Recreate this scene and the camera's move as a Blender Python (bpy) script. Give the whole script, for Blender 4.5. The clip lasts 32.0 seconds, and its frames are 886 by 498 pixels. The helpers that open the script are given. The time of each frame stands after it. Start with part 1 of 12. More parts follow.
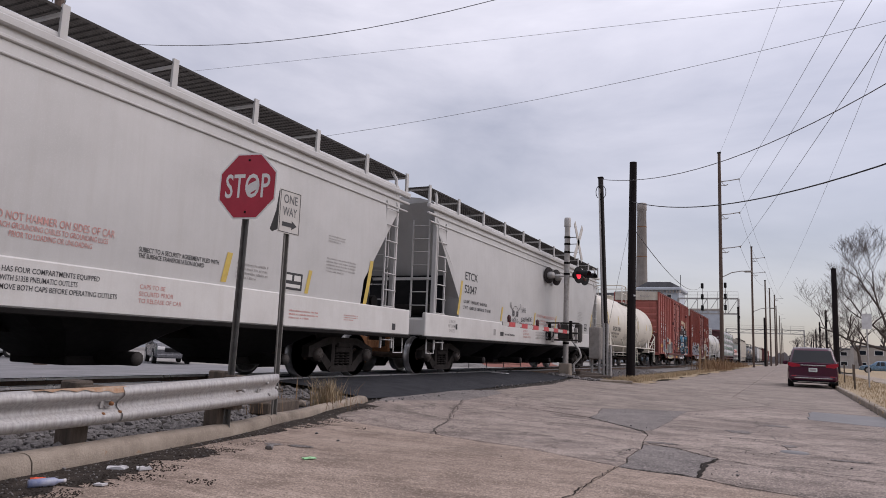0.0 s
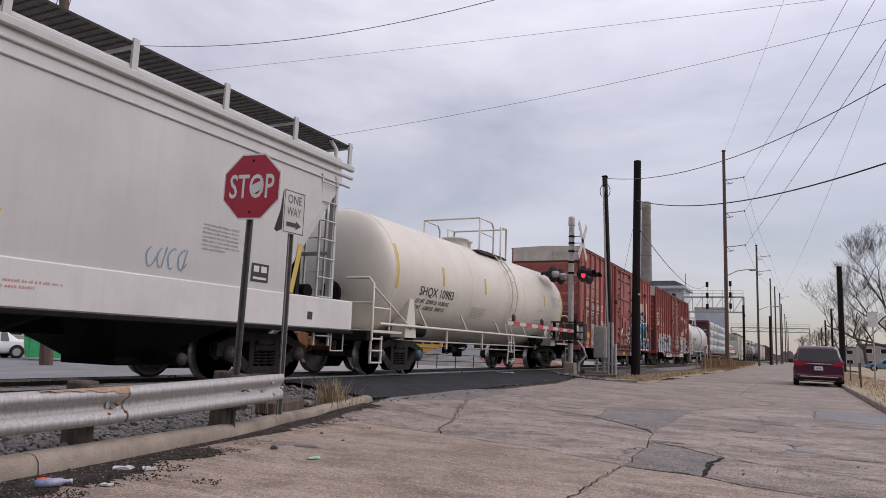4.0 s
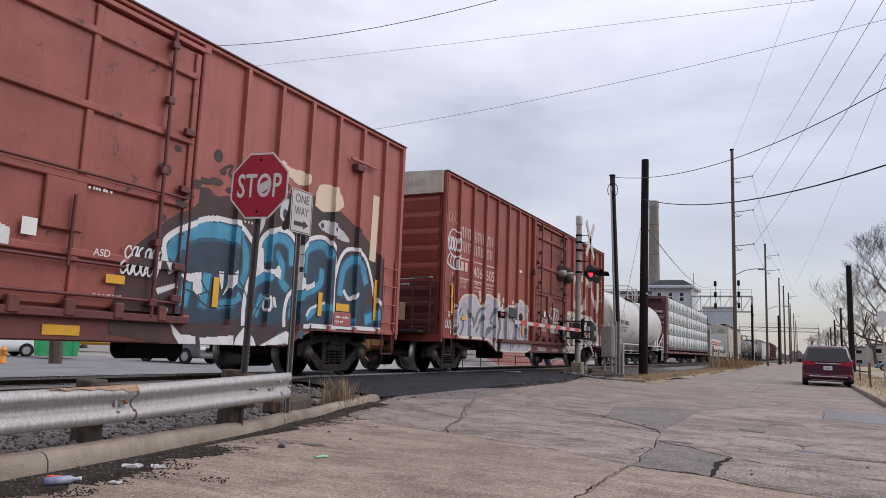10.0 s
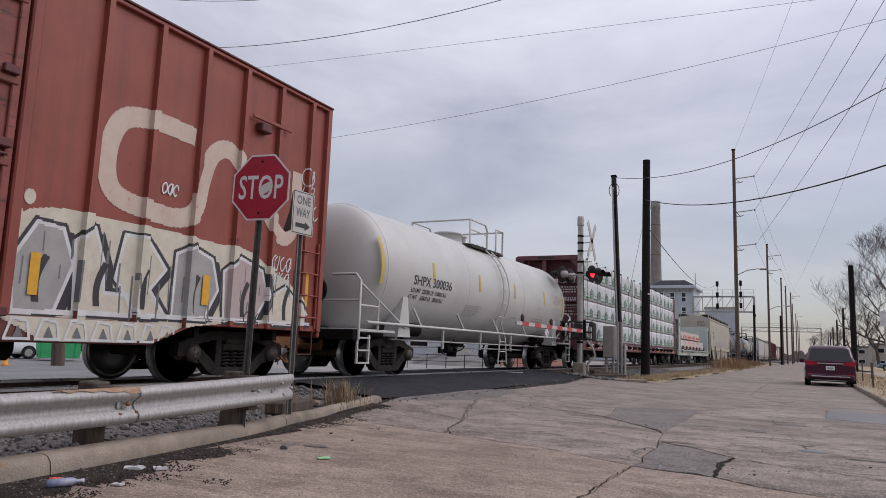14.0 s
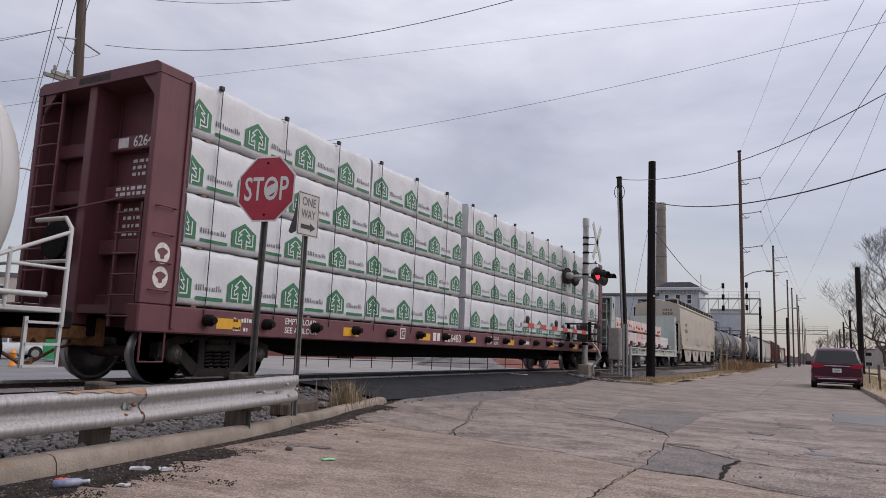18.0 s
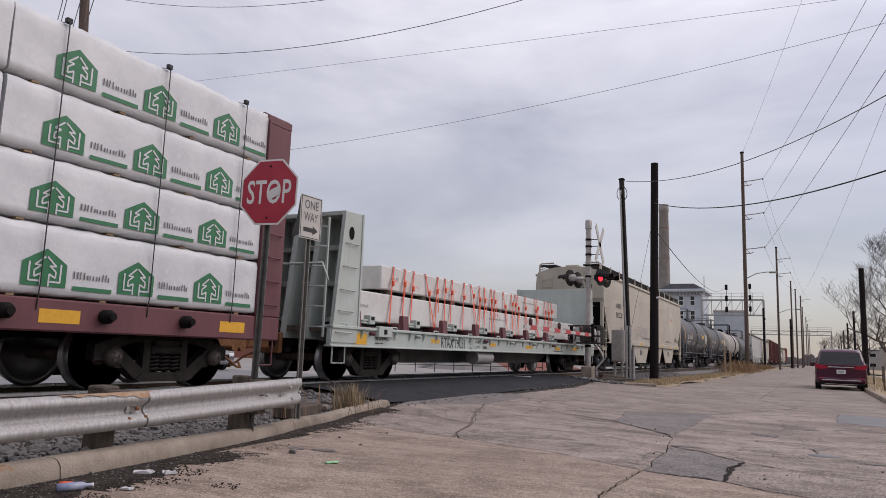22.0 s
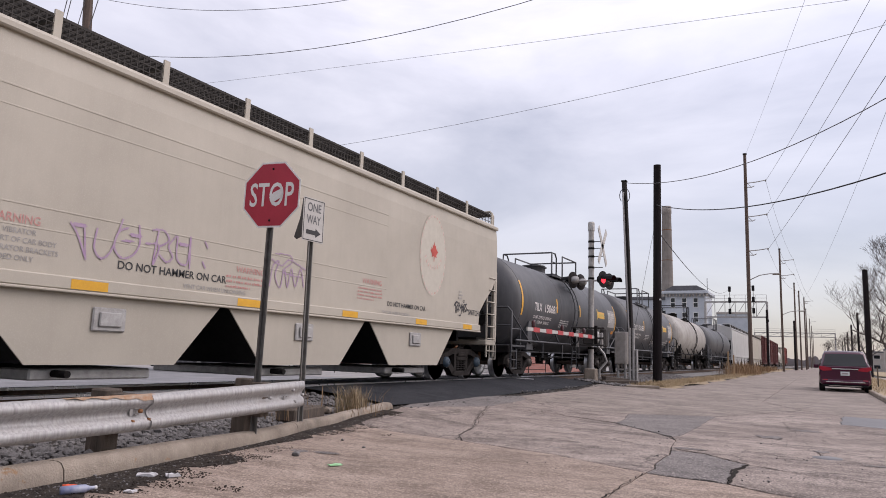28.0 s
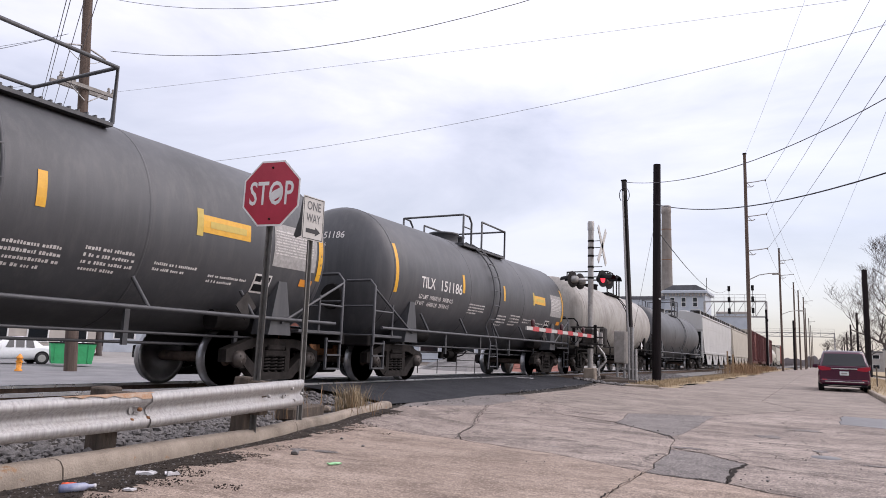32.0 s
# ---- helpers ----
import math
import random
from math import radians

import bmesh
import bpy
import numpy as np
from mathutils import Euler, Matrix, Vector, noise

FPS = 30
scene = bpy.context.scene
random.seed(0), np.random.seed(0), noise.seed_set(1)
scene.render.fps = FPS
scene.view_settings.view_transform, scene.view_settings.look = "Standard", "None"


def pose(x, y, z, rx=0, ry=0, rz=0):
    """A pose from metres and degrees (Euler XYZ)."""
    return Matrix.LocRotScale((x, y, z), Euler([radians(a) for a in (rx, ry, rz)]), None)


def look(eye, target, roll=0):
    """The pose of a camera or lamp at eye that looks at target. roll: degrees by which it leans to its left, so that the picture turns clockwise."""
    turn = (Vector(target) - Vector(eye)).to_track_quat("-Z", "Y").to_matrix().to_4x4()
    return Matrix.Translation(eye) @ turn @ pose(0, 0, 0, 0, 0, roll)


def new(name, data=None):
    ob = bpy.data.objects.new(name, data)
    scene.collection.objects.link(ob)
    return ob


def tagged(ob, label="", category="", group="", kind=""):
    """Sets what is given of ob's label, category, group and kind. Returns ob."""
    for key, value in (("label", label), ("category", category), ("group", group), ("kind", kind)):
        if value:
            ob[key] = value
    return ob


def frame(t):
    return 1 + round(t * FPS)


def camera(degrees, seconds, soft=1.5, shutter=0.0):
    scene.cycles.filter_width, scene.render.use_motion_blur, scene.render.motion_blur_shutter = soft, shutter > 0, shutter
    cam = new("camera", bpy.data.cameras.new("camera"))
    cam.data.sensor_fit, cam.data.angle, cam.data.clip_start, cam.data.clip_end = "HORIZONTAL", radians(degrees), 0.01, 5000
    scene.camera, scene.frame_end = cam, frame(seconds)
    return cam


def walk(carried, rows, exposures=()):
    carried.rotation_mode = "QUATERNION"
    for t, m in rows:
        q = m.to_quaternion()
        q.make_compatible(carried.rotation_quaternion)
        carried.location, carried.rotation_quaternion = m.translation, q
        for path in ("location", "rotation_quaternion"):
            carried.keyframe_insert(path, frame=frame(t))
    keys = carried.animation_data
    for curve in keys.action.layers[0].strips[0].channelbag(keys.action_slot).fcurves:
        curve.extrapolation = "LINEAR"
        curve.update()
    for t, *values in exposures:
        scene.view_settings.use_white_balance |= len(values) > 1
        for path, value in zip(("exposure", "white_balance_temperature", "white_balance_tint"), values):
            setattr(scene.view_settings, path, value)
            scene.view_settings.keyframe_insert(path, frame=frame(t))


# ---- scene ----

# camera: a phone held at chest height beside the tracks, turning slowly to the left
EYE = (0.0, 0.0, 1.05)
TURNS = [
    (0.0, 97.97, -2.25, 25.75), (0.5, 97.90, -2.25, 25.75), (1.0, 97.90, -2.21, 25.82), (1.5, 97.92, -2.18, 25.89), (2.0, 97.96, -2.16, 25.87),
    (2.5, 97.95, -2.16, 25.92), (3.0, 97.97, -2.07, 26.06), (3.5, 97.91, -2.09, 26.07), (5.5, 97.97, -2.08, 26.47), (6.0, 97.93, -2.11, 26.63),
    (6.5, 97.99, -1.95, 26.73), (7.0, 97.98, -2.00, 26.77), (7.5, 97.92, -2.08, 26.70), (8.0, 97.91, -2.12, 26.62), (8.5, 97.85, -2.22, 26.64),
    (9.0, 97.86, -2.21, 26.70), (9.5, 97.86, -2.21, 26.73), (10.0, 97.82, -2.17, 26.69), (10.5, 97.81, -2.17, 26.68), (11.0, 97.82, -2.15, 26.62),
    (11.5, 97.87, -2.11, 26.72), (12.0, 97.89, -2.09, 26.78), (12.5, 97.87, -2.08, 26.73), (13.0, 97.90, -1.98, 26.81), (13.5, 97.91, -2.03, 26.82),
    (14.0, 97.90, -2.01, 26.84), (14.5, 97.91, -2.05, 27.02), (16.5, 97.92, -2.08, 27.20), (17.0, 98.02, -2.12, 27.21), (17.5, 98.02, -2.18, 27.26),
    (18.0, 98.01, -2.12, 27.24), (18.5, 98.05, -2.12, 27.34), (19.0, 98.04, -2.16, 27.32), (19.5, 98.08, -2.10, 27.34), (20.0, 98.09, -2.21, 27.33),
    (20.5, 98.08, -2.01, 27.58), (21.0, 98.07, -2.04, 27.50), (21.5, 98.11, -2.09, 27.51), (22.0, 98.20, -1.93, 27.48), (22.5, 98.26, -1.91, 27.46),
    (23.0, 98.27, -1.91, 27.46), (23.5, 98.27, -1.91, 27.52), (24.0, 98.31, -1.84, 27.55), (24.5, 98.33, -1.89, 27.53), (25.0, 98.37, -1.80, 27.57),
    (25.5, 98.34, -1.79, 27.57), (27.5, 98.37, -1.85, 27.71), (28.0, 98.38, -1.85, 27.71), (28.5, 98.28, -1.96, 27.63), (29.0, 98.35, -1.91, 27.72),
    (29.5, 98.37, -1.91, 27.76), (30.0, 98.38, -1.88, 27.79), (30.5, 98.38, -1.87, 27.80), (31.0, 98.31, -2.00, 27.64), (31.5, 98.29, -1.99, 27.63),
    (32.0, 98.30, -1.97, 27.66),
]
cam = camera(64.26, 32.0, soft=0.9)
STOPS = [(0.0, -0.05, 6550, 19), (1.0, -0.10, 6550, 19), (3.5, -0.08, 6550, 19), (6.0, 0.22, 6500, 17), (7.5, 0.35, 6450, 16), (9.0, 0.24, 6450, 16), (10.0, 0.11, 6450, 16),
         (11.0, 0.05, 6450, 16), (12.5, -0.17, 6450, 16), (14.0, -0.16, 6450, 16), (17.0, -0.17, 6500, 17), (20.0, 0.0, 6500, 18), (21.0, -0.10, 6500, 18),
         (23.0, -0.02, 6800, 18), (25.0, 0.0, 6800, 18), (28.0, 0.25, 6600, 19), (30.0, 0.48, 6550, 18), (32.0, 0.51, 6550, 18)]
walk(cam, [(t, pose(*EYE, rx, ry, rz)) for t, rx, ry, rz in TURNS], STOPS)

# ---- light: an overcast winter sky with a weak wide sun behind the cloud ----
world = bpy.data.worlds.new("sky")
scene.world = world
world.use_nodes = True
wt = world.node_tree
for n in list(wt.nodes):
    wt.nodes.remove(n)


def wnode(kind, **kw):
    n = wt.nodes.new(kind)
    for k, v in kw.items():
        n.inputs[k].default_value = v
    return n


SUN_UP, SUN_ROUND = radians(42), radians(61)
sky = wt.nodes.new("ShaderNodeTexSky")
sky.sky_type, sky.sun_disc = "NISHITA", False
sky.sun_elevation, sky.sun_rotation = SUN_UP, SUN_ROUND
coord = wt.nodes.new("ShaderNodeTexCoord")
spread = wnode("ShaderNodeMapping", Scale=(1.3, 1.3, 4.2))
clouds = wnode("ShaderNodeTexNoise", Scale=1.5, Detail=8.0, Roughness=0.55, Distortion=0.35)
tone = wt.nodes.new("ShaderNodeValToRGB")
tone.color_ramp.elements[0].position, tone.color_ramp.elements[0].color = 0.30, (0.45, 0.46, 0.495, 1)
tone.color_ramp.elements[1].position, tone.color_ramp.elements[1].color = 0.70, (0.90, 0.90, 0.915, 1)
rise = wt.nodes.new("ShaderNodeSeparateXYZ")
lift = wt.nodes.new("ShaderNodeValToRGB")
lift.color_ramp.elements[0].position, lift.color_ramp.elements[0].color = 0.0, (0.54, 0.515, 0.49, 1)
lift.color_ramp.elements[1].position, lift.color_ramp.elements[1].color = 0.9, (1.50, 1.50, 1.50, 1)
low = lift.color_ramp.elements.new(0.16)
low.color = (0.63, 0.627, 0.628, 1)
mid = lift.color_ramp.elements.new(0.42)
mid.color = (1.17, 1.17, 1.17, 1)
haze = lift.color_ramp.elements.new(0.28)
haze.color = (0.84, 0.838, 0.838, 1)
times_ = wt.nodes.new("ShaderNodeMix")
times_.data_type, times_.blend_type = "RGBA", "MULTIPLY"
times_.inputs[0].default_value = 1.0
cloud_bg = wnode("ShaderNodeBackground", Strength=0.82)
sky_bg = wnode("ShaderNodeBackground", Strength=0.05)
both = wt.nodes.new("ShaderNodeAddShader")
out = wt.nodes.new("ShaderNodeOutputWorld")
wt.links.new(coord.outputs["Generated"], spread.inputs["Vector"])
wt.links.new(spread.outputs[0], clouds.inputs["Vector"])
wt.links.new(clouds.outputs["Fac"], tone.inputs[0])
wt.links.new(coord.outputs["Generated"], rise.inputs[0])
wt.links.new(rise.outputs["Z"], lift.inputs[0])
wt.links.new(tone.outputs[0], times_.inputs[6])
wt.links.new(lift.outputs[0], times_.inputs[7])
wt.links.new(times_.outputs[2], cloud_bg.inputs[0])
wt.links.new(sky.outputs[0], sky_bg.inputs[0])
wt.links.new(cloud_bg.outputs[0], both.inputs[0])
wt.links.new(sky_bg.outputs[0], both.inputs[1])
wt.links.new(both.outputs[0], out.inputs[0])

sun = new("sun", bpy.data.lights.new("sun", "SUN"))
sun.data.energy, sun.data.angle, sun.data.color = 1.45, radians(60), (1.0, 0.96, 0.92)
sun.matrix_world = look((40, 32, 42), (0, 10, 0))

# ---- where the ground and the track lie ----
TRACK_X, RAIL_Z = -9.34, 0.375
ROAD_Y0, ROAD_Y1 = 10.6, 24.6      # the street that crosses the track


def mix(a, b, t):
    t = min(1.0, max(0.0, t))
    return a + (b - a) * t


def steps(x, rows):
    """Height at x from rows of (x, z) with x falling."""
    for (x0, z0), (x1, z1) in zip(rows, rows[1:]):
        if x >= x1:
            return mix(z0, z1, (x - x0) / (x1 - x0))
    return rows[-1][1]


CROSS = [(-4.0, 0.0), (-6.3, 0.13), (-8.4, 0.345), (-10.3, 0.345), (-14.0, 0.1), (-22.0, -0.45), (-400, -0.45)]
PLAIN = [(-4.6, 0.0), (-5.6, 0.09), (-7.0, 0.11), (-7.9, 0.15), (-10.8, 0.15), (-12.0, 0.0), (-22.0, -0.45), (-400, -0.45)]


def ground_z(x, y):
    w = min(mix(0, 1, (y - ROAD_Y0 + 1.2) / 1.2), mix(1, 0, (y - ROAD_Y1) / 1.4))
    # the street lies flat up to the foot of the curb before it climbs to the crossing
    low = mix(mix(0, 1, (y - 6.0) / 4.6), 1, (-x - 5.55) / .3)
    return steps(x, PLAIN) * (1 - w) * low + steps(x, CROSS) * w


# ---- the train's travel ----
def travel(t):
    u = (t - 16) / 16
    return 5.2371 * t - 0.26 * u * u + 0.60 * (u ** 3 - u)

# ---- mesh tools ----
class Shape:
    """Collects rings, boxes and bars into one mesh."""

    def __init__(self):
        self.v, self.f, self.s, self.m = [], [], [], None

    def add(self, verts, faces, smooth=False):
        n = len(self.v)
        if self.m is not None:
            verts = [tuple(self.m @ Vector(p)) for p in verts]
        self.v += [tuple(p) for p in verts]
        self.f += [tuple(i + n for i in f) for f in faces]
        self.s += [smooth] * len(faces)
        return self

    def box(self, x0, x1, y0, y1, z0, z1, b=0.0):
        if b <= 0:
            vs = [(x, y, z) for z in (z0, z1) for y in (y0, y1) for x in (x0, x1)]
            return self.add(vs, [(0, 2, 3, 1), (4, 5, 7, 6), (0, 1, 5, 4), (2, 6, 7, 3), (0, 4, 6, 2), (1, 3, 7, 5)])
        b = min(b, (x1 - x0) * .45, (y1 - y0) * .45, (z1 - z0) * .45)
        vs, fs, idx = [], [], {}
        for k, z, dz in ((0, z0, 1), (1, z1, -1)):
            for j, y, dy in ((0, y0, 1), (1, y1, -1)):
                for i, x, dx in ((0, x0, 1), (1, x1, -1)):
                    for a, p in enumerate(((x, y + b * dy, z + b * dz), (x + b * dx, y, z + b * dz), (x + b * dx, y + b * dy, z))):
                        idx[i, j, k, a] = len(vs)
                        vs.append(p)
                    t = tuple(idx[i, j, k, a] for a in range(3))
                    fs.append(t if (i + j + k) % 2 else t[::-1])
        for a in range(3):
            o1, o2 = [(1, 2), (0, 2), (0, 1)][a]
            for s in (0, 1):
                loop = []
                for p, q in ((0, 0), (1, 0), (1, 1), (0, 1)):
                    c = [0, 0, 0]
                    c[a], c[o1], c[o2] = s, p, q
                    loop.append(idx[c[0], c[1], c[2], a])
                fs.append(tuple(loop) if (s == 1) ^ (a == 1) else tuple(loop[::-1]))
            for p in (0, 1):
                for q in (0, 1):
                    c0, c1 = [0, 0, 0], [0, 0, 0]
                    c0[o1], c0[o2], c1[o1], c1[o2], c1[a] = p, q, p, q, 1
                    fs.append((idx[(*c0, o1)], idx[(*c1, o1)], idx[(*c1, o2)], idx[(*c0, o2)]))
        return self.add(vs, fs)

    def tube(self, pts, r, n=8, r2=None, smooth=True, closed=False):
        """A round bar along a path."""
        pts = [Vector(p) for p in pts]
        vs, fs, m = [], [], len(pts)
        side = None
        for i, p in enumerate(pts):
            d = (pts[min(i + 1, m - 1)] - pts[max(i - 1, 0)]).normalized()
            if side is None:
                side = d.orthogonal().normalized()
            side = (side - d * side.dot(d)).normalized()
            up = d.cross(side)
            rr = r if r2 is None else r + (r2 - r) * i / (m - 1)
            vs += [p + (side * math.cos(a) + up * math.sin(a)) * rr for a in (2 * math.pi * k / n for k in range(n))]
        for i in range(m - 1):
            for k in range(n):
                a, b = i * n + k, i * n + (k + 1) % n
                fs.append((a, b, b + n, a + n))
        self.add(vs, fs, smooth)
        self.add([vs[k] for k in range(n)], [tuple(range(n))[::-1]])
        return self.add([vs[(m - 1) * n + k] for k in range(n)], [tuple(range(n))])

    def prism(self, outline, axis, a0, a1):
        """A flat outline pushed along x, y or z; the outline gives the other two, in order."""
        def put(p, a):
            return {"x": (a, p[0], p[1]), "y": (p[0], a, p[1]), "z": (p[0], p[1], a)}[axis]
        n = len(outline)
        vs = [put(p, a0) for p in outline] + [put(p, a1) for p in outline]
        fs = [tuple(range(n)), tuple(range(2 * n - 1, n - 1, -1))]
        fs += [(i, (i + 1) % n + 0, (i + 1) % n + n, i + n)[::-1] for i in range(n)]
        return self.add(vs, fs)

    def lathe(self, profile, axis, centre, n=24, smooth=True):
        """profile: (along, radius) rows turned about an axis through centre."""
        vs, fs = [], []
        for a, r in profile:
            for k in range(n):
                t = 2 * math.pi * k / n
                c, s = r * math.cos(t), r * math.sin(t)
                p = {"x": (a, c, s), "y": (s, a, c), "z": (c, s, a)}[axis]
                vs.append((p[0] + centre[0], p[1] + centre[1], p[2] + centre[2]))
        for i in range(len(profile) - 1):
            for k in range(n):
                a, b = i * n + k, i * n + (k + 1) % n
                fs.append((a, b, b + n, a + n))
        self.add(vs, fs, smooth)
        if profile[0][1] > 1e-4:
            self.add(vs[:n], [tuple(range(n))[::-1]])
        if profile[-1][1] > 1e-4:
            self.add(vs[-n:], [tuple(range(n))])
        return self

    def grid(self, rows, smooth=True, closed=False):
        """A sheet from rows of points."""
        n = len(rows[0])
        vs = [p for r in rows for p in r]
        fs = [(i * n + k, i * n + k + 1, (i + 1) * n + k + 1, (i + 1) * n + k) for i in range(len(rows) - 1) for k in range(n - 1)]
        if closed:
            fs += [(i * n + n - 1, i * n, (i + 1) * n, (i + 1) * n + n - 1) for i in range(len(rows) - 1)]
        return self.add(vs, fs, smooth)

    def stone(self, p, r, rnd):
        vs = []
        for q in STONE:
            k = r * rnd.uniform(0.7, 1.25)
            vs.append((p[0] + q[0] * k, p[1] + q[1] * k, p[2] + q[2] * k * 0.75))
        return self.add(vs, STONE_F)

    def mesh(self, name):
        me = bpy.data.meshes.new(name)
        me.from_pydata(self.v, [], self.f)
        me.polygons.foreach_set("use_smooth", self.s)
        me.update()
        return me


STONE = [(0, 0, -1), (.9, 0, -.35), (.25, .87, -.35), (-.75, .5, -.35), (-.7, -.55, -.35), (.3, -.85, -.35), (.7, .5, .4), (-.3, .85, .4), (-.9, 0, .4), (-.2, -.9, .4), (.75, -.5, .4), (0, 0, 1)]
STONE_F = [(0, 2, 1), (0, 3, 2), (0, 4, 3), (0, 5, 4), (0, 1, 5), (1, 2, 6), (2, 3, 7), (3, 4, 8), (4, 5, 9), (5, 1, 10), (2, 7, 6), (3, 8, 7), (4, 9, 8), (5, 10, 9), (1, 6, 10), (6, 7, 11), (7, 8, 11), (8, 9, 11), (9, 10, 11), (10, 6, 11)]


def thing(name, label="", category="", group="", kind="", at=None):
    ob = new(name)
    ob.empty_display_size = 0.2
    if at is not None:
        ob.matrix_basis = at
    return tagged(ob, label, category, group, kind)


def part(name, shape, material, parent=None, label="", at=None):
    """One mesh object under a thing or a part."""
    me = shape.mesh(name) if isinstance(shape, Shape) else shape
    if material is not None and not me.materials:
        me.materials.append(material)
    ob = new(name, me)
    if parent is not None:
        ob.parent = parent
    if at is not None:
        ob.matrix_basis = at
    return tagged(ob, label)


def solid(name, shape, material, label, category="", group="", kind="", at=None):
    """A thing or a piece of the setting that is one mesh."""
    return tagged(part(name, shape, material, None, label, at), "", category, group, kind)


GLYPHS = {}


def letters(text, height):
    """Flat outlines of words: verts and faces with the left foot at the origin."""
    if text not in GLYPHS:
        cu = bpy.data.curves.new("words", "FONT")
        cu.body, cu.size, cu.resolution_u, cu.offset = text, 1.0, 3, 0.012
        ob = bpy.data.objects.new("words", cu)
        me = bpy.data.meshes.new_from_object(ob)
        GLYPHS[text] = ([tuple(v.co) for v in me.vertices], [tuple(p.vertices) for p in me.polygons])
        bpy.data.objects.remove(ob)
        bpy.data.curves.remove(cu)
        bpy.data.meshes.remove(me)
    vs, fs = GLYPHS[text]
    k = height / 0.70
    return [(x * k, y * k) for x, y, _ in vs], fs


# ---- materials ----
def mat(name, c1, c2=None, rough=0.6, metal=0.0, scale=6.0, bump=0.15, fine=60.0, streak=0.0, streak_c=None, spots=0.0, spot_c=None, vary=0.0, spec=0.5, stretch=(1, 1, 1)):
    m = bpy.data.materials.new(name)
    m.use_nodes = True
    nt = m.node_tree
    bs = nt.nodes["Principled BSDF"]
    bs.inputs["Metallic"].default_value = metal
    bs.inputs["Specular IOR Level"].default_value = spec
    c2 = c2 or tuple(c * 0.72 for c in c1)

    def node(kind, **kw):
        n = nt.nodes.new(kind)
        for k, v in kw.items():
            n.inputs[k].default_value = v
        return n

    def blend(a, b, fac, how="MIX"):
        n = nt.nodes.new("ShaderNodeMix")
        n.data_type, n.blend_type = "RGBA", how
        for i, v in ((6, a), (7, b), (0, fac)):
            if hasattr(v, "links"):
                nt.links.new(v, n.inputs[i])
            else:
                n.inputs[i].default_value = (*v, 1) if isinstance(v, tuple) else v
        return n.outputs[2]

    def ramp(src, lo, hi):
        n = node("ShaderNodeMapRange")
        n.inputs["From Min"].default_value, n.inputs["From Max"].default_value = lo, hi
        nt.links.new(src, n.inputs["Value"])
        return n.outputs[0]

    tc = nt.nodes.new("ShaderNodeTexCoord")
    mp = node("ShaderNodeMapping", Scale=stretch)
    nt.links.new(tc.outputs["Object"], mp.inputs["Vector"])
    big = node("ShaderNodeTexNoise", Scale=scale, Detail=8.0, Roughness=0.62)
    small = node("ShaderNodeTexNoise", Scale=fine, Detail=4.0, Roughness=0.6)
    for n in (big, small):
        nt.links.new(mp.outputs[0], n.inputs["Vector"])
    col = blend(c1, c2, ramp(big.outputs["Fac"], 0.36, 0.70))
    col = blend(col, tuple(min(1, c * 1.12) for c in c1), ramp(small.outputs["Fac"], 0.52, 0.95))
    if streak:
        sm = node("ShaderNodeMapping", Scale=(3.0, 3.0, 0.16))
        sn = node("ShaderNodeTexNoise", Scale=2.2, Detail=7.0, Roughness=0.68)
        nt.links.new(tc.outputs["Object"], sm.inputs["Vector"])
        nt.links.new(sm.outputs[0], sn.inputs["Vector"])
        mul = node("ShaderNodeMath")
        mul.operation = "MULTIPLY"
        mul.inputs[1].default_value = streak
        nt.links.new(ramp(sn.outputs["Fac"], 0.46, 0.80), mul.inputs[0])
        col = blend(col, streak_c or tuple(c * 0.45 for c in c1), mul.outputs[0])
    if spots:
        sp = node("ShaderNodeTexNoise", Scale=scale * 2.3, Detail=9.0, Roughness=0.72)
        nt.links.new(mp.outputs[0], sp.inputs["Vector"])
        col = blend(col, spot_c or (0.12, 0.05, 0.025), ramp(sp.outputs["Fac"], 0.70 - spots, 0.76 - spots))
    if vary:
        oi = nt.nodes.new("ShaderNodeObjectInfo")
        col = blend(col, blend((1 - vary,) * 3, (1 + vary,) * 3, oi.outputs["Random"]), 1.0, "MULTIPLY")
    nt.links.new(col, bs.inputs["Base Color"])
    rr = node("ShaderNodeMapRange")
    rr.inputs["To Min"].default_value, rr.inputs["To Max"].default_value = max(0.02, rough - 0.1), min(1, rough + 0.14)
    nt.links.new(big.outputs["Fac"], rr.inputs["Value"])
    nt.links.new(rr.outputs[0], bs.inputs["Roughness"])
    if bump:
        bp = node("ShaderNodeBump", Strength=bump, Distance=0.02)
        nt.links.new(small.outputs["Fac"], bp.inputs["Height"])
        nt.links.new(bp.outputs[0], bs.inputs["Normal"])
    return m


def glow(name, color, power):
    m = mat(name, color, rough=0.3)
    bs = m.node_tree.nodes["Principled BSDF"]
    bs.inputs["Emission Color"].default_value = (*color, 1)
    bs.inputs["Emission Strength"].default_value = power
    return m


def clear(name, color, rough=0.03):
    m = bpy.data.materials.new(name)
    m.use_nodes = True
    bs = m.node_tree.nodes["Principled BSDF"]
    bs.inputs["Base Color"].default_value = (*color, 1)
    bs.inputs["Roughness"].default_value = rough
    bs.inputs["Specular IOR Level"].default_value = 0.5
    return m


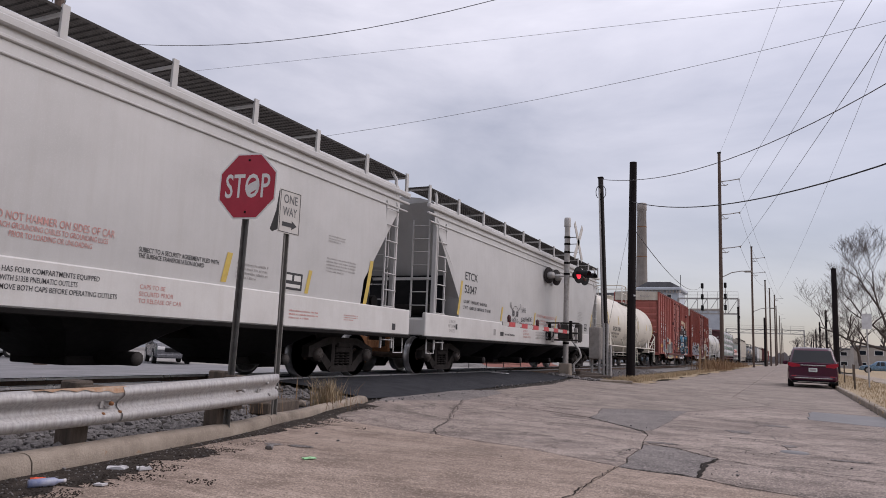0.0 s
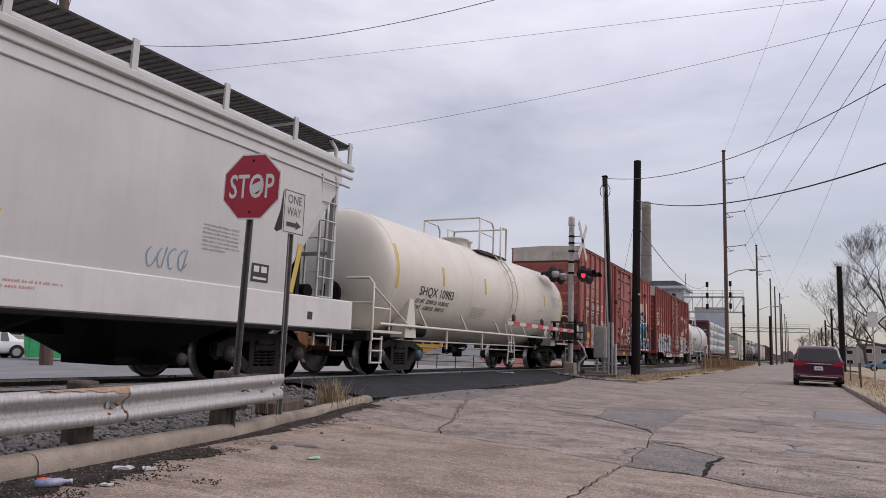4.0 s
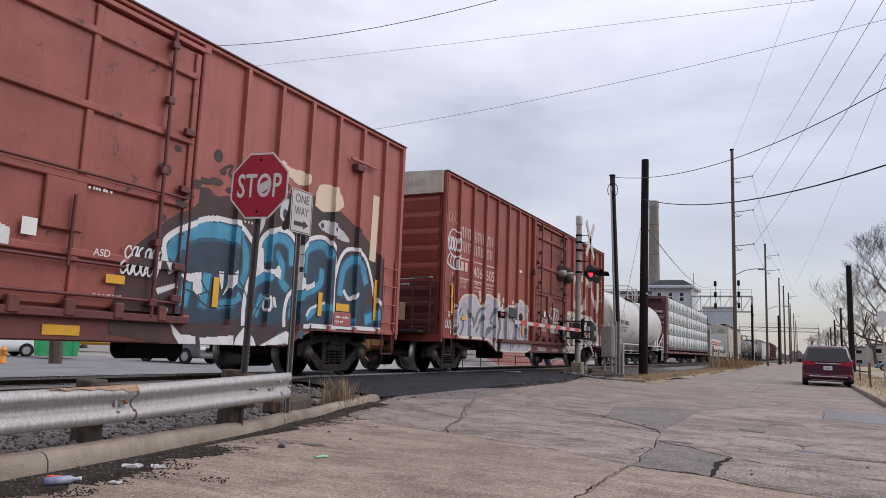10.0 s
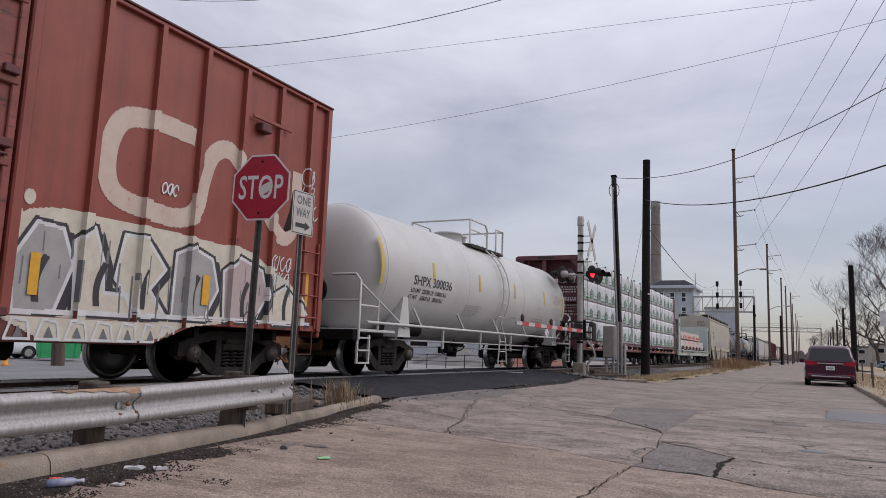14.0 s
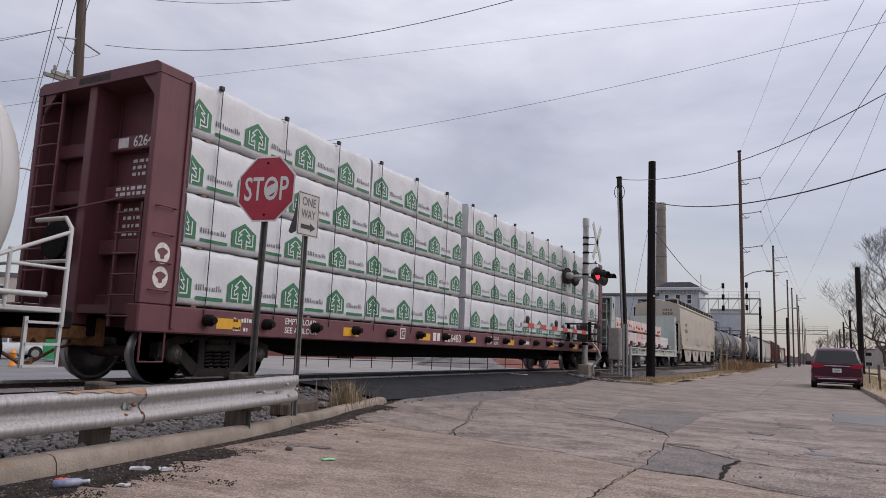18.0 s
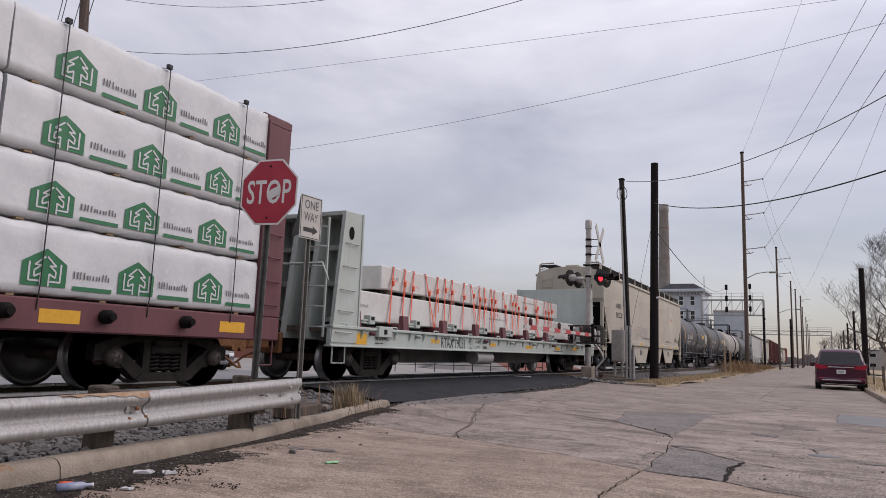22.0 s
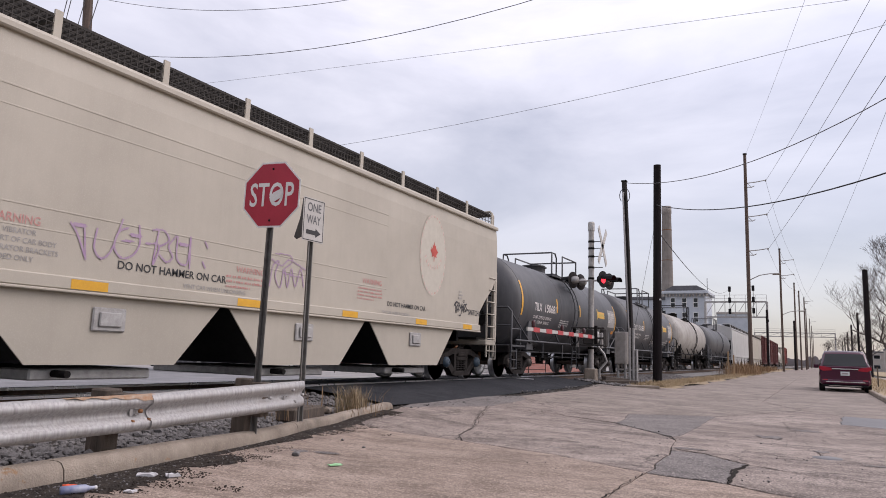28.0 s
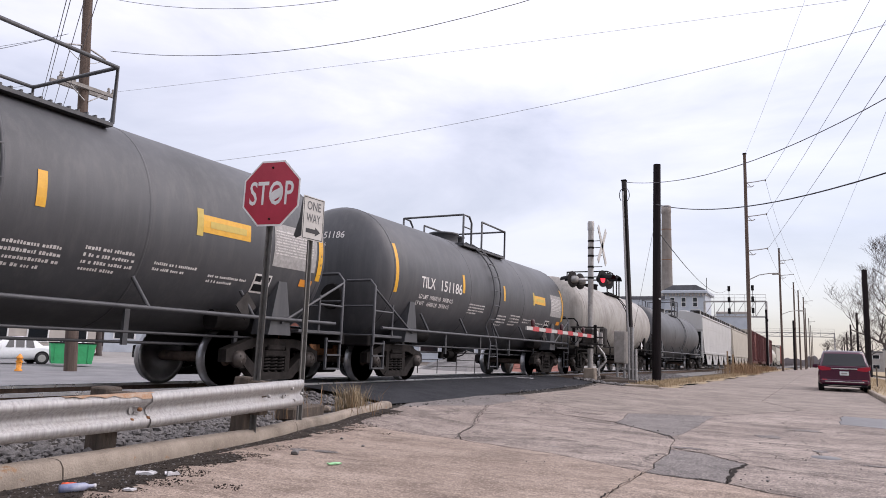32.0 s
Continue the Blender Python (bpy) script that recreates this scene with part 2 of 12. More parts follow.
def pavement(name, c1, c2, tined, grit=1.0, blotch=0.0, crazed=0.0):
    """Worn street concrete: stains, a broomed grain across the street, exposed aggregate and pits."""
    m = mat(name, c1, c2, 0.92, scale=0.55, bump=0.55, fine=38, spots=0.035, spot_c=tuple(c * .55 for c in c2), vary=0.05)
    nt = m.node_tree
    bs = nt.nodes["Principled BSDF"]
    base = bs.inputs["Base Color"].links[0].from_socket
    tc = [n for n in nt.nodes if n.bl_idname == "ShaderNodeTexCoord"][0]

    def node(kind, **kw):
        n = nt.nodes.new(kind)
        for k, v in kw.items():
            n.inputs[k].default_value = v
        return n

    def over(col, tint, src, lo, hi, amount):
        r = node("ShaderNodeMapRange")
        for k, v in (("From Min", lo), ("From Max", hi), ("To Max", amount)):
            r.inputs[k].default_value = v
        nt.links.new(src, r.inputs["Value"])
        n = nt.nodes.new("ShaderNodeMix")
        n.data_type = "RGBA"
        nt.links.new(r.outputs[0], n.inputs[0])
        nt.links.new(col, n.inputs[6])
        n.inputs[7].default_value = (*tint, 1)
        return n.outputs[2]

    def noise_at(scale, stretch, detail=6.0, rough=0.6):
        mp = node("ShaderNodeMapping", Scale=stretch)
        nt.links.new(tc.outputs["Object"], mp.inputs["Vector"])
        n = node("ShaderNodeTexNoise", Scale=scale, Detail=detail, Roughness=rough)
        nt.links.new(mp.outputs[0], n.inputs["Vector"])
        return n.outputs["Fac"]

    col = base
    dark, pale = tuple(c * .62 for c in c2), tuple(min(1, c * 1.45) for c in c1)
    col = over(col, tuple(c * .8 for c in c2), noise_at(1.5, (1, 1.6, 1), 9.0, .72), .49, .62, .85)
    if tined:
        col = over(col, tuple(c * .95 for c in c2), noise_at(1.0, (.38, 3.4, 1), 9.0, .70), .47, .60, .92 * tined)
        col = over(col, pale, noise_at(1.2, (.40, 5.5, 1), 9.0, .70), .53, .66, .70 * tined)
    col = over(col, tuple(c * .75 for c in c2), noise_at(5.5, (1, 1, 1), 9.0, .78), .53, .66, .70)
    col = over(col, pale, noise_at(7.5, (1, 1, 1), 9.0, .78), .58, .72, .45)
    if blotch:
        col = over(col, tuple(c * .55 for c in c2), noise_at(.62, (.8, 1.9, 1), 12.0, .74), .53, .61, blotch)
        col = over(col, pale, noise_at(.45, (.7, 1.6, 1), 10.0, .72), .55, .66, blotch * .5)
        col = over(col, dark, noise_at(2.6, (.5, 1.5, 1), 12.0, .80), .58, .64, blotch * .8)
    if crazed:
        # fine map cracking, broken up by wear
        wob = node("ShaderNodeTexNoise", Scale=2.2, Detail=8.0, Roughness=0.7)
        nt.links.new(tc.outputs["Object"], wob.inputs["Vector"])
        bent = nt.nodes.new("ShaderNodeMix")
        bent.data_type = "VECTOR"
        bent.inputs[0].default_value = .28
        nt.links.new(tc.outputs["Object"], bent.inputs[4])
        nt.links.new(wob.outputs["Color"], bent.inputs[5])
        net = node("ShaderNodeTexVoronoi", Scale=1.3)
        net.feature = "DISTANCE_TO_EDGE"
        nt.links.new(bent.outputs[1], net.inputs["Vector"])
        worn = nt.nodes.new("ShaderNodeMath")
        worn.operation = "ADD"
        nt.links.new(net.outputs["Distance"], worn.inputs[0])
        gap = node("ShaderNodeMapRange")
        for k, v in (("From Min", .48), ("From Max", .60), ("To Max", .06)):
            gap.inputs[k].default_value = v
        nt.links.new(noise_at(.9, (1, 1, 1), 4.0, .6), gap.inputs["Value"])
        nt.links.new(gap.outputs[0], worn.inputs[1])
        col = over(col, tuple(c * .40 for c in c2), worn.outputs[0], .022, .006, crazed)
    vo = node("ShaderNodeTexVoronoi", Scale=85.0)
    nt.links.new(tc.outputs["Object"], vo.inputs["Vector"])
    sep = nt.nodes.new("ShaderNodeSeparateColor")
    nt.links.new(vo.outputs["Color"], sep.inputs[0])
    col = over(col, dark, sep.outputs[0], .62, .88, .80 * grit)
    col = over(col, pale, sep.outputs[1], .74, .96, .55 * grit)
    col = over(col, dark, noise_at(17.0, (1, 1, 1), 6.0, .75), .55, .66, .75 * grit)
    nt.links.new(col, bs.inputs["Base Color"])
    return m


M = dict(
    concrete=pavement("concrete", (0.395, 0.312, 0.256), (0.180, 0.130, 0.100), 0.50, 0.85, 0.55, 0.0),
    concrete_mid=pavement("stained_concrete", (0.365, 0.300, 0.262), (0.135, 0.105, 0.090), 0.10, 1.0, 0.85, 0.8),
    concrete_far=pavement("worn_concrete", (0.310, 0.256, 0.220), (0.165, 0.134, 0.115), 0.12, 0.7, 0.5, 0.5),
    patch=pavement("asphalt_patch", (0.215, 0.190, 0.178), (0.115, 0.100, 0.094), 0.0, 1.8),
    crack=mat("crack_dirt", (0.030, 0.024, 0.020), (0.018, 0.015, 0.013), 0.95, scale=12, bump=0.6, spec=0.12),
    crack_old=mat("filled_crack", (0.085, 0.068, 0.058), (0.055, 0.045, 0.038), 0.95, scale=9, bump=0.6),
    post_steel=mat("dark_sign_post", (0.20, 0.195, 0.185), (0.13, 0.125, 0.12), 0.45, 0.7, scale=9, bump=0.15, streak=0.4, streak_c=(0.10, 0.085, 0.07)),
    pole_dark=mat("dark_grey_pole", (0.045, 0.040, 0.040), (0.024, 0.022, 0.022), 0.85, scale=4, bump=0.5, spec=0.15, stretch=(3, 3, .2)),
    subgrade=mat("dark_joint", (0.055, 0.048, 0.042), (0.03, 0.027, 0.024), 0.95, scale=6, bump=0.6, spec=0.12),
    asphalt=mat("fresh_asphalt", (0.040, 0.041, 0.046), (0.026, 0.027, 0.031), 0.88, scale=2.5, bump=0.6, fine=90, spec=0.12),
    old_asphalt=mat("old_asphalt", (0.20, 0.195, 0.20), (0.13, 0.13, 0.135), 0.9, scale=0.6, bump=0.4, fine=60),
    bus_yellow=mat("bus_yellow_paint", (0.52, 0.27, 0.02), (0.45, 0.23, 0.02), 0.4, scale=3, bump=0),
    grit=mat("dark_grit", (0.056, 0.045, 0.038), (0.022, 0.019, 0.017), 0.95, scale=9, bump=1.0, fine=70, spots=0.04, spot_c=(0.12, 0.105, 0.09), spec=0.12),
    dirt=mat("dirt", (0.10, 0.08, 0.062), (0.05, 0.042, 0.034), 0.95, scale=2.2, bump=0.9, fine=40),
    lot=mat("lot", (0.27, 0.255, 0.24), (0.19, 0.18, 0.17), 0.92, scale=0.5, bump=0.4, fine=30),
    curb=mat("curb_concrete", (0.340, 0.285, 0.230), (0.165, 0.134, 0.106), 0.9, scale=2.2, bump=0.7, fine=60, streak=0.35, streak_c=(0.12, 0.095, 0.075), spots=0.10, spot_c=(0.26, 0.155, 0.085), vary=0.10),
    ballast=mat("ballast", (0.21, 0.20, 0.195), (0.10, 0.095, 0.09), 0.92, scale=25, bump=0.6, fine=90),
    stone=mat("ballast_stone", (0.185, 0.172, 0.168), (0.075, 0.070, 0.067), 0.9, scale=9, bump=0.5, fine=60),
    rail_steel=mat("rail_side", (0.11, 0.07, 0.05), (0.06, 0.04, 0.03), 0.8, 0.3, scale=12, bump=0.4),
    rail_head=mat("rail_head", (0.55, 0.55, 0.57), (0.42, 0.42, 0.44), 0.28, 0.9, scale=6, bump=0.05),
    tie=mat("tie_wood", (0.085, 0.065, 0.052), (0.045, 0.036, 0.03), 0.92, scale=6, bump=0.8, stretch=(0.2, 3, 3)),
    galv=mat("galvanised_steel", (0.42, 0.41, 0.405), (0.25, 0.242, 0.238), 0.5, 0.35, scale=3.0, bump=0.2, fine=40, streak=0.5, streak_c=(0.34, 0.31, 0.28), stretch=(14, 14, .8)),
    galv_dull=mat("dull_galvanised_steel", (0.42, 0.41, 0.40), (0.30, 0.29, 0.28), 0.55, 0.5, scale=9, bump=0.2),
    rust=mat("rust", (0.28, 0.13, 0.055), (0.15, 0.065, 0.03), 0.85, 0.1, scale=14, bump=0.5),
    post_wood=mat("weathered_post", (0.13, 0.10, 0.078), (0.06, 0.047, 0.038), 0.92, scale=5, bump=0.9, stretch=(3, 3, 0.25)),
    pole_wood=mat("pole_wood", (0.125, 0.088, 0.070), (0.060, 0.043, 0.035), 0.9, scale=3, bump=0.7, stretch=(3, 3, 0.15)),
    pole_black=mat("tarred_pole", (0.020, 0.016, 0.017), (0.011, 0.009, 0.010), 0.85, scale=4, bump=0.6, spec=0.10, stretch=(3, 3, 0.2)),
    pole_grey=mat("grey_pole", (0.30, 0.28, 0.26), (0.19, 0.175, 0.16), 0.8, scale=4, bump=0.4),
    sign_red=mat("sign_red", (0.40, 0.020, 0.045), (0.33, 0.015, 0.035), 0.4, scale=5, bump=0.02, spots=0.0),
    sign_white=mat("sign_white", (0.72, 0.71, 0.70), (0.60, 0.59, 0.57), 0.45, scale=6, bump=0.02),
    # sign white made darker, as on a face turned from the light
    sign_old=mat("weathered_sign_white", (0.46, 0.445, 0.42), (0.37, 0.355, 0.335), 0.55, scale=6, bump=0.02),
    door_red=mat("door_red_paint", (0.240, 0.056, 0.040), (0.160, 0.040, 0.031), 0.58, scale=1.5, bump=0.12, streak=0.5, streak_c=(0.075, 0.028, 0.022), spots=0.145, spot_c=(0.040, 0.020, 0.017), stretch=(1, .55, 2.6)),
    sill_red=mat("grimy_sill_paint", (0.155, 0.046, 0.036), (0.095, 0.034, 0.028), 0.7, scale=1.8, bump=0.1, streak=0.4, streak_c=(0.06, 0.028, 0.024), spots=0.06, spot_c=(0.045, 0.026, 0.022)),
    sign_back=mat("sign_back", (0.10, 0.10, 0.10), (0.06, 0.06, 0.06), 0.5, 0.5),
    # black paint; also the shade colour of hopper bays, pockets and end recesses
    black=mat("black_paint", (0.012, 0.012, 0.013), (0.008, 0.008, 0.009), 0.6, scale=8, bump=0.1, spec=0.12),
    ink=mat("black_lettering", (0.025, 0.025, 0.028), (0.04, 0.04, 0.042), 0.7, scale=10, bump=0.0),
    ink_dark=mat("dark_grey_print", (0.085, 0.085, 0.09), (0.13, 0.13, 0.135), 0.7, scale=12, bump=0.0),
    ink_grey=mat("faded_lettering", (0.27, 0.26, 0.25), (0.40, 0.385, 0.37), 0.8, scale=14, bump=0.0),
    ink_red=mat("faded_red_lettering", (0.46, 0.20, 0.18), (0.54, 0.36, 0.33), 0.8, scale=14, bump=0.0),
    ink_white=mat("white_lettering", (0.70, 0.68, 0.66), (0.50, 0.46, 0.44), 0.7, scale=18, bump=0.0),
    ink_faint=mat("worn_white_lettering", (0.62, 0.52, 0.47), (0.42, 0.24, 0.19), 0.8, scale=20, bump=0.0),
    yellow=mat("yellow_reflector", (0.68, 0.36, 0.02), (0.58, 0.29, 0.02), 0.4, scale=10, bump=0.0),
    yellow_old=mat("dull_yellow_reflector", (0.52, 0.38, 0.08), (0.45, 0.32, 0.07), 0.5, scale=10, bump=0.0),
    hopper=mat("pale_grey_paint", (0.46, 0.455, 0.445), (0.40, 0.395, 0.385), 0.5, scale=0.9, bump=0.03, streak=0.34, streak_c=(0.36, 0.335, 0.31)),
    hopper_sill=mat("white_paint", (0.58, 0.57, 0.55), (0.50, 0.487, 0.468), 0.5, scale=1.5, bump=0.03, streak=0.3, streak_c=(0.40, 0.36, 0.32)),
    beige=mat("beige_paint", (0.43, 0.39, 0.325), (0.365, 0.33, 0.275), 0.5, scale=0.8, bump=0.03, streak=0.25, streak_c=(0.33, 0.29, 0.24)),
    tank_white=mat("cream_tank_paint", (0.58, 0.545, 0.475), (0.51, 0.475, 0.415), 0.42, scale=0.9, bump=0.02, streak=0.2, streak_c=(0.42, 0.36, 0.29)),
    tank_grey=mat("white_tank_paint", (0.50, 0.50, 0.485), (0.43, 0.425, 0.41), 0.42, scale=0.9, bump=0.02, streak=0.2, streak_c=(0.42, 0.38, 0.34)),
    tank_black=mat("black_tank_paint", (0.062, 0.063, 0.069), (0.044, 0.045, 0.049), 0.5, scale=0.8, bump=0.03, streak=0.6, streak_c=(0.105, 0.103, 0.104)),
    tank_old=mat("dirty_grey_tank_paint", (0.38, 0.36, 0.33), (0.22, 0.20, 0.18), 0.6, scale=0.8, bump=0.03, streak=0.7, streak_c=(0.10, 0.08, 0.07)),
    boxcar=mat("faded_oxide_red_paint", (0.345, 0.100, 0.080), (0.275, 0.076, 0.062), 0.6, scale=1.1, bump=0.06, streak=0.5, streak_c=(0.12, 0.040, 0.030), spots=0.035, spot_c=(0.07, 0.028, 0.022)),
    boxcar_deep=mat("deep_oxide_red_paint", (0.265, 0.056, 0.037), (0.200, 0.043, 0.031), 0.55, scale=1.1, bump=0.06, streak=0.5, streak_c=(0.10, 0.032, 0.024), spots=0.05, spot_c=(0.06, 0.024, 0.019)),
    boxcar_dark=mat("dark_red_paint", (0.125, 0.030, 0.028), (0.085, 0.022, 0.022), 0.6, scale=1.4, bump=0.06, streak=0.4, streak_c=(0.05, 0.018, 0.018)),
    eave=mat("white_end_band", (0.62, 0.60, 0.57), (0.47, 0.45, 0.43), 0.6, scale=1.5, bump=0.03, streak=0.4, streak_c=(0.34, 0.27, 0.24)),
    lumber_car=mat("maroon_paint", (0.135, 0.044, 0.052), (0.10, 0.032, 0.040), 0.6, scale=1.5, bump=0.06, streak=0.4, streak_c=(0.05, 0.02, 0.022)),
    flat_green=mat("pale_green_paint", (0.42, 0.47, 0.44), (0.35, 0.39, 0.365), 0.5, scale=1.2, bump=0.03, streak=0.35, streak_c=(0.26, 0.22, 0.19)),
    wrap=mat("white_lumber_wrap", (0.60, 0.61, 0.62), (0.49, 0.50, 0.52), 0.45, scale=2.2, bump=0.25, fine=9),
    wrap_green=mat("green_print", (0.018, 0.155, 0.065), (0.014, 0.125, 0.05), 0.5, scale=8, bump=0.0),
    lumber=mat("sawn_lumber", (0.36, 0.25, 0.15), (0.24, 0.16, 0.09), 0.8, scale=6, bump=0.3),
    load=mat("white_load_wrap", (0.60, 0.59, 0.57), (0.50, 0.485, 0.465), 0.55, scale=1.5, bump=0.15, fine=14, streak=0.25, streak_c=(0.40, 0.38, 0.36)),
    strap=mat("orange_strap", (0.72, 0.10, 0.035), (0.60, 0.07, 0.025), 0.6, scale=9, bump=0.05),
    # grimy steel; also the colour of the added shade floor and load gap filler
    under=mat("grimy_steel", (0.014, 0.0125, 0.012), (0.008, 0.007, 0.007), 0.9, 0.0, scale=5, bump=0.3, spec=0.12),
    truck=mat("cast_steel", (0.036, 0.031, 0.029), (0.018, 0.016, 0.015), 0.8, 0.1, scale=7, bump=0.35, spec=0.12),
    bearing_blue=mat("blue_bearing_cap", (0.075, 0.115, 0.155), (0.05, 0.06, 0.07), 0.5, 0.3, scale=9, bump=0.1),
    truck_slate=mat("slate_cast_steel", (0.140, 0.152, 0.172), (0.066, 0.070, 0.080), 0.75, 0.1, scale=7, bump=0.3, spec=0.2),
    truck_brown=mat("brown_cast_steel", (0.10, 0.084, 0.075), (0.055, 0.045, 0.040), 0.8, 0.1, scale=7, bump=0.35, spec=0.2),
    truck_blue=mat("blue_grey_cast_steel", (0.10, 0.125, 0.155), (0.06, 0.07, 0.085), 0.7, 0.2, scale=7, bump=0.3),
    wheel=mat("wheel_steel", (0.165, 0.122, 0.100), (0.080, 0.060, 0.052), 0.75, 0.3, scale=8, bump=0.2, spec=0.12),
    tread=mat("polished_tread", (0.42, 0.42, 0.43), (0.32, 0.32, 0.33), 0.3, 0.9, scale=8, bump=0.0),
    grate=mat("grating_steel", (0.060, 0.055, 0.052), (0.035, 0.032, 0.030), 0.7, 0.0, spec=0.12),
    mast=mat("aluminium_mast", (0.40, 0.385, 0.37), (0.28, 0.265, 0.25), 0.5, 0.4, scale=9, bump=0.15, streak=0.4, streak_c=(0.20, 0.16, 0.13)),
    lens_off=mat("dark_red_lens", (0.055, 0.010, 0.012), rough=0.2, bump=0),
    lens_on=glow("lit_red_lens", (0.9, 0.03, 0.05), 1.6),
    stripe_red=mat("red_stripe", (0.45, 0.045, 0.05), rough=0.5, bump=0),
    wire=mat("wire", (0.10, 0.095, 0.10), (0.07, 0.066, 0.07), 0.6, bump=0),
    cable=mat("black_cable", (0.018, 0.018, 0.02), rough=0.6, bump=0),
    grass=mat("dry_grass", (0.37, 0.285, 0.175), (0.25, 0.185, 0.11), 0.9, scale=5, bump=0.2, vary=0.15),
    weeds=mat("dry_weeds", (0.27, 0.17, 0.09), (0.17, 0.105, 0.06), 0.9, scale=5, bump=0.2),
    # paler than the near twigs: distance haze put into the colour
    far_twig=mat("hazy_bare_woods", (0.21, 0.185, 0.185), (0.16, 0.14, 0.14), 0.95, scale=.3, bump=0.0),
    bark=mat("grey_bark", (0.085, 0.068, 0.062), (0.05, 0.04, 0.037), 0.9, scale=4, bump=0.6),
    twig=mat("bare_twigs", (0.095, 0.072, 0.064), (0.062, 0.048, 0.042), 0.9, scale=4, bump=0.1),
    brick=mat("stained_brick", (0.24, 0.145, 0.115), (0.15, 0.095, 0.08), 0.9, scale=1.5, bump=0.4, fine=14),
    red_wall=mat("red_brick_wall", (0.22, 0.085, 0.062), (0.16, 0.06, 0.045), 0.9, scale=1.5, bump=0.3, fine=12),
    pale_wall=mat("pale_render_wall", (0.50, 0.53, 0.57), (0.40, 0.43, 0.47), 0.8, scale=0.8, bump=0.1),
    tan_wall=mat("tan_wall", (0.42, 0.38, 0.34), (0.33, 0.30, 0.27), 0.8, scale=0.8, bump=0.1),
    blue_wall=mat("blue_wall", (0.10, 0.19, 0.29), (0.08, 0.15, 0.23), 0.8, scale=0.8, bump=0.1),
    bearing=mat("brown_bearing_cap", (0.085, 0.070, 0.062), (0.045, 0.038, 0.034), 0.5, 0.3, scale=9, bump=0.1),
    roof=mat("grey_roof", (0.13, 0.13, 0.14), (0.09, 0.09, 0.095), 0.8, scale=1.5, bump=0.2),
    chimney=mat("chimney_brick", (0.30, 0.27, 0.245), (0.21, 0.185, 0.165), 0.9, scale=0.7, bump=0.3, fine=6, streak=0.5, streak_c=(0.12, 0.10, 0.10)),
    glass=clear("window_glass", (0.012, 0.014, 0.017), 0.06),
    car_red=mat("maroon_car_paint", (0.058, 0.006, 0.026), (0.050, 0.005, 0.022), 0.14, 0.0, scale=3, bump=0, spec=0.7),
    car_silver=mat("silver_car_paint", (0.165, 0.165, 0.175), (0.15, 0.15, 0.16), 0.25, 0.4, scale=3, bump=0),
    car_white=mat("white_car_paint", (0.70, 0.71, 0.72), (0.66, 0.67, 0.68), 0.25, scale=3, bump=0),
    car_blue=mat("blue_car_paint", (0.16, 0.26, 0.36), (0.14, 0.23, 0.33), 0.25, 0.3, scale=3, bump=0),
    chrome=mat("chrome", (0.75, 0.75, 0.76), (0.70, 0.70, 0.71), 0.12, 1.0, bump=0),
    rubber=mat("tyre_rubber", (0.020, 0.020, 0.021), (0.014, 0.014, 0.015), 0.85, scale=9, bump=0.2),
    tail=mat("tail_lamp_red", (0.36, 0.015, 0.035), (0.28, 0.012, 0.026), 0.15, bump=0),
    plate=mat("plate_white", (0.65, 0.66, 0.68), rough=0.5, bump=0),
    dumpster=mat("green_dumpster_paint", (0.03, 0.36, 0.13), (0.025, 0.28, 0.10), 0.5, scale=3, bump=0.05),
    orange=mat("orange_plastic", (0.72, 0.28, 0.03), (0.6, 0.22, 0.02), 0.5, bump=0),
    litter_white=mat("paper", (0.55, 0.54, 0.55), (0.40, 0.39, 0.40), 0.7, scale=20, bump=0.3),
    litter_blue=mat("blue_plastic", (0.14, 0.17, 0.30), (0.40, 0.41, 0.47), 0.4, scale=14, bump=0.1),
    litter_green=mat("green_plastic", (0.22, 0.48, 0.22), (0.35, 0.60, 0.35), 0.5, scale=20, bump=0.1),
    rust_stain=mat("rust_stained_zinc", (0.27, 0.14, 0.065), (0.36, 0.29, 0.23), 0.7, 0.1, scale=22, bump=0.2),
    purple=mat("violet_spray", (0.34, 0.22, 0.35), (0.41, 0.33, 0.38), 0.8, scale=12, bump=0),
    maple=mat("red_leaf_print", (0.50, 0.07, 0.05), rough=0.6, bump=0),
    dial=mat("off_white_print", (0.50, 0.465, 0.395), (0.45, 0.415, 0.35), 0.6, bump=0),
    g_white=mat("white_spray", (0.66, 0.66, 0.66), (0.52, 0.53, 0.54), 0.75, scale=5, bump=0),
    g_grey=mat("silver_spray", (0.38, 0.385, 0.39), (0.29, 0.295, 0.30), 0.7, scale=3, bump=0, streak=0.4, streak_c=(0.26, 0.22, 0.20)),
    g_pale=mat("pale_pink_spray", (0.47, 0.43, 0.42), (0.37, 0.37, 0.40), 0.75, scale=2, bump=0),
    g_black=mat("black_spray", (0.030, 0.030, 0.036), (0.05, 0.045, 0.048), 0.7, scale=4, bump=0),
    g_teal=mat("teal_grey_spray", (0.135, 0.150, 0.160), (0.085, 0.095, 0.105), 0.75, scale=3, bump=0),
    g_dusk=mat("dull_blue_spray", (0.030, 0.105, 0.165), (0.024, 0.065, 0.10), 0.7, scale=2, bump=0),
    g_pale_grey=mat("pale_grey_spray", (0.50, 0.50, 0.50), (0.36, 0.37, 0.38), 0.75, scale=5, bump=0),
    door_faded=mat("faded_door_paint", (0.300, 0.080, 0.060), (0.205, 0.052, 0.040), 0.6, scale=1.3, bump=0.12, streak=0.3, streak_c=(0.09, 0.032, 0.025), spots=0.10, spot_c=(0.055, 0.026, 0.022)),
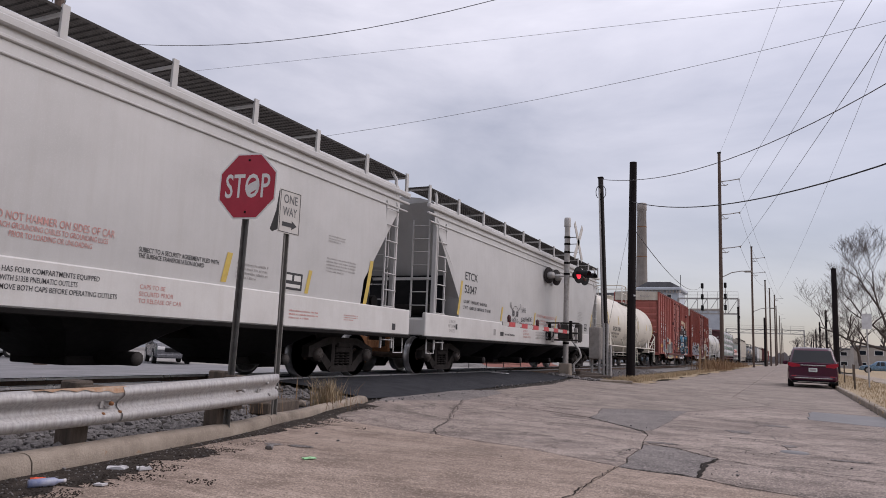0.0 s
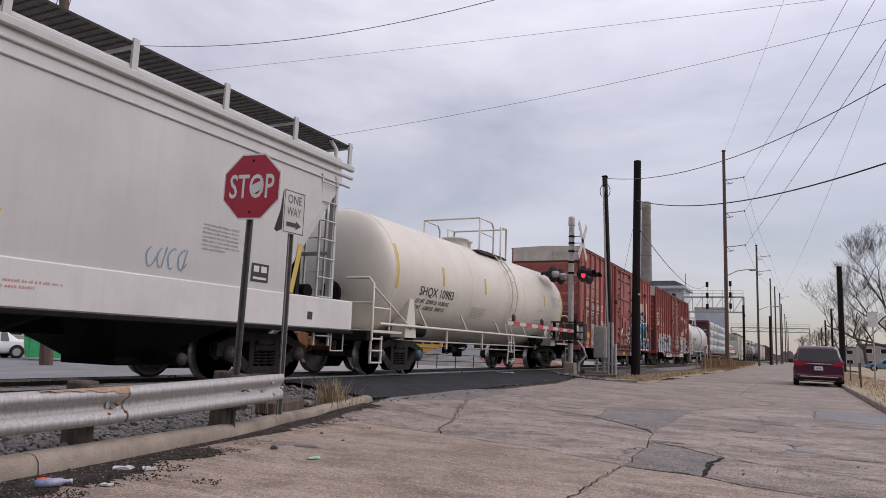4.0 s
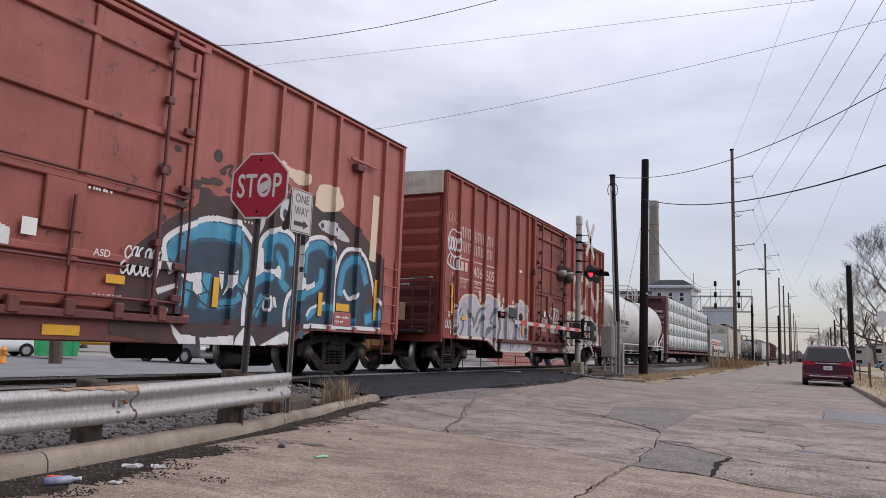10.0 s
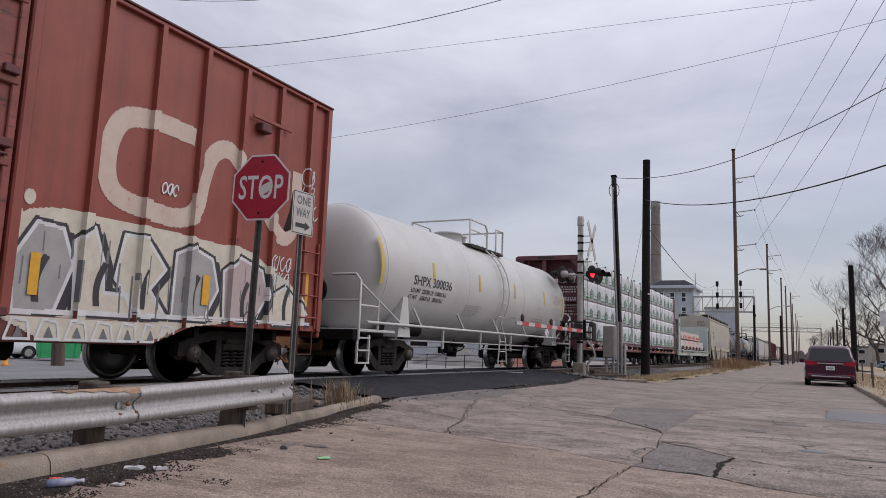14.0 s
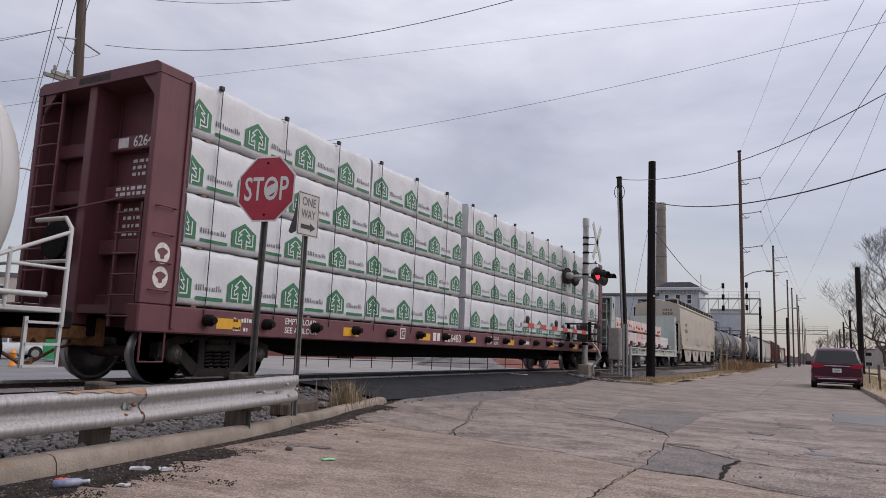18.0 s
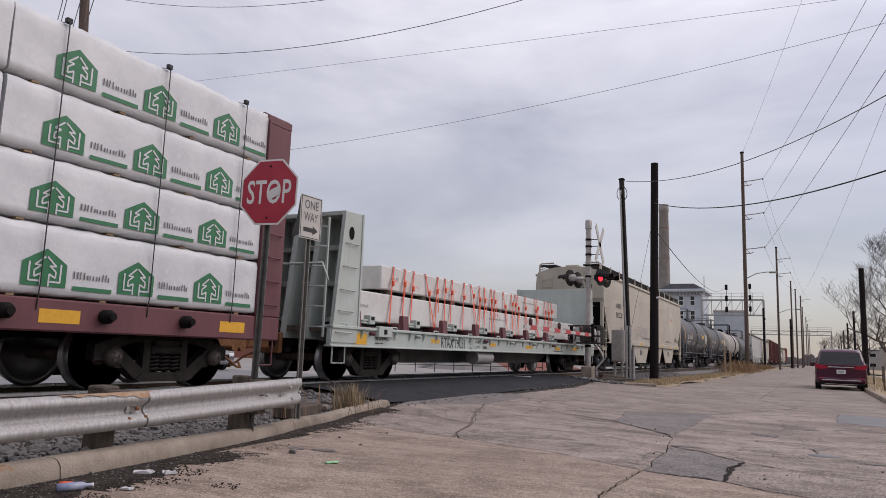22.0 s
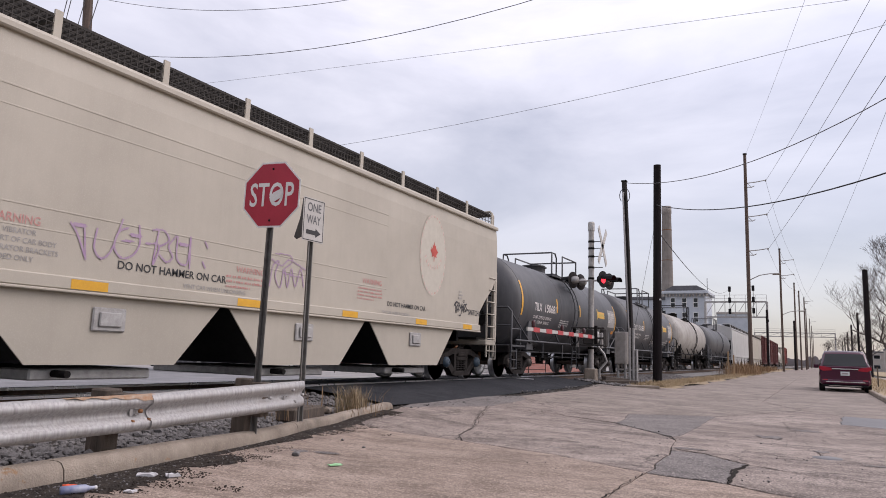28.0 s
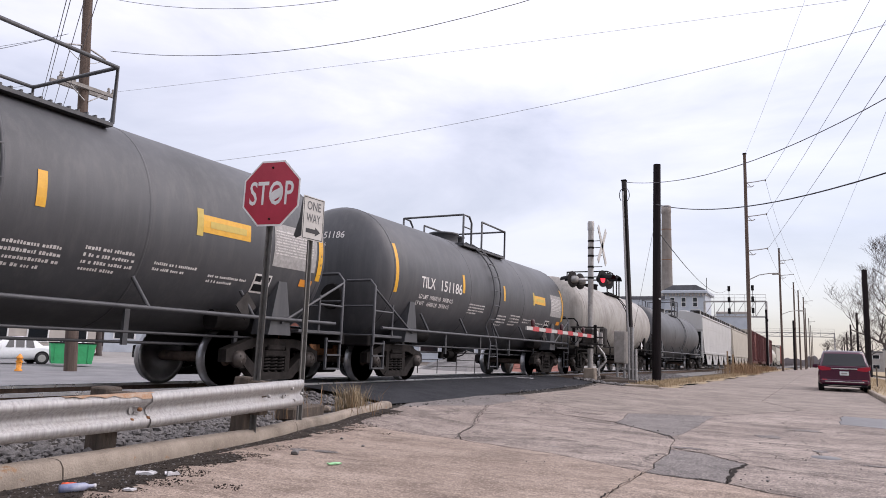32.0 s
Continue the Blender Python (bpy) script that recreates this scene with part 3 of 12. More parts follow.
    end_cream=mat("dirty_cream_paint", (0.52, 0.48, 0.41), (0.38, 0.33, 0.28), 0.6, scale=2.5, bump=0.05, streak=0.4, streak_c=(0.24, 0.17, 0.13)),
    # the car's green darkened: shade on the inner sill put into the colour
    sill_grime=mat("grimy_green_sill", (0.155, 0.160, 0.155), (0.075, 0.074, 0.072), 0.75, scale=0.9, bump=0.1, streak=0.5, streak_c=(0.05, 0.045, 0.04), spec=0.2),
    g_blue=mat("blue_spray", (0.06, 0.29, 0.44), (0.03, 0.15, 0.25), 0.7, scale=2, bump=0),
    g_deep=mat("deep_blue_spray", (0.022, 0.034, 0.048), (0.03, 0.075, 0.12), 0.7, scale=2, bump=0),
    g_cream=mat("cream_spray", (0.62, 0.48, 0.34), (0.58, 0.50, 0.40), 0.75, scale=4, bump=0),
    g_violet=mat("violet_grey_spray", (0.20, 0.19, 0.24), (0.15, 0.14, 0.17), 0.75, scale=4, bump=0),
    g_smoke=mat("dark_spray_cloud", (0.035, 0.030, 0.033), (0.085, 0.038, 0.034), 0.75, scale=2.2, bump=0),
    g_wood=mat("bare_plywood", (0.50, 0.37, 0.27), (0.44, 0.31, 0.22), 0.8, scale=6, bump=0.05, stretch=(1, .3, 4)),
    g_mist=mat("mist_grey_spray", (0.36, 0.36, 0.35), (0.28, 0.27, 0.27), 0.75, scale=3, bump=0, streak=0.3, streak_c=(0.30, 0.20, 0.17)),
    g_bone=mat("bone_spray", (0.60, 0.56, 0.46), (0.50, 0.45, 0.38), 0.75, scale=6, bump=0),
    g_lilac=mat("lilac_white_spray", (0.43, 0.42, 0.47), (0.33, 0.33, 0.385), 0.75, scale=3, bump=0),
    g_slate=mat("slate_spray", (0.17, 0.175, 0.18), (0.12, 0.12, 0.125), 0.75, scale=3, bump=0),
    g_rose=mat("rose_grey_spray", (0.45, 0.36, 0.35), (0.38, 0.30, 0.31), 0.75, scale=5, bump=0),
    g_moss=mat("pale_green_spray", (0.36, 0.42, 0.24), (0.42, 0.40, 0.27), 0.75, scale=5, bump=0),
    g_worn=mat("worn_cream_print", (0.56, 0.47, 0.40), (0.48, 0.36, 0.30), 0.75, scale=3, bump=0, spots=0.06, spot_c=(0.24, 0.09, 0.06)),
    g_yellow=mat("yellow_spray", (0.55, 0.48, 0.16), rough=0.75, bump=0),
    g_pink=mat("pink_spray", (0.50, 0.22, 0.22), rough=0.75, bump=0),
)

# ---- ground: one sheet to the horizon ----
def build_ground():
    xs = [-900, -400, -150, -60, -40, -30, -22, -18, -14, -12, -11.2, -10.8, -10.3, -9.4, -8.6, -8.3, -7.9, -7.5, -7.0, -6.6, -6.3, -5.9, -5.6, -5.2, -4.8, -4.6, -4.3, -4.0, -2, 0, 2, 4, 8, 20, 60, 150, 400, 900]
    ys = [-300, -60, -20] + [-10 + i * 1.0 for i in range(46)] + [38, 42, 50, 60, 80, 110, 150, 220, 400, 900, 2500]
    s = Shape()
    s.grid([[(x, y, ground_z(x, y) - .035) for x in xs] for y in ys], True)
    return solid("ground", s, M["dirt"], "bare packed dirt ground beside the track", "", "", "structure")


ground = build_ground()


def rough_edge(pts, gap, seed=0):
    """Outline with its edges broken up; the same line always breaks the same way."""
    res = []
    n = len(pts)
    cx, cy = sum(p[0] for p in pts) / n, sum(p[1] for p in pts) / n
    for (x0, y0), (x1, y1) in zip(pts, pts[1:] + pts[:1]):
        d = math.hypot(x1 - x0, y1 - y0)
        k = max(1, min(40, int(d / .18)))
        nx, ny = -(y1 - y0) / d, (x1 - x0) / d
        if (cx - x0) * nx + (cy - y0) * ny < 0:
            nx, ny = -nx, -ny
        for i in range(k):
            x, y = x0 + (x1 - x0) * i / k, y0 + (y1 - y0) * i / k
            w = noise.noise(Vector((x * 2.3, y * 2.3, 0))) * .05 + noise.noise(Vector((x * 9, y * 9, 3))) * .02
            w2 = noise.noise(Vector((x * 2.3, y * 2.3, 7))) * .05
            g = gap * (.35 + .9 * abs(noise.noise(Vector((x * 1.1, y * 1.1, 11)))))
            res.append((x + w + nx * g, y + w2 + ny * g))
    return res


street = solid("street", Shape().grid([[(x, y, ground_z(x, y) - .018) for x in (-6.9, -6.3, -5.6, -4.6, -4.0, -1, 1.75)] for y in [-8 + i for i in range(42)] + [36, 42, 60, 100, 160, 300]], True), M["subgrade"], "dark base showing in the joints of the street", "", "", "structure")


def slab(pts, paint="concrete", lift=0.0, gap=.012):
    o = rough_edge(pts, gap)
    n = len(o)
    s = Shape()
    top = [(x, y, ground_z(x, y) + lift) for x, y in o]
    cx, cy = sum(p[0] for p in o) / n, sum(p[1] for p in o) / n
    inner = [(x + (cx - x) * .02, y + (cy - y) * .02, z + .004) for x, y, z in top]
    s.add(top + [(x, y, z - .03) for x, y, z in top], [(i, (i + 1) % n, (i + 1) % n + n, i + n)[::-1] for i in range(n)])
    s.add(top + inner, [(i, (i + 1) % n, (i + 1) % n + n, i + n) for i in range(n)])
    s.add(inner, [tuple(range(n))])
    ob = part("slab", s, M[paint], street)
    return ob


J = -1.48
slab([(-4.95, -6), (J, -6), (J, 2.2), (-4.93, 2.2)])
slab([(-4.93, 2.2), (J, 2.2), (J, 6.95), (-2.07, 7.28), (-2.6, 7.58), (-3.2, 7.71), (-3.9, 7.95), (-5.62, 8.2), (-5.3, 5.5)], gap=.006)
slab([(J, -6), (1.72, -6), (1.72, 2.4), (J, 2.4)])
slab([(J, 2.4), (1.72, 2.4), (1.72, 6.0), (.4, 6.35), (-.37, 6.55), (-.72, 6.80), (J, 6.92)], gap=.010)
slab([(-5.62, 8.2), (-3.9, 7.95), (-4.17, 8.52), (-4.41, 9.37), (-5.5, 12.4), (-6.25, 10.4)], "concrete_mid", gap=.010)
slab([(-3.9, 7.95), (-3.2, 7.71), (-2.6, 7.58), (-2.07, 7.28), (J, 6.95), (-1.45, 7.27), (-1.57, 8.9), (-1.72, 10.0), (-1.84, 10.36), (-2.4, 11.1), (-2.99, 11.85), (-3.67, 12.31), (-4.55, 12.65), (-5.5, 12.4), (-4.41, 9.37), (-4.17, 8.52)], "concrete_mid", gap=.014)
slab([(J, 6.92), (-.73, 6.82), (-.75, 7.1), (-.78, 7.75), (-.70, 8.2), (-1.21, 8.78), (-1.57, 8.9), (-1.45, 7.27)], "patch", gap=.020)
slab([(-.73, 6.82), (-.37, 6.55), (.4, 6.35), (1.72, 6.0), (1.72, 7.6), (.5, 7.66), (-.16, 7.85), (-.70, 8.2), (-.78, 7.75), (-.75, 7.1)], "concrete_mid", gap=.012)
slab([(-1.57, 8.9), (-1.21, 8.78), (-.70, 8.2), (-.16, 7.85), (.5, 7.66), (1.72, 7.6), (1.72, 9.0), (.63, 9.15), (.05, 9.4), (-.1, 10.1), (-1.74, 11.0), (-1.84, 10.36), (-1.72, 10.0)], "concrete_mid", gap=.008)
slab([(-3.04, 12.6), (-2.99, 11.85), (-2.4, 11.1), (-1.84, 10.36), (-1.74, 11.0), (-1.80, 14.8), (-2.52, 14.54), (-3.27, 13.95)], "patch", gap=.010)
slab([(-5.5, 12.4), (-4.55, 12.65), (-3.67, 12.31), (-2.99, 11.85), (-3.04, 12.6), (-3.27, 13.95), (-4.0, 13.88), (-4.92, 14.55), (-5.7, 14.9)], "concrete_mid", gap=.008)
slab([(-1.74, 11.0), (-.1, 10.1), (.05, 9.4), (.63, 9.15), (1.72, 9.0), (1.72, 14.2), (.31, 14.9), (.4, 17.3), (-.3, 18.7), (-1.80, 14.8)], "concrete_mid", gap=.006)
slab([(.31, 14.9), (1.72, 14.2), (1.72, 17.0), (.4, 17.3)], "old_asphalt", .004)
slab([(-5.7, 14.9), (-4.92, 14.55), (-4.0, 13.88), (-3.27, 13.95), (-2.52, 14.54), (-1.80, 14.8), (-.3, 18.7), (-1.4, 21.5), (-6.2, 20.3), (-6.15, 15.6)], "concrete_far", gap=.008)
slab([(-6.25, 10.4), (-5.5, 12.4), (-5.7, 14.9), (-6.15, 15.6), (-6.55, 14.5), (-6.4, 11.0)], "patch")
slab([(-.3, 18.7), (.4, 17.3), (1.72, 17.0), (1.72, 24.0), (-1.4, 24.0), (-1.4, 21.5)], "concrete_far")
slab([(-6.2, 20.3), (-1.4, 21.5), (-1.4, 24.0), (-5.3, 25.2), (-6.7, 24.2)], "concrete_far")
slab([(-5.3, 25.2), (-1.4, 24.0), (-1.4, 33), (-4.7, 33)], "concrete_far")
slab([(-1.4, 24.0), (1.72, 24.0), (1.72, 33), (-1.4, 33)], "concrete_far")
for i in range(14):
    y = 33 + i * 9
    slab([(-4.8, y), (-1.4, y), (-1.4, y + 9), (-4.8, y + 9)], "concrete_far")
    slab([(-1.4, y), (1.75, y), (1.75, y + 9), (-1.4, y + 9)], "concrete_far")
slab([(-4.4, 159), (1.75, 159), (1.75, 300), (-4.0, 300)], "concrete_far")


def crack(pts, w, paint="crack", seed=1, lift=.0075):
    """A jagged dirt-filled crack along a line, wide and narrow in turn."""
    rnd = random.Random(seed)
    line = []
    for (x0, y0), (x1, y1) in zip(pts, pts[1:]):
        n = max(2, int(math.hypot(x1 - x0, y1 - y0) / .07))
        for i in range(n):
            t = i / n
            j = .022 * (0 if i == 0 else 1)
            line.append((mix(x0, x1, t) + rnd.uniform(-j, j), mix(y0, y1, t) + rnd.uniform(-j, j)))
    line.append(pts[-1])
    rows = []
    for i, (x, y) in enumerate(line):
        x0, y0 = line[max(0, i - 1)]
        x1, y1 = line[min(len(line) - 1, i + 1)]
        d = math.hypot(x1 - x0, y1 - y0) or 1
        k = w * (.25 + 1.1 * abs(noise.noise(Vector((x * 3, y * 3, seed))))) * (.3 if i in (0, len(line) - 1) else 1)
        nx, ny = -(y1 - y0) / d * k, (x1 - x0) / d * k
        z = ground_z(x, y) + lift
        rows.append([(x - nx, y - ny, z), (x + nx, y + ny, z)])
    return part("crack", Shape().grid(rows, False), M[paint], street)


crack([(-4.33, 12.67), (-3.67, 12.31), (-2.99, 11.85), (-2.4, 11.09), (-1.84, 10.36), (-1.72, 9.99)], .028, "crack", 1)
crack([(-5.72, 14.97), (-4.92, 14.59), (-4.01, 13.88), (-3.27, 13.99), (-2.52, 14.54), (-1.91, 14.93)], .022, "crack_old", 2)
crack([(-1.57, 9.0), (-1.21, 8.79), (-.78, 8.28), (-.68, 8.18)], .026, "crack", 3)
crack([(-.68, 8.18), (-.76, 7.72), (-.75, 7.05), (-.73, 6.83)], .042, "crack", 4)
crack([(-1.48, 6.9), (-1.2, 6.9), (-.92, 6.88), (-.72, 6.78), (-.37, 6.52), (.4, 6.35), (1.7, 6.0)], .012, "crack", 5)
crack([(-.68, 8.18), (-.16, 7.85), (.22, 7.82), (.52, 7.65), (1.7, 7.6)], .012, "crack_old", 6)
crack([(-3.92, 8.06), (-3.21, 7.71), (-2.59, 7.58), (-2.07, 7.28), (-1.5, 6.99)], .008, "crack_old", 7)
crack([(-3.95, 7.95), (-4.17, 8.52), (-4.41, 9.37), (-5.0, 10.9), (-5.58, 12.55)], .020, "crack_old", 8)
crack([(-.09, 10.13), (.05, 9.37), (.63, 9.13), (1.7, 8.95)], .010, "crack_old", 9)
crack([(J, -3), (J, 2.4), (J, 6.9)], .010, "crack", 10)
crack([(-3.4, 9.1), (-3.0, 8.6), (-2.4, 8.3), (-1.9, 8.6), (-1.55, 8.9)], .006, "crack_old", 11)
crack([(-4.6, 11.3), (-3.9, 10.7), (-3.2, 10.9), (-2.5, 10.2), (-1.75, 10.1)], .006, "crack_old", 12)
crack([(-2.2, 9.5), (-1.9, 9.2), (-1.6, 9.0)], .010, "crack", 13)
crack([(-4.5, 6.9), (-3.9, 7.3), (-3.6, 7.8)], .006, "crack_old", 14)
crack([(-1.8, 14.8), (-1.2, 16.2), (-.4, 18.5), (-1.3, 21.4)], .025, "crack_old", 15)
crack([(-6.1, 15.6), (-5.0, 17.4), (-3.6, 18.6), (-1.5, 21.4)], .025, "crack_old", 16)
crack([(-.2, 12.2), (.4, 11.8), (.9, 12.4), (1.7, 12.0)], .010, "crack_old", 17)
crack([(-1.0, 11.4), (-.4, 12.6), (-.6, 14.4), (-.2, 16.4)], .009, "crack_old", 18)

def stain(x, y, rx, ry, seed, paint="patch"):
    """A dark tarry stain with a ragged outline."""
    n = 30
    pts = []
    for i in range(n):
        a = 2 * math.pi * i / n
        k = .55 + .75 * abs(noise.noise(Vector((math.cos(a) * 1.7, math.sin(a) * 1.7, seed * 3.1))))
        pts.append((x + rx * k * math.cos(a), y + ry * k * math.sin(a)))
    part("stain", Shape().add([(u, v, ground_z(u, v) + .0092) for u, v in pts], [tuple(range(n))]), M[paint], street)


for i, (x, y, rx, ry) in enumerate(((-4.75, 5.95, .16, .10), (-4.45, 6.02, .20, .09), (-2.57, 8.11, .30, .10), (-1.40, 9.12, .26, .12), (-.65, 11.4, .22, .3), (-4.3, 10.0, .3, .16), (.0, 10.0, .12, .16), (-3.3, 9.5, .35, .10), (-.2, 12.9, .3, .25), (.6, 9.0, .3, .08), (-3.0, 17.5, .6, .5), (-4.9, 8.9, .25, .2))):
    stain(x, y, rx, ry, i + 1)

# fresh asphalt on the crossing, to both sides of the rails
def crossing():
    s = Shape()
    edge = [(-6.45, 10.5), (-6.35, 11.5), (-6.3, 13.0), (-6.4, 15.0), (-6.45, 17.0), (-6.5, 19.5), (-6.6, 22.0), (-6.85, 24.3)]
    rows = []
    for x, y in edge:
        rows.append([(mix(x, -8.52, k / 6), y + .02 * math.sin(y * 7), ground_z(mix(x, -8.52, k / 6), y) + .006 + .012 * math.sin(k / 6 * 3.14)) for k in range(7)])
    s.grid(rows, True)
    for a, b in ((-8.76, -9.92), (-10.16, -16.0)):
        s.grid([[(mix(a, b, k / 5), y, ground_z(mix(a, b, k / 5), y) + .008) for k in range(6)] for y in (10.4, 13, 16, 19, 22, 24.6)], True)
    return solid("crossing_asphalt", s, M["asphalt"], "fresh black asphalt laid over the rail crossing", "", "", "structure")


crossing()
far = Shape()
far.grid([[(x, y, ground_z(x, y) - .02) for x in (-16.0, -18, -22, -30, -34, -60)] for y in (8.0, 14, 20, 26, 32)], True)
solid("far_street", far, M["old_asphalt"], "worn grey asphalt street beyond the track", "", "", "structure")
lot = Shape()
lot.grid([[(x, y, ground_z(x, y) - .022) for x in (-12, -16, -22, -34)] for y in (-30, -10, 0, 8)], True)
lot.grid([[(x, y, ground_z(x, y) - .022) for x in (-34, -60, -140)] for y in (-30, 0, 40, 70)], True)
lot.grid([[(x, y, ground_z(x, y) - .022) for x in (-12, -16, -22, -34)] for y in (32, 50, 90, 120)], True)
solid("car_park", lot, M["lot"], "pale worn car park beyond the track", "", "", "structure")

# ---- kerb of the street, piece by piece ----
def sweep(path, profile, s, lift=0.0, size=None):
    rows = []
    m = len(path)
    for i, (x, y) in enumerate(path):
        x0, y0 = path[max(0, i - 1)]
        x1, y1 = path[min(m - 1, i + 1)]
        d = math.hypot(x1 - x0, y1 - y0)
        nx, ny = -(y1 - y0) / d, (x1 - x0) / d
        z = ground_z(x, y)
        k = size(y) if size else 1.0
        rows.append([(x + nx * a * k, y + ny * a * k, z + b * (k if b > 0 else 1) + lift) for a, b in profile])
    s.grid(rows, True)
    s.add(rows[0], [tuple(range(len(profile)))])
    s.add(rows[-1], [tuple(range(len(profile)))[::-1]])
    return s


kerb = thing("curb", "stained worn concrete curb along the track side", "", "", "structure")
KP = [(0, -.06), (.0, .02), (.012, .10), (.045, .142), (.09, .155), (.20, .155), (.235, .14), (.25, .10), (.25, -.06)]
line_ = [(-4.55, -6.0), (-4.80, 1.2), (-5.00, 3.55), (-5.33, 5.5), (-5.62, 7.05), (-5.72, 7.9), (-5.98, 8.9), (-6.28, 10.15)]
def along(path, a, b, n):
    """Points at steps between two shares of a path's length."""
    ds = [0]
    for p, q in zip(path, path[1:]):
        ds.append(ds[-1] + math.hypot(q[0] - p[0], q[1] - p[1]))
    res = []
    for i in range(n):
        d = (a + (b - a) * i / (n - 1)) * ds[-1]
        for k in range(len(path) - 1):
            if d <= ds[k + 1] + 1e-6:
                t = (d - ds[k]) / (ds[k + 1] - ds[k])
                res.append((mix(path[k][0], path[k + 1][0], t), mix(path[k][1], path[k + 1][1], t)))
                break
    return res
def bowed(path, n=10):
    """The path with its corners carried round smoothly."""
    res = []
    for i in range(len(path) - 1):
        p0, p1, p2, p3 = (path[max(0, min(len(path) - 1, i + j))] for j in (-1, 0, 1, 2))
        for k in range(n):
            t = k / n
            res.append(tuple(.5 * (2 * b + (c - a) * t + (2 * a - 5 * b + 4 * c - d) * t * t + (3 * b - a - 3 * c + d) * t ** 3) for a, b, c, d in zip(p0, p1, p2, p3)))
    return res + [path[-1]]


def curb_size(y):
    return mix(1.0, .62, (y - 4.5) / 4.0)


cutk = [0, .22, .435, .585, .80, .90, 1.0]
for a, b in zip(cutk, cutk[1:]):
    part("curb_stone", sweep(along(bowed(line_), a + .0004, b - .0004, 16), KP, Shape(), 0.0, curb_size), M["curb"], kerb)
part("curb_nose", Shape().lathe([(0, .085), (.05, .08), (.08, .06), (.095, .03), (.098, 0)], "z", (-6.35, 10.18, ground_z(-6.3, 10.2) - .01), 16), M["curb"], kerb)

right_kerb = thing("curb_right", "pale concrete curb of the grass verge", "", "", "structure")
for i in range(22):
    y = -6 + i * 6
    part("curb_stone", Shape().box(1.76, 1.92, y + .01, y + 5.99, -.05, .13, .025), M["curb"], right_kerb)
verge = Shape().grid([[(x, y, .10 + .03 * math.sin(x * 2 + y)) for x in (1.92, 2.6, 3.4, 4.4)] for y in range(-6, 130, 2)], True)
solid("grass_verge", verge, M["grass"], "dry yellow winter grass verge", "", "", "structure")
walk_ = thing("sidewalk", "pale concrete sidewalk slabs", "", "", "structure")
for i in range(40):
    y = 10 + i * 1.6
    part("slab", Shape().box(4.4, 5.9, y + .008, y + 1.592, .0, .13, .01), M["curb"], walk_)
lawn = Shape().grid([[(x, y, .09 + .04 * math.sin(x + y * .7)) for x in (5.9, 8, 12, 20, 40)] for y in range(-6, 170, 6)], True)
solid("lawn", lawn, M["grass"], "dry winter lawn beside the sidewalk", "", "", "structure")
vl = Shape()
vl.grid([[(x + .25 * math.sin(y * .9 + x), y, ground_z(x, y) + .02 + .03 * math.sin(y * 1.3 + x * 2)) for x in (-4.75, -5.0, -5.3, -5.6, -5.95)] for y in [26.0 + i * .8 for i in range(60)] + [80 + i * 8 for i in range(12)]], True)
solid("grass_strip", vl, M["grass"], "strip of dry grass between street and track", "", "", "structure")

# ---- track ----
bal = Shape()
prof = [(-7.05, .07), (-7.5, .15), (-7.9, .19), (-10.8, .19), (-11.3, .12), (-11.8, .0)]
for y0, y1 in ((-40, 10.2), (24.8, 420)):
    n = int(min(60, (y1 - y0) / 1.5))
    bal.grid([[(x, y0 + (y1 - y0) * i / n, z + (.015 * math.sin(i * 2.1 + x) if y0 < 100 else 0)) for x, z in prof] for i in range(n + 1)], True)
solid("ballast_bed", bal, M["ballast"], "grey crushed-stone ballast bed of the track", "", "", "structure")
for k in (1, -1):
    x = TRACK_X + k * .7525
    rail = thing("rail", "worn steel rail with a polished head", "rail", "rails of the track", "structure")
    w = Shape()
    w.prism([(x - .07, .205), (x + .07, .205), (x + .07, .22), (x + .012, .235), (x + .012, .33), (x - .012, .33), (x - .012, .235), (x - .07, .22)], "y", -60, 600)
    part("rail_web", w, M["rail_steel"], rail)
    part("rail_head", Shape().prism([(x - .036, .33), (x + .036, .33), (x + .036, .365), (x + .026, .375), (x - .026, .375), (x - .036, .365)], "y", -60, 600), M["rail_head"], rail)
tie_me = Shape().box(-1.30, 1.30, -.115, .115, .03, .205, .012).mesh("tie")
tie_me.materials.append(M["tie"])
ties = thing("ties", "dark creosoted timber ties under the rails", "", "", "structure")
for i in range(150):
    y = -12 + i * .52
    if not 10.3 < y < 24.8:
        part("tie", tie_me, None, ties, at=pose(TRACK_X + .02 * math.sin(i * 3.3), y, 0, 0, 0, .6 * math.sin(i * 1.7)))
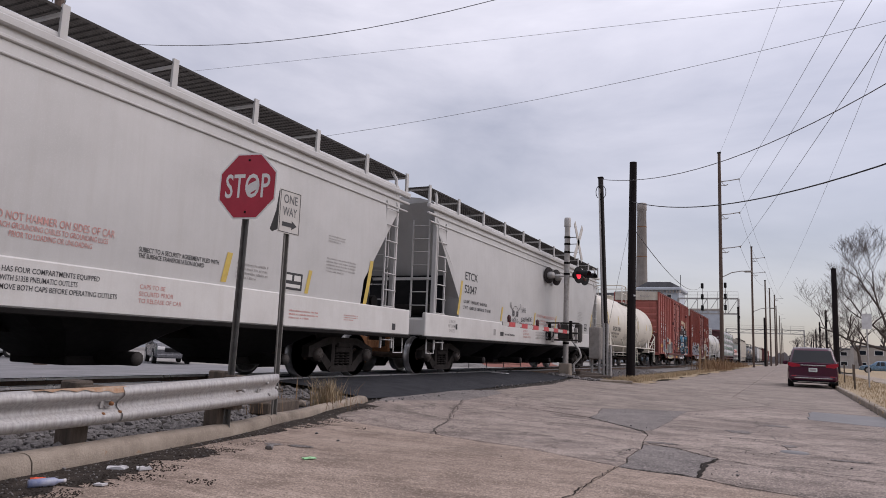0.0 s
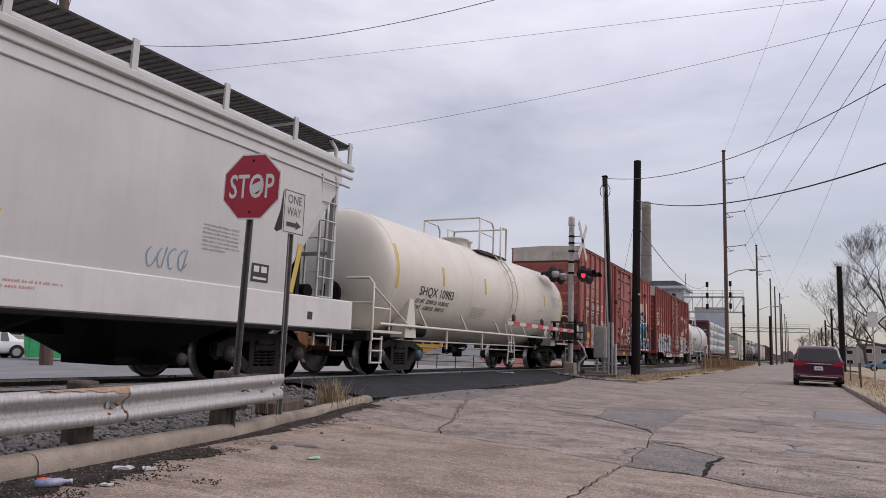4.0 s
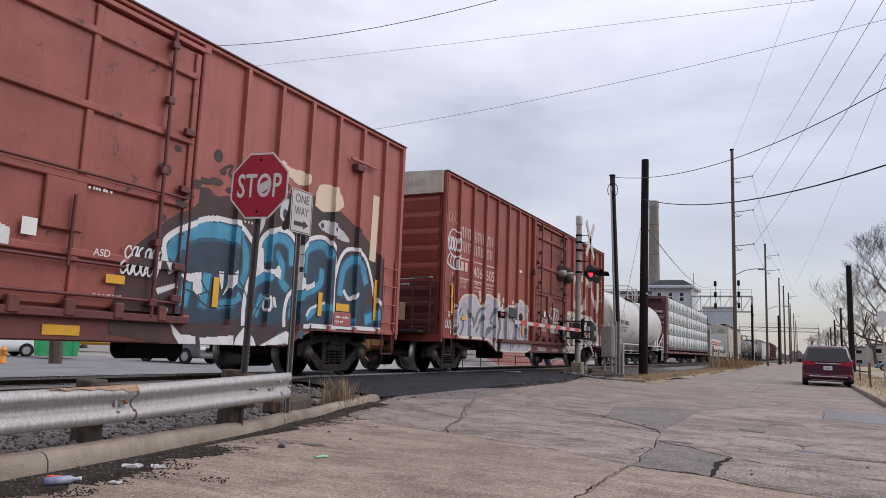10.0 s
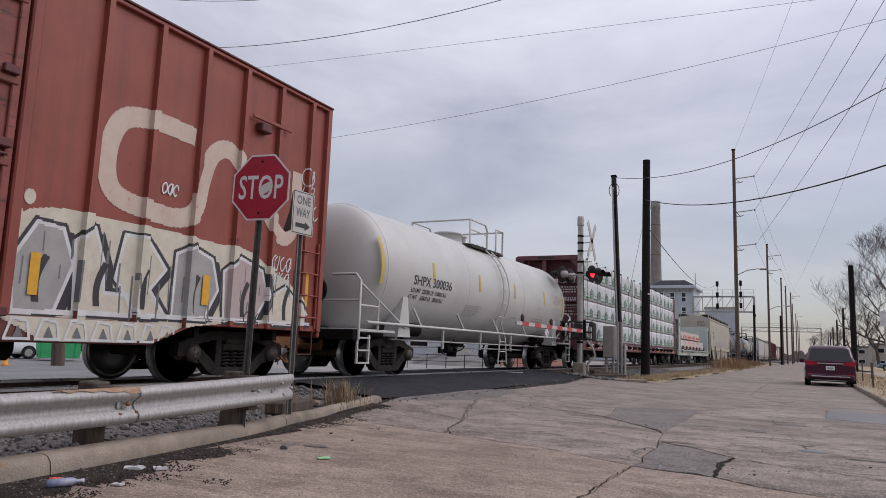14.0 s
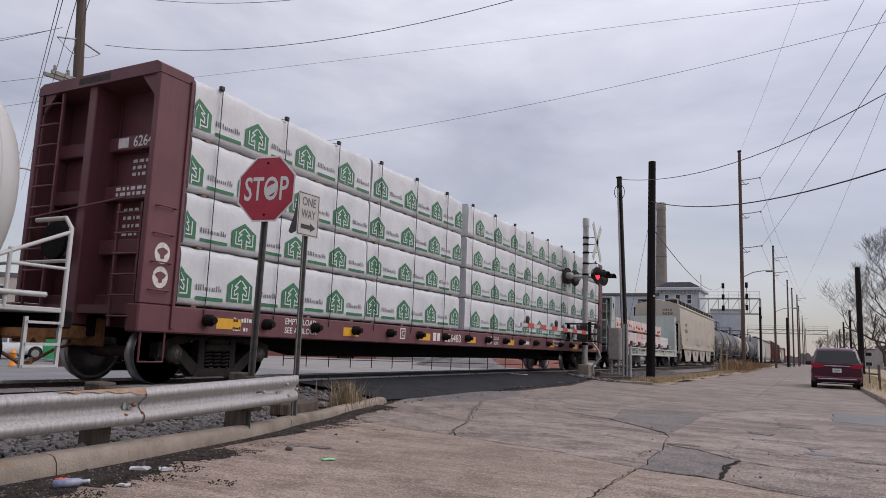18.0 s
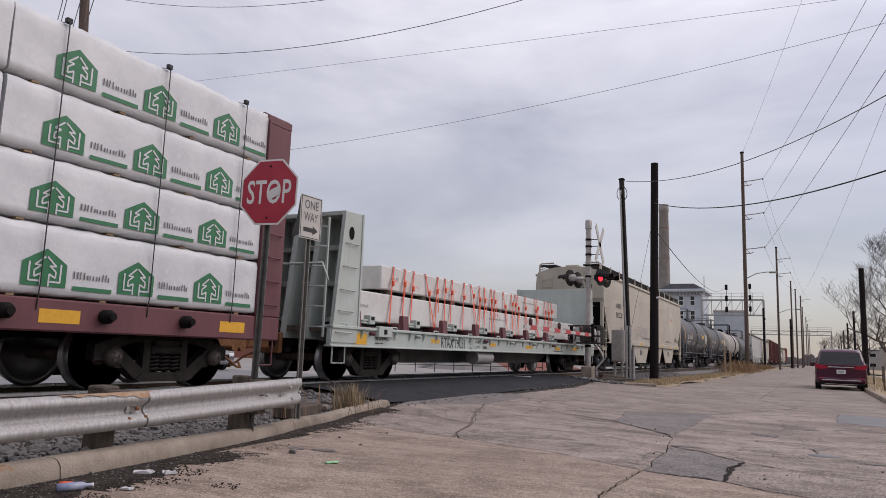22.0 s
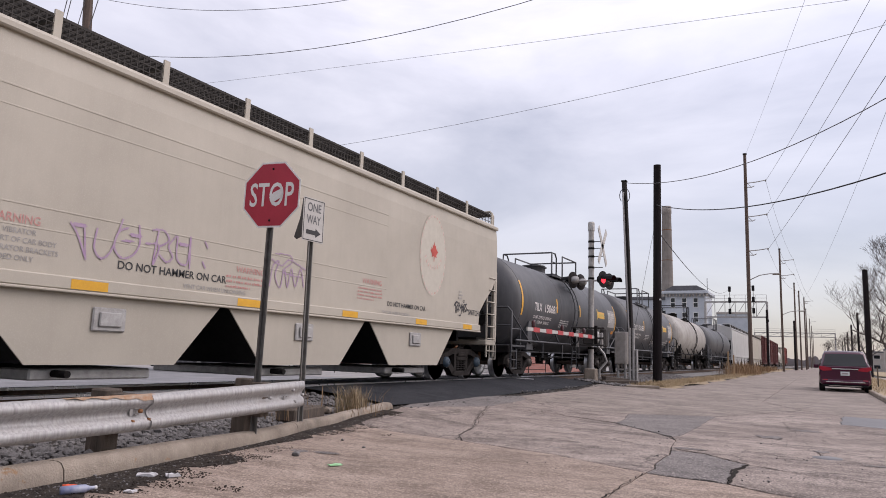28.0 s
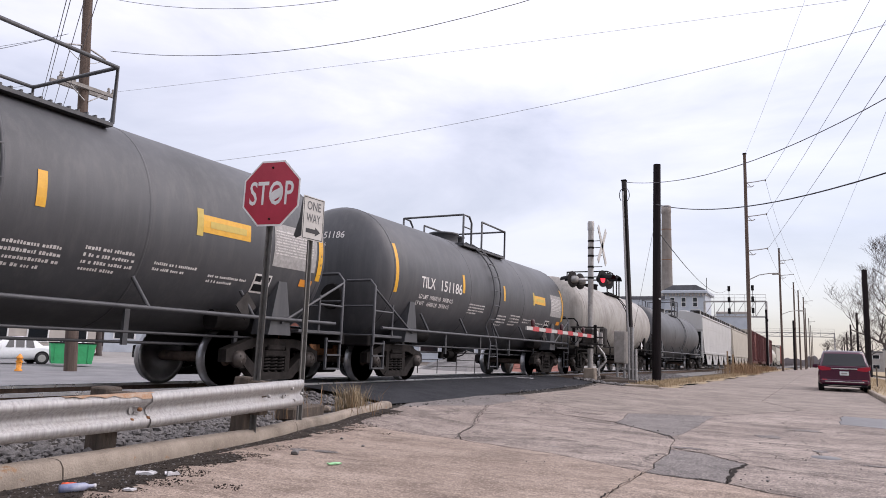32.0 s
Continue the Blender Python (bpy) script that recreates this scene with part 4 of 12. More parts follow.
# ---- guardrail ----
GX0 = (-5.22, 2.0)
def guardrail():
    ob = thing("guardrail", "galvanised W-beam guardrail with wooden posts and a rusty joint", "guardrail")
    prof = [(-.04, -.155), (.02, -.150), (.045, -.11), (.045, -.075), (-.02, -.03), (-.035, 0), (-.02, .03), (.045, .075), (.045, .11), (.02, .150), (-.04, .155)]
    def beam(p, q, z0, z1, flare=0.0, n=14, off=0.0):
        d = Vector((q[0] - p[0], q[1] - p[1], 0)).normalized()
        nrm = Vector((d.y, -d.x, 0))
        rows = []
        for i in range(n + 1):
            t = i / n
            c = Vector((mix(p[0], q[0], t), mix(p[1], q[1], t), mix(z0, z1, t)))
            k = max(0, (t - .86) / .14) * flare
            rows.append([tuple(c + nrm * (a * (1 - .5 * k) + off - .05 * k * k) + Vector((0, 0, b * (1 - .04 * k)))) for a, b in prof])
        back = [[tuple(Vector(v) - nrm * .004) for v in r] for r in rows]
        s = Shape().grid(rows, True).grid([r[::-1] for r in back], True)
        for r, w in ((rows[0], back[0]), (rows[-1], back[-1])):
            s.grid([r, w], False)
        return s
    A, B, C = (-4.75, -1.2), (-5.21, 4.42), (-5.45, 6.88)
    zA, zB, zC = .43, .455, .515
    part("beam", beam(A, (-5.23, 4.62), zA, zB, 0, 20), M["galv"], ob)
    part("beam", beam((-5.205, 4.40), C, zB, zC, 1.0, 18, .006), M["galv"], ob)
    tip = Shape()
    rows = []
    for i in range(13):
        t = i / 12
        y = 3.55 + t * .90
        x, z = mix(-4.75, -5.23, (y + 1.2) / 5.82) + .009, mix(zA, zB, (y + 1.2) / 5.82) + .002
        low = mix(.148, .095, t * t) + .010 * math.sin(i * 2.3)
        rows.append([(x + mix(.020, .045, (.150 - low) / .04), y, z + low), (x + .020, y, z + .1505), (x - .038, y, z + .156)])
    tip.grid(rows, True)
    part("rusty_lap", tip, M["rust_stain"], ob, "rust-stained lap of the beam")
    for y, h in ((.4, .62), (2.3, .62), (4.20, .63), (6.08, .68)):
        x = mix(-4.75, -5.45, (y + 1.2) / 8.08)
        p = Shape()
        m = pose(x - .30, y, 0, random.Random(int(y * 10)).uniform(-2, 2), 1.5, 8)
        p.m = m
        p.box(-.10, .10, -.09, .09, -.25, h + .02, .015)
        part("post", p, M["post_wood"], ob)
        b = Shape()
        b.m = m
        b.box(.10, .27, -.075, .085, .30, h - .01, .012)
        part("block", b, M["post_wood"], ob)
    for y, z in ((4.30, .47), (4.22, .545), (4.22, .385), (4.40, .54), (4.40, .39), (6.12, .50), (6.55, .57), (6.6, .44), (6.74, .51)):
        x = mix(-4.75, -5.45, (y + 1.2) / 8.08)
        bolts = Shape().lathe([(x + .03, .018), (x + .055, .018), (x + .062, .010), (x + .062, 0)], "x", (0, y, z), 8)
        part("bolt", bolts, M["rust"] if y < 5 else M["galv_dull"], ob)
    for y in (4.26, 6.46):
        x = mix(-4.75, -5.45, (y + 1.2) / 8.08) + .006
        mk = Shape().box(x, x + .012, y - .05, y - .02, .435, .505).box(x, x + .012, y + .0, y + .05, .435, .45).box(x, x + .012, y + .0, y + .05, .49, .505)
        part("stamp", mk, M["ink_grey"], ob)
    return ob


guardrail()
# timber end lying behind the rail
solid("timber_offcut", Shape().box(-.14, .14, -.45, .45, 0, .16, .02), M["post_wood"], "weathered timber offcut lying on the ballast", "timber", at=pose(-6.24, 7.80, ground_z(-6.24, 7.80) + .0, 0, 0, 12))

# ---- signs ----
def u_post(s, z0, z1):
    """Flanged sign post: a channel with holes, standing at the origin."""
    s.prism([(-.045, -.012), (-.03, -.012), (-.018, .022), (.018, .022), (.03, -.012), (.045, -.012), (.045, -.006), (.033, -.006), (.021, .028), (-.021, .028), (-.033, -.006), (-.045, -.006)], "z", z0, z1)
    return s


def sign_at(x, y, turn):
    return pose(x, y, ground_z(x, y), 0, 0, turn)


stop = thing("stop_sign", "red octagonal stop sign with a torn sticker on a galvanised post", "stop sign", at=sign_at(-5.505, 6.075, 6) @ pose(0, 0, 0, 0, 1.0, 0))
part("post", u_post(Shape(), -.2, 3.06), M["post_steel"], stop)
zc, R8 = 2.775, .381 / math.cos(math.pi / 8)
oct_ = lambda r: [(r * math.cos(math.pi / 8 + i * math.pi / 4), zc + r * math.sin(math.pi / 8 + i * math.pi / 4)) for i in range(8)]
pl = part("plate", Shape().prism(oct_(R8), "y", -.034, -.030), M["sign_white"], stop, "white-edged octagonal plate")
part("red_face", Shape().prism(oct_(R8 - .022), "y", -.0365, -.0345), M["sign_red"], stop)
vs, fs = letters("STOP", .27)
wid = max(p[0] for p in vs)
part("lettering", Shape().add([((a - wid / 2) * .60 / wid, -.0385, zc - .13 + b) for a, b in vs], fs), M["sign_white"], stop)
part("sticker", Shape().add([(x, -.0405 - lift_, zc + z) for x, z, lift_ in ((-.027, -.036, 0), (.027, .023, 0), (.122, .062, .004), (.152, .013, .008), (.145, -.036, .004), (.046, -.085, 0), (.0, -.059, 0))], [tuple(range(7))[::-1]]), M["sign_white"], stop, "torn white sticker")
for x, z in ((0, .30), (0, -.30)):
    bl = Shape().lathe([(-.046, 0), (-.044, .012), (-.036, .014)], "y", (x, 0, zc + z), 8)
    part("bolt", bl, M["under"], stop)

one = thing("one_way_sign", "white one way sign with a black arrow on a steel post", "road sign", at=sign_at(-5.70, 7.10, 88))
part("post", u_post(Shape(), -.2, 2.87), M["post_steel"], one)
# plate in the darker white: its shaded side put into the colour
part("plate", Shape().box(-.207, .207, -.034, -.030, 2.345, 2.905, .0), M["sign_old"], one)
bd = Shape()
for x0, x1, z0, z1 in ((-.193, .193, 2.885, 2.893), (-.193, .193, 2.357, 2.365), (-.193, -.186, 2.365, 2.885), (.186, .193, 2.365, 2.885)):
    bd.box(x0, x1, -.037, -.034, z0, z1)
part("border", bd, M["ink"], one)
for t, z in (("ONE", 2.735), ("WAY", 2.575)):
    vs, fs = letters(t, .110)
    wid = max(p[0] for p in vs)
    part("lettering", Shape().add([((a - wid / 2) * .27 / wid, -.036, z + b) for a, b in vs], fs), M["ink_dark"], one)
part("arrow", Shape().prism([(-.135, 2.435), (.045, 2.435), (.045, 2.405), (.145, 2.462), (.045, 2.52), (.045, 2.49), (-.135, 2.49)], "y", -.037, -.0345), M["ink"], one)
dk = thing("yield_plate_back", "dark back of a small sign plate on the one way post", "road sign", at=sign_at(-5.74, 7.08, -10))
part("plate", Shape().prism([(-.25, 2.42), (-.20, 2.385), (-.06, 2.42), (-.06, 2.92), (-.11, 2.92), (-.15, 2.66)], "y", -.01, -.006), M["sign_back"], dk)
part("bracket", Shape().box(-.1, .02, -.006, .02, 2.55, 2.62), M["galv_dull"], dk)

# ---- crossing signal with its gate ----
def crossing_signal():
    bx, by = -7.16, 25.0
    ob = thing("crossing_signal", "railroad crossing signal with red lamps, crossbuck and a lowered gate", "crossing signal", at=pose(bx, by, ground_z(bx, by)))
    part("base", Shape().box(-.20, .20, -.20, .20, -.1, .48, .03), M["curb"], ob)
    part("mast", Shape().tube([(0, 0, .45), (0, 0, 5.72)], .10, 14), M["mast"], ob)
    part("mast_cap", Shape().lathe([(5.45, .125), (5.72, .125), (5.78, .11), (5.80, .0)], "z", (0, 0, 0), 12), M["mast"], ob)
    for z in (5.05, 4.8, 4.5, 4.1, 3.7, 1.2):
        bands = Shape().lathe([(z - .035, .115), (z + .035, .115)], "z", (0, 0, 0), 12)
        part("clamp_band", bands, M["under"], ob)
    for k in (1, -1):
        c = Shape()
        c.m = pose(.42, -.02, 4.86, 0, 0, 90) @ pose(0, 0, 0, 0, k * 50, 0)
        c.box(-.82, .82, -.010, .010, -.11, .11)
        part("crossbuck_blade", c, M["sign_old"], ob)
    for z in (5.05, 4.8, 4.5, 4.1):
        part("crossbuck_bracket", Shape().tube([(0, 0, z), (.42, .0, z)], .014, 6), M["under"], ob)
    part("lamp_arm", Shape().tube([(-.55, -.38, 3.62), (-.5, .38, 3.62)], .03, 8).tube([(.53, -.38, 3.62), (.55, .38, 3.62)], .03, 8).tube([(-.52, 0, 3.62), (.54, 0, 3.62)], .03, 8), M["mast"], ob)
    def head(x, y, turn, lit):
        m = pose(x, y, 3.62, 0, 0, turn)
        s = Shape()
        s.m = m
        s.lathe([(-.02, .30), (.0, .30), (.0, .12)], "y", (0, 0, 0), 20)
        d = part("lamp_background", s, M["black"] if lit is not None else M["pole_dark"], ob)
        s = Shape()
        s.m = m
        s.lathe([(.0, .13), (.18, .12), (.22, .06), (.22, 0)], "y", (0, 0, 0), 16)
        part("lamp_housing", s, M["galv_dull"] if lit is None else M["black"], d)
        s = Shape()
        s.m = m
        rows = []
        for i in range(9):
            a = math.pi * (i / 8)
            rows.append([(.17 * math.cos(a), -.01, .17 * math.sin(a)), (.155 * math.cos(a), -.46, .155 * math.sin(a) - .03)])
        s.grid(rows, True)
        part("hood", s, M["black"], d)
        s = Shape()
        s.m = m
        s.lathe([(-.03, 0), (-.028, .10), (-.02, .145), (-.005, .145)], "y", (0, 0, 0), 18)
        part("lens", s, M["lens_on"] if lit else M["lens_off"], d)
    head(.53, -.38, 72, True)
    head(.55, .38, 72, False)
    head(-.55, -.38, 252, None)
    head(-.50, .38, 252, None)
    g = Shape()
    g.box(-.18, .18, -.42, .42, 1.32, 1.86, .04)
    gm = part("gate_machine", g, M["grate"], ob)
    part("machine_lid", Shape().box(-.22, -.18, -.30, .30, 1.36, 1.82, .02), M["black"], gm)
    for i, (x, y, z0, z1) in enumerate(((-.52, -.30, 1.28, 1.92), (-.36, -.44, 1.22, 1.80), (.30, -.46, 1.34, 1.98), (.46, -.30, 1.20, 1.72))):
        part("bracket_arm", Shape().box(x - .05, x + .05, y - .05, y + .05, z0, z1, .012), M["mast" if i % 2 else "under"], gm)
    for z in (1.30, 1.55, 1.90):
        part("cross_bar", Shape().box(-.62, .58, -.40, -.34, z - .03, z + .03, .01), M["grate"], gm)
    part("cable_coil", Shape().tube([(-.45 + .14 * math.cos(i * .6), -.48, 1.50 + .16 * math.sin(i * .6)) for i in range(22)], .02, 6), M["cable"], gm)
    part("pivot", Shape().lathe([(.18, .20), (.26, .20), (.28, .1), (.28, 0)], "x", (0, 0, 1.6), 16), M["galv_dull"], gm)
    ct = Shape()
    for k in (1,):
        ct.prism([(.1, 1.5), (.9, 1.35), (.95, 1.85), (.1, 1.72)], "x", .22, .28)
        ct.box(.14, .36, .62, .98, 1.25, 1.95, .06)
    part("counterweight", ct, M["grate"], ob)
    cd = Shape().tube([(.2, .1, 1.3), (.42, .2, 1.0), (.5, .25, .75), (.25, .2, .45), (.25, .2, .2)], .04, 8)
    part("conduit", cd, M["galv_dull"], ob)
    a0 = -7.0
    part("arm_beam", Shape().box(.22, .26, a0, -.2, 1.53, 1.63), M["sign_old"], ob, "white gate arm")
    for i in range(6):
        y = a0 + .45 + i * 1.05
        part("arm_stripe", Shape().box(.215, .265, y, y + .5, 1.515, 1.645), M["stripe_red"], ob)
    for y in (a0 + .5, a0 + 3.0, a0 + 5.3):
        lp = Shape().lathe([(1.64, .05), (1.78, .06), (1.84, .03), (1.84, 0)], "z", (.24, y, 0), 10)
        part("arm_lamp", lp, M["lens_off"], ob)
    return ob


crossing_signal()

# ---- poles by the crossing ----
def pole(name, label, x, y, h, r0, r1, paint, lean=0, n=14):
    ob = thing(name, label, "pole", at=pose(x, y, ground_z(x, y), 0, lean, 0))
    part("shaft", Shape().tube([(0, 0, -.4), (0, 0, h * .33), (0, 0, h * .66), (0, 0, h)], r0, n, r1), M[paint], ob)
    return ob


bp = pole("black_pole", "black tarred wooden pole at the grass edge", -5.99, 30.8, 9.38, .19, .155, "pole_black", .6)
part("tag", Shape().box(.12, .2, -.19, -.17, 3.45, 3.52), M["sign_white"], bp)
cp = pole("conduit_pole", "grey wooden pole with steel conduits", -6.29, 27.6, 7.95, .13, .10, "pole_dark", -2.0)
part("conduit", Shape().tube([(-.03, -.15, 1.9), (-.04, -.14, 7.3), (-.03, -.12, 7.5)], .035, 8), M["galv"], cp, "pale steel conduit")
part("conduit", Shape().tube([(.06, -.14, 2.2), (.05, -.13, 7.2), (.05, -.1, 7.35)], .022, 8), M["under"], cp)
lp = Shape().tube([(.02 + .20 * math.sin(t), -.12, 7.35 - .3 * math.cos(t)) for t in (i * .5 for i in range(12))], .014, 6)
part("cable_loop", lp, M["cable"], cp)
part("cap", Shape().box(-.11, .11, -.11, .11, 7.93, 8.0, .02), M["under"], cp)
cab = thing("signal_cabinet", "grey steel signal cabinet on pipe legs", "cabinet", at=pose(-6.42, 26.9, ground_z(-6.42, 26.9)))
part("box", Shape().box(-.32, .10, -.25, .25, .75, 1.95, .02), M["pole_grey"], cab)
part("door", Shape().box(-.30, .08, -.27, -.25, .79, 1.91, .01), M["pole_grey"], cab)
for x in (.20, .34, .46):
    part("pipe", Shape().tube([(x, -.05, -.2), (x, -.05, 2.1 if x < .4 else 1.3)], .05, 8), M["galv_dull"], cab)
for x in (-.25, .02):
    part("leg", Shape().tube([(x, 0, -.2), (x, 0, .8)], .05, 8), M["galv_dull"], cab)
part("strut", Shape().box(-.34, .5, -.04, .04, .52, .58), M["galv_dull"], cab)
for i, (x, y, l, a) in enumerate(((-6.9, 25.9, 1.6, 62), (-6.5, 26.3, 1.9, 70), (-6.3, 25.6, 1.5, 50), (-6.7, 26.4, 1.3, 85))):
    solid("old_tie", Shape().box(-l / 2, l / 2, -.10, .10, .0, .17, .02), M["tie"], "dark discarded timber tie by the signal", "timber", "discarded ties", at=pose(x, y, ground_z(x, y) + .01 + .07 * (i % 2), 0, 4 * (i % 2), a))
solid("concrete_pad", Shape().box(-.9, .7, -.35, .35, -.05, .07, .02), M["curb"], "small concrete pad edging the grass", "pad", at=pose(-5.6, 25.3, ground_z(-5.6, 25.3), 0, 0, 20))
solid("marker_post", Shape().box(-.05, .05, -.02, .02, -.2, 1.7, .01), M["lumber"], "thin tan marker post in the grass", "post", at=pose(-5.4, 52.0, ground_z(-5.4, 52)))
solid("marker_post", Shape().box(-.05, .05, -.02, .02, -.2, 1.5, .01), M["lumber"], "thin tan marker post in the grass", "post", at=pose(-5.2, 53.5, ground_z(-5.4, 52)))


# ---- utility poles and wires ----
def wire(a, b, sag, r=.012, paint="wire", name="overhead_wire", label="thin overhead wire between poles", n=28):
    pts = [(mix(a[0], b[0], i / n), mix(a[1], b[1], i / n), a[2] + (b[2] - a[2]) * i / n - 4 * sag * (i / n) * (1 - i / n)) for i in range(n + 1)]
    return solid(name, Shape().tube(pts, r * .68, 5), M[paint], label, "wire", "overhead wires")


def line_pole(x, y, h, arms, lamp=None, r=.19):
    ob = thing("utility_pole", "tall wooden utility pole with short steel arms", "utility pole", "street poles", at=pose(x, y, ground_z(x, y)))
    part("shaft", Shape().tube([(0, 0, -.5), (0, 0, h * .5), (0, 0, h)], r, 12, r * .72), M["pole_wood"], ob)
    part("cap", Shape().lathe([(h - .05, r * .95), (h + .08, r * .95), (h + .12, 0)], "z", (0, 0, 0), 10), M["under"], ob)
    for z in arms:
        a = Shape()
        a.tube([(.1, 0, z), (.9, 0, z + .05), (1.75, 0, z + .16)], .045, 6)
        a.tube([(.1, 0, z - .38), (.5, 0, z - .42), (.75, 0, z - .30)], .04, 6).tube([(.1, 0, z + .05), (.3, 0, z - .2), (.5, 0, z - .4)], .03, 6)
        am = part("arm", a, M["galv_dull"], ob)
        part("insulator", Shape().lathe([(z + .02, .03), (z + .06, .07), (z + .12, .04), (z + .16, .07), (z + .22, .03)], "z", (1.72, 0, 0), 8), M["pole_grey"], am)
    if lamp:
        z, l = lamp
        lm = part("lamp_arm", Shape().tube([(.1, 0, z), (l * .45, 0, z + .42), (l - .3, 0, z + .55), (l, 0, z + .53)], .045, 8), M["galv_dull"], ob)
        part("lamp_head", Shape().box(l - .1, l + .55, -.14, .14, z + .42, z + .58, .05), M["pole_grey"], lm)
    return ob


line_pole(-5.35, 70, 20.4, (17.6, 14.4, 11.2), (8.5, 2.1))
line_pole(-4.25, 110, 17.2, (15.5, 13.4), (7.9, 2.4), .17)
for x, y, h, a in ((-3.4, 146, 16.0, ()), (-2.9, 158, 15.6, ()), (-2.2, 172, 15.4, (14.6, )), (-2.4, 215, 16.0, ()), (-2.0, 262, 16.0, (15.0, )), (-1.8, 310, 16, ()), (-1.6, 365, 16, ())):
    line_pole(x, y, h, a, None, .17)
def dark_pole(x, y, h, r=.19):
    ob = thing("black_pole", "black tarred wooden pole beside the street", "pole", "black poles", at=pose(x, y, ground_z(x, y)))
    part("shaft", Shape().tube([(0, 0, -.4), (0, 0, h)], r, 12, r * .85), M["pole_black"], ob)
    part("bracket", Shape().box(-.1, .25, -.2, .2, h * .8, h * .84, .02), M["under"], ob)
dark_pole(-6.6, 118, 9.0)
dark_pole(-3.5, 140, 8.7)
dark_pole(4.62, 84, 10.9, .30)
for i in range(5):
    dark_pole(5.8 + i * .5, 130 + i * 38, 9.5)

# the pole beyond the track with two arms
lp = thing("utility_pole", "brown wooden utility pole with double crossarms and wires", "utility pole", "street poles", at=pose(-31.58, 22.02, ground_z(-32, 21.4)) @ Matrix.Rotation(radians(2.2), 4, Vector((.83, -.56, 0))))
part("shaft", Shape().tube([(0, 0, -.5), (0, -.2, 9), (0, -.4, 19.5)], .30, 14, .22), M["pole_wood"], lp)
for dx in (-.28, .28):
    part("crossarm", Shape().box(dx - .07, dx + .07, -1.85, 1.25, 13.80, 13.98, .01), M["pole_grey"], lp)
br = Shape()
for k in (-1, 1):
    br.tube([(.28, -.3 + k * .1, 13.2), (.28, -.3 + k * .95, 13.8)], .03, 6)
    br.tube([(0, -.4, 16.1), (.1, -.4 + k * 1.15, 15.75)], .05, 6)
    br.tube([(.1, -.4 + k * 1.15, 15.72), (.1, -.4 + k * .5, 15.3), (0, -.4, 15.2)], .018, 6)
part("brace", br, M["galv_dull"], lp)
part("lower_bracket", Shape().box(-.1, .1, -.3, .85, 12.05, 12.2, .02), M["under"], lp)
for y in (-1.7, -1.0, .9, 1.15):
    part("insulator", Shape().lathe([(13.98, .05), (14.05, .09), (14.12, .05), (14.2, .08), (14.26, .03)], "z", (.28, y, 0), 8), M["pole_grey"], lp)
part("lamp_arm", Shape().tube([(0, -.1, 8.4), (0, -1.0, 8.95), (0, -2.6, 9.05), (0, -3.6, 8.95)], .045, 8), M["galv_dull"], lp)
part("lamp_head", Shape().box(-.16, .16, -4.2, -3.5, 8.82, 8.98, .05), M["pole_grey"], lp)
part("hanging_loop", Shape().tube([(.28, 1.2, 13.9), (.28, 1.35, 13.3), (.2, 1.1, 12.6), (.1, .6, 12.3), (0, .0, 12.35)], .018, 6), M["cable"], lp)
wire((-31.4, 22.2, 15.68), (20, 23.5, 23.0), 5.05, .022)
wire((-31.6, 20.0, 15.7), (-60, 16.5, 17.6), .9, .020)
wire((-31.6, 22.7, 13.68), (25, 23.4, 11.06), .24, .009)
wire((-32.0, 22.0, 9.32), (25, 23.5, 15.47), 2.22, .010)
wire((-32.0, 21.5, 18.5), (3, 22.5, 17.58), 2.92, .018)
for dy, dz in ((0, 0), (.2, .1), (.9, .35), (1.4, .0)):
    wire((15.0, -7.6 + dy * .2, 7.7 + dz), (-92.0, 53.8 + dy * 1.6, 19.1 + dz * 1.2), 0.0, .020)
wire((-32, 20.0, 15.7), (-60, 12, 16.2), 1.0, .016)
wire((-32, 20.2, 13.4), (-58, 2, 9.0), .7, .014)
wire((-32, 20.4, 12.3), (-58, 4, 8.0), .7, .014)
# wires of the street line, towards and away from the camera
for k, (z0, x1, z1, s) in enumerate(((17.76, 9.6, 18.2, .9), (14.56, 8.8, 15.2, .45), (11.36, 7.7, 12.4, .45))):
    wire((-3.63, 70, z0), (x1, -5, z1), s, .018)
    wire((-3.63, 70, z0), (-2.5, 110, (15.66, 13.56, 11.5)[k]), 1.0, .016)
    wire((-2.5, 110, (15.66, 13.56, 11.5)[k]), (-.5, 172, (14.7, 13.6, 11.2)[k]), 1.2, .016)
wire((-5.35, 70, 20.3), (8.0, -5, 21.5), .9, .012)
wire((6.0, -5, 16.5), (-2.4, 172, 15.0), 2.0, .014)
wire((-6.55, 27.6, 8.0), (8, 10, 9.66), 1.99, .018)
wire((-6.0, 30.8, 7.72), (6, 8, 5.21), 1.22, .026, "cable", "overhead_cable", "thick black overhead cable")
wire((-6.0, 30.8, 6.7), (-12.6, 124.5, 13.0), 1.6, .030, "cable", "overhead_cable", "thick black overhead cable")
wire((-6.0, 30.8, 6.9), (-7.0, 29.6, .5), -.05, .010, "cable", "guy_wire", "thin guy wire of the black pole")

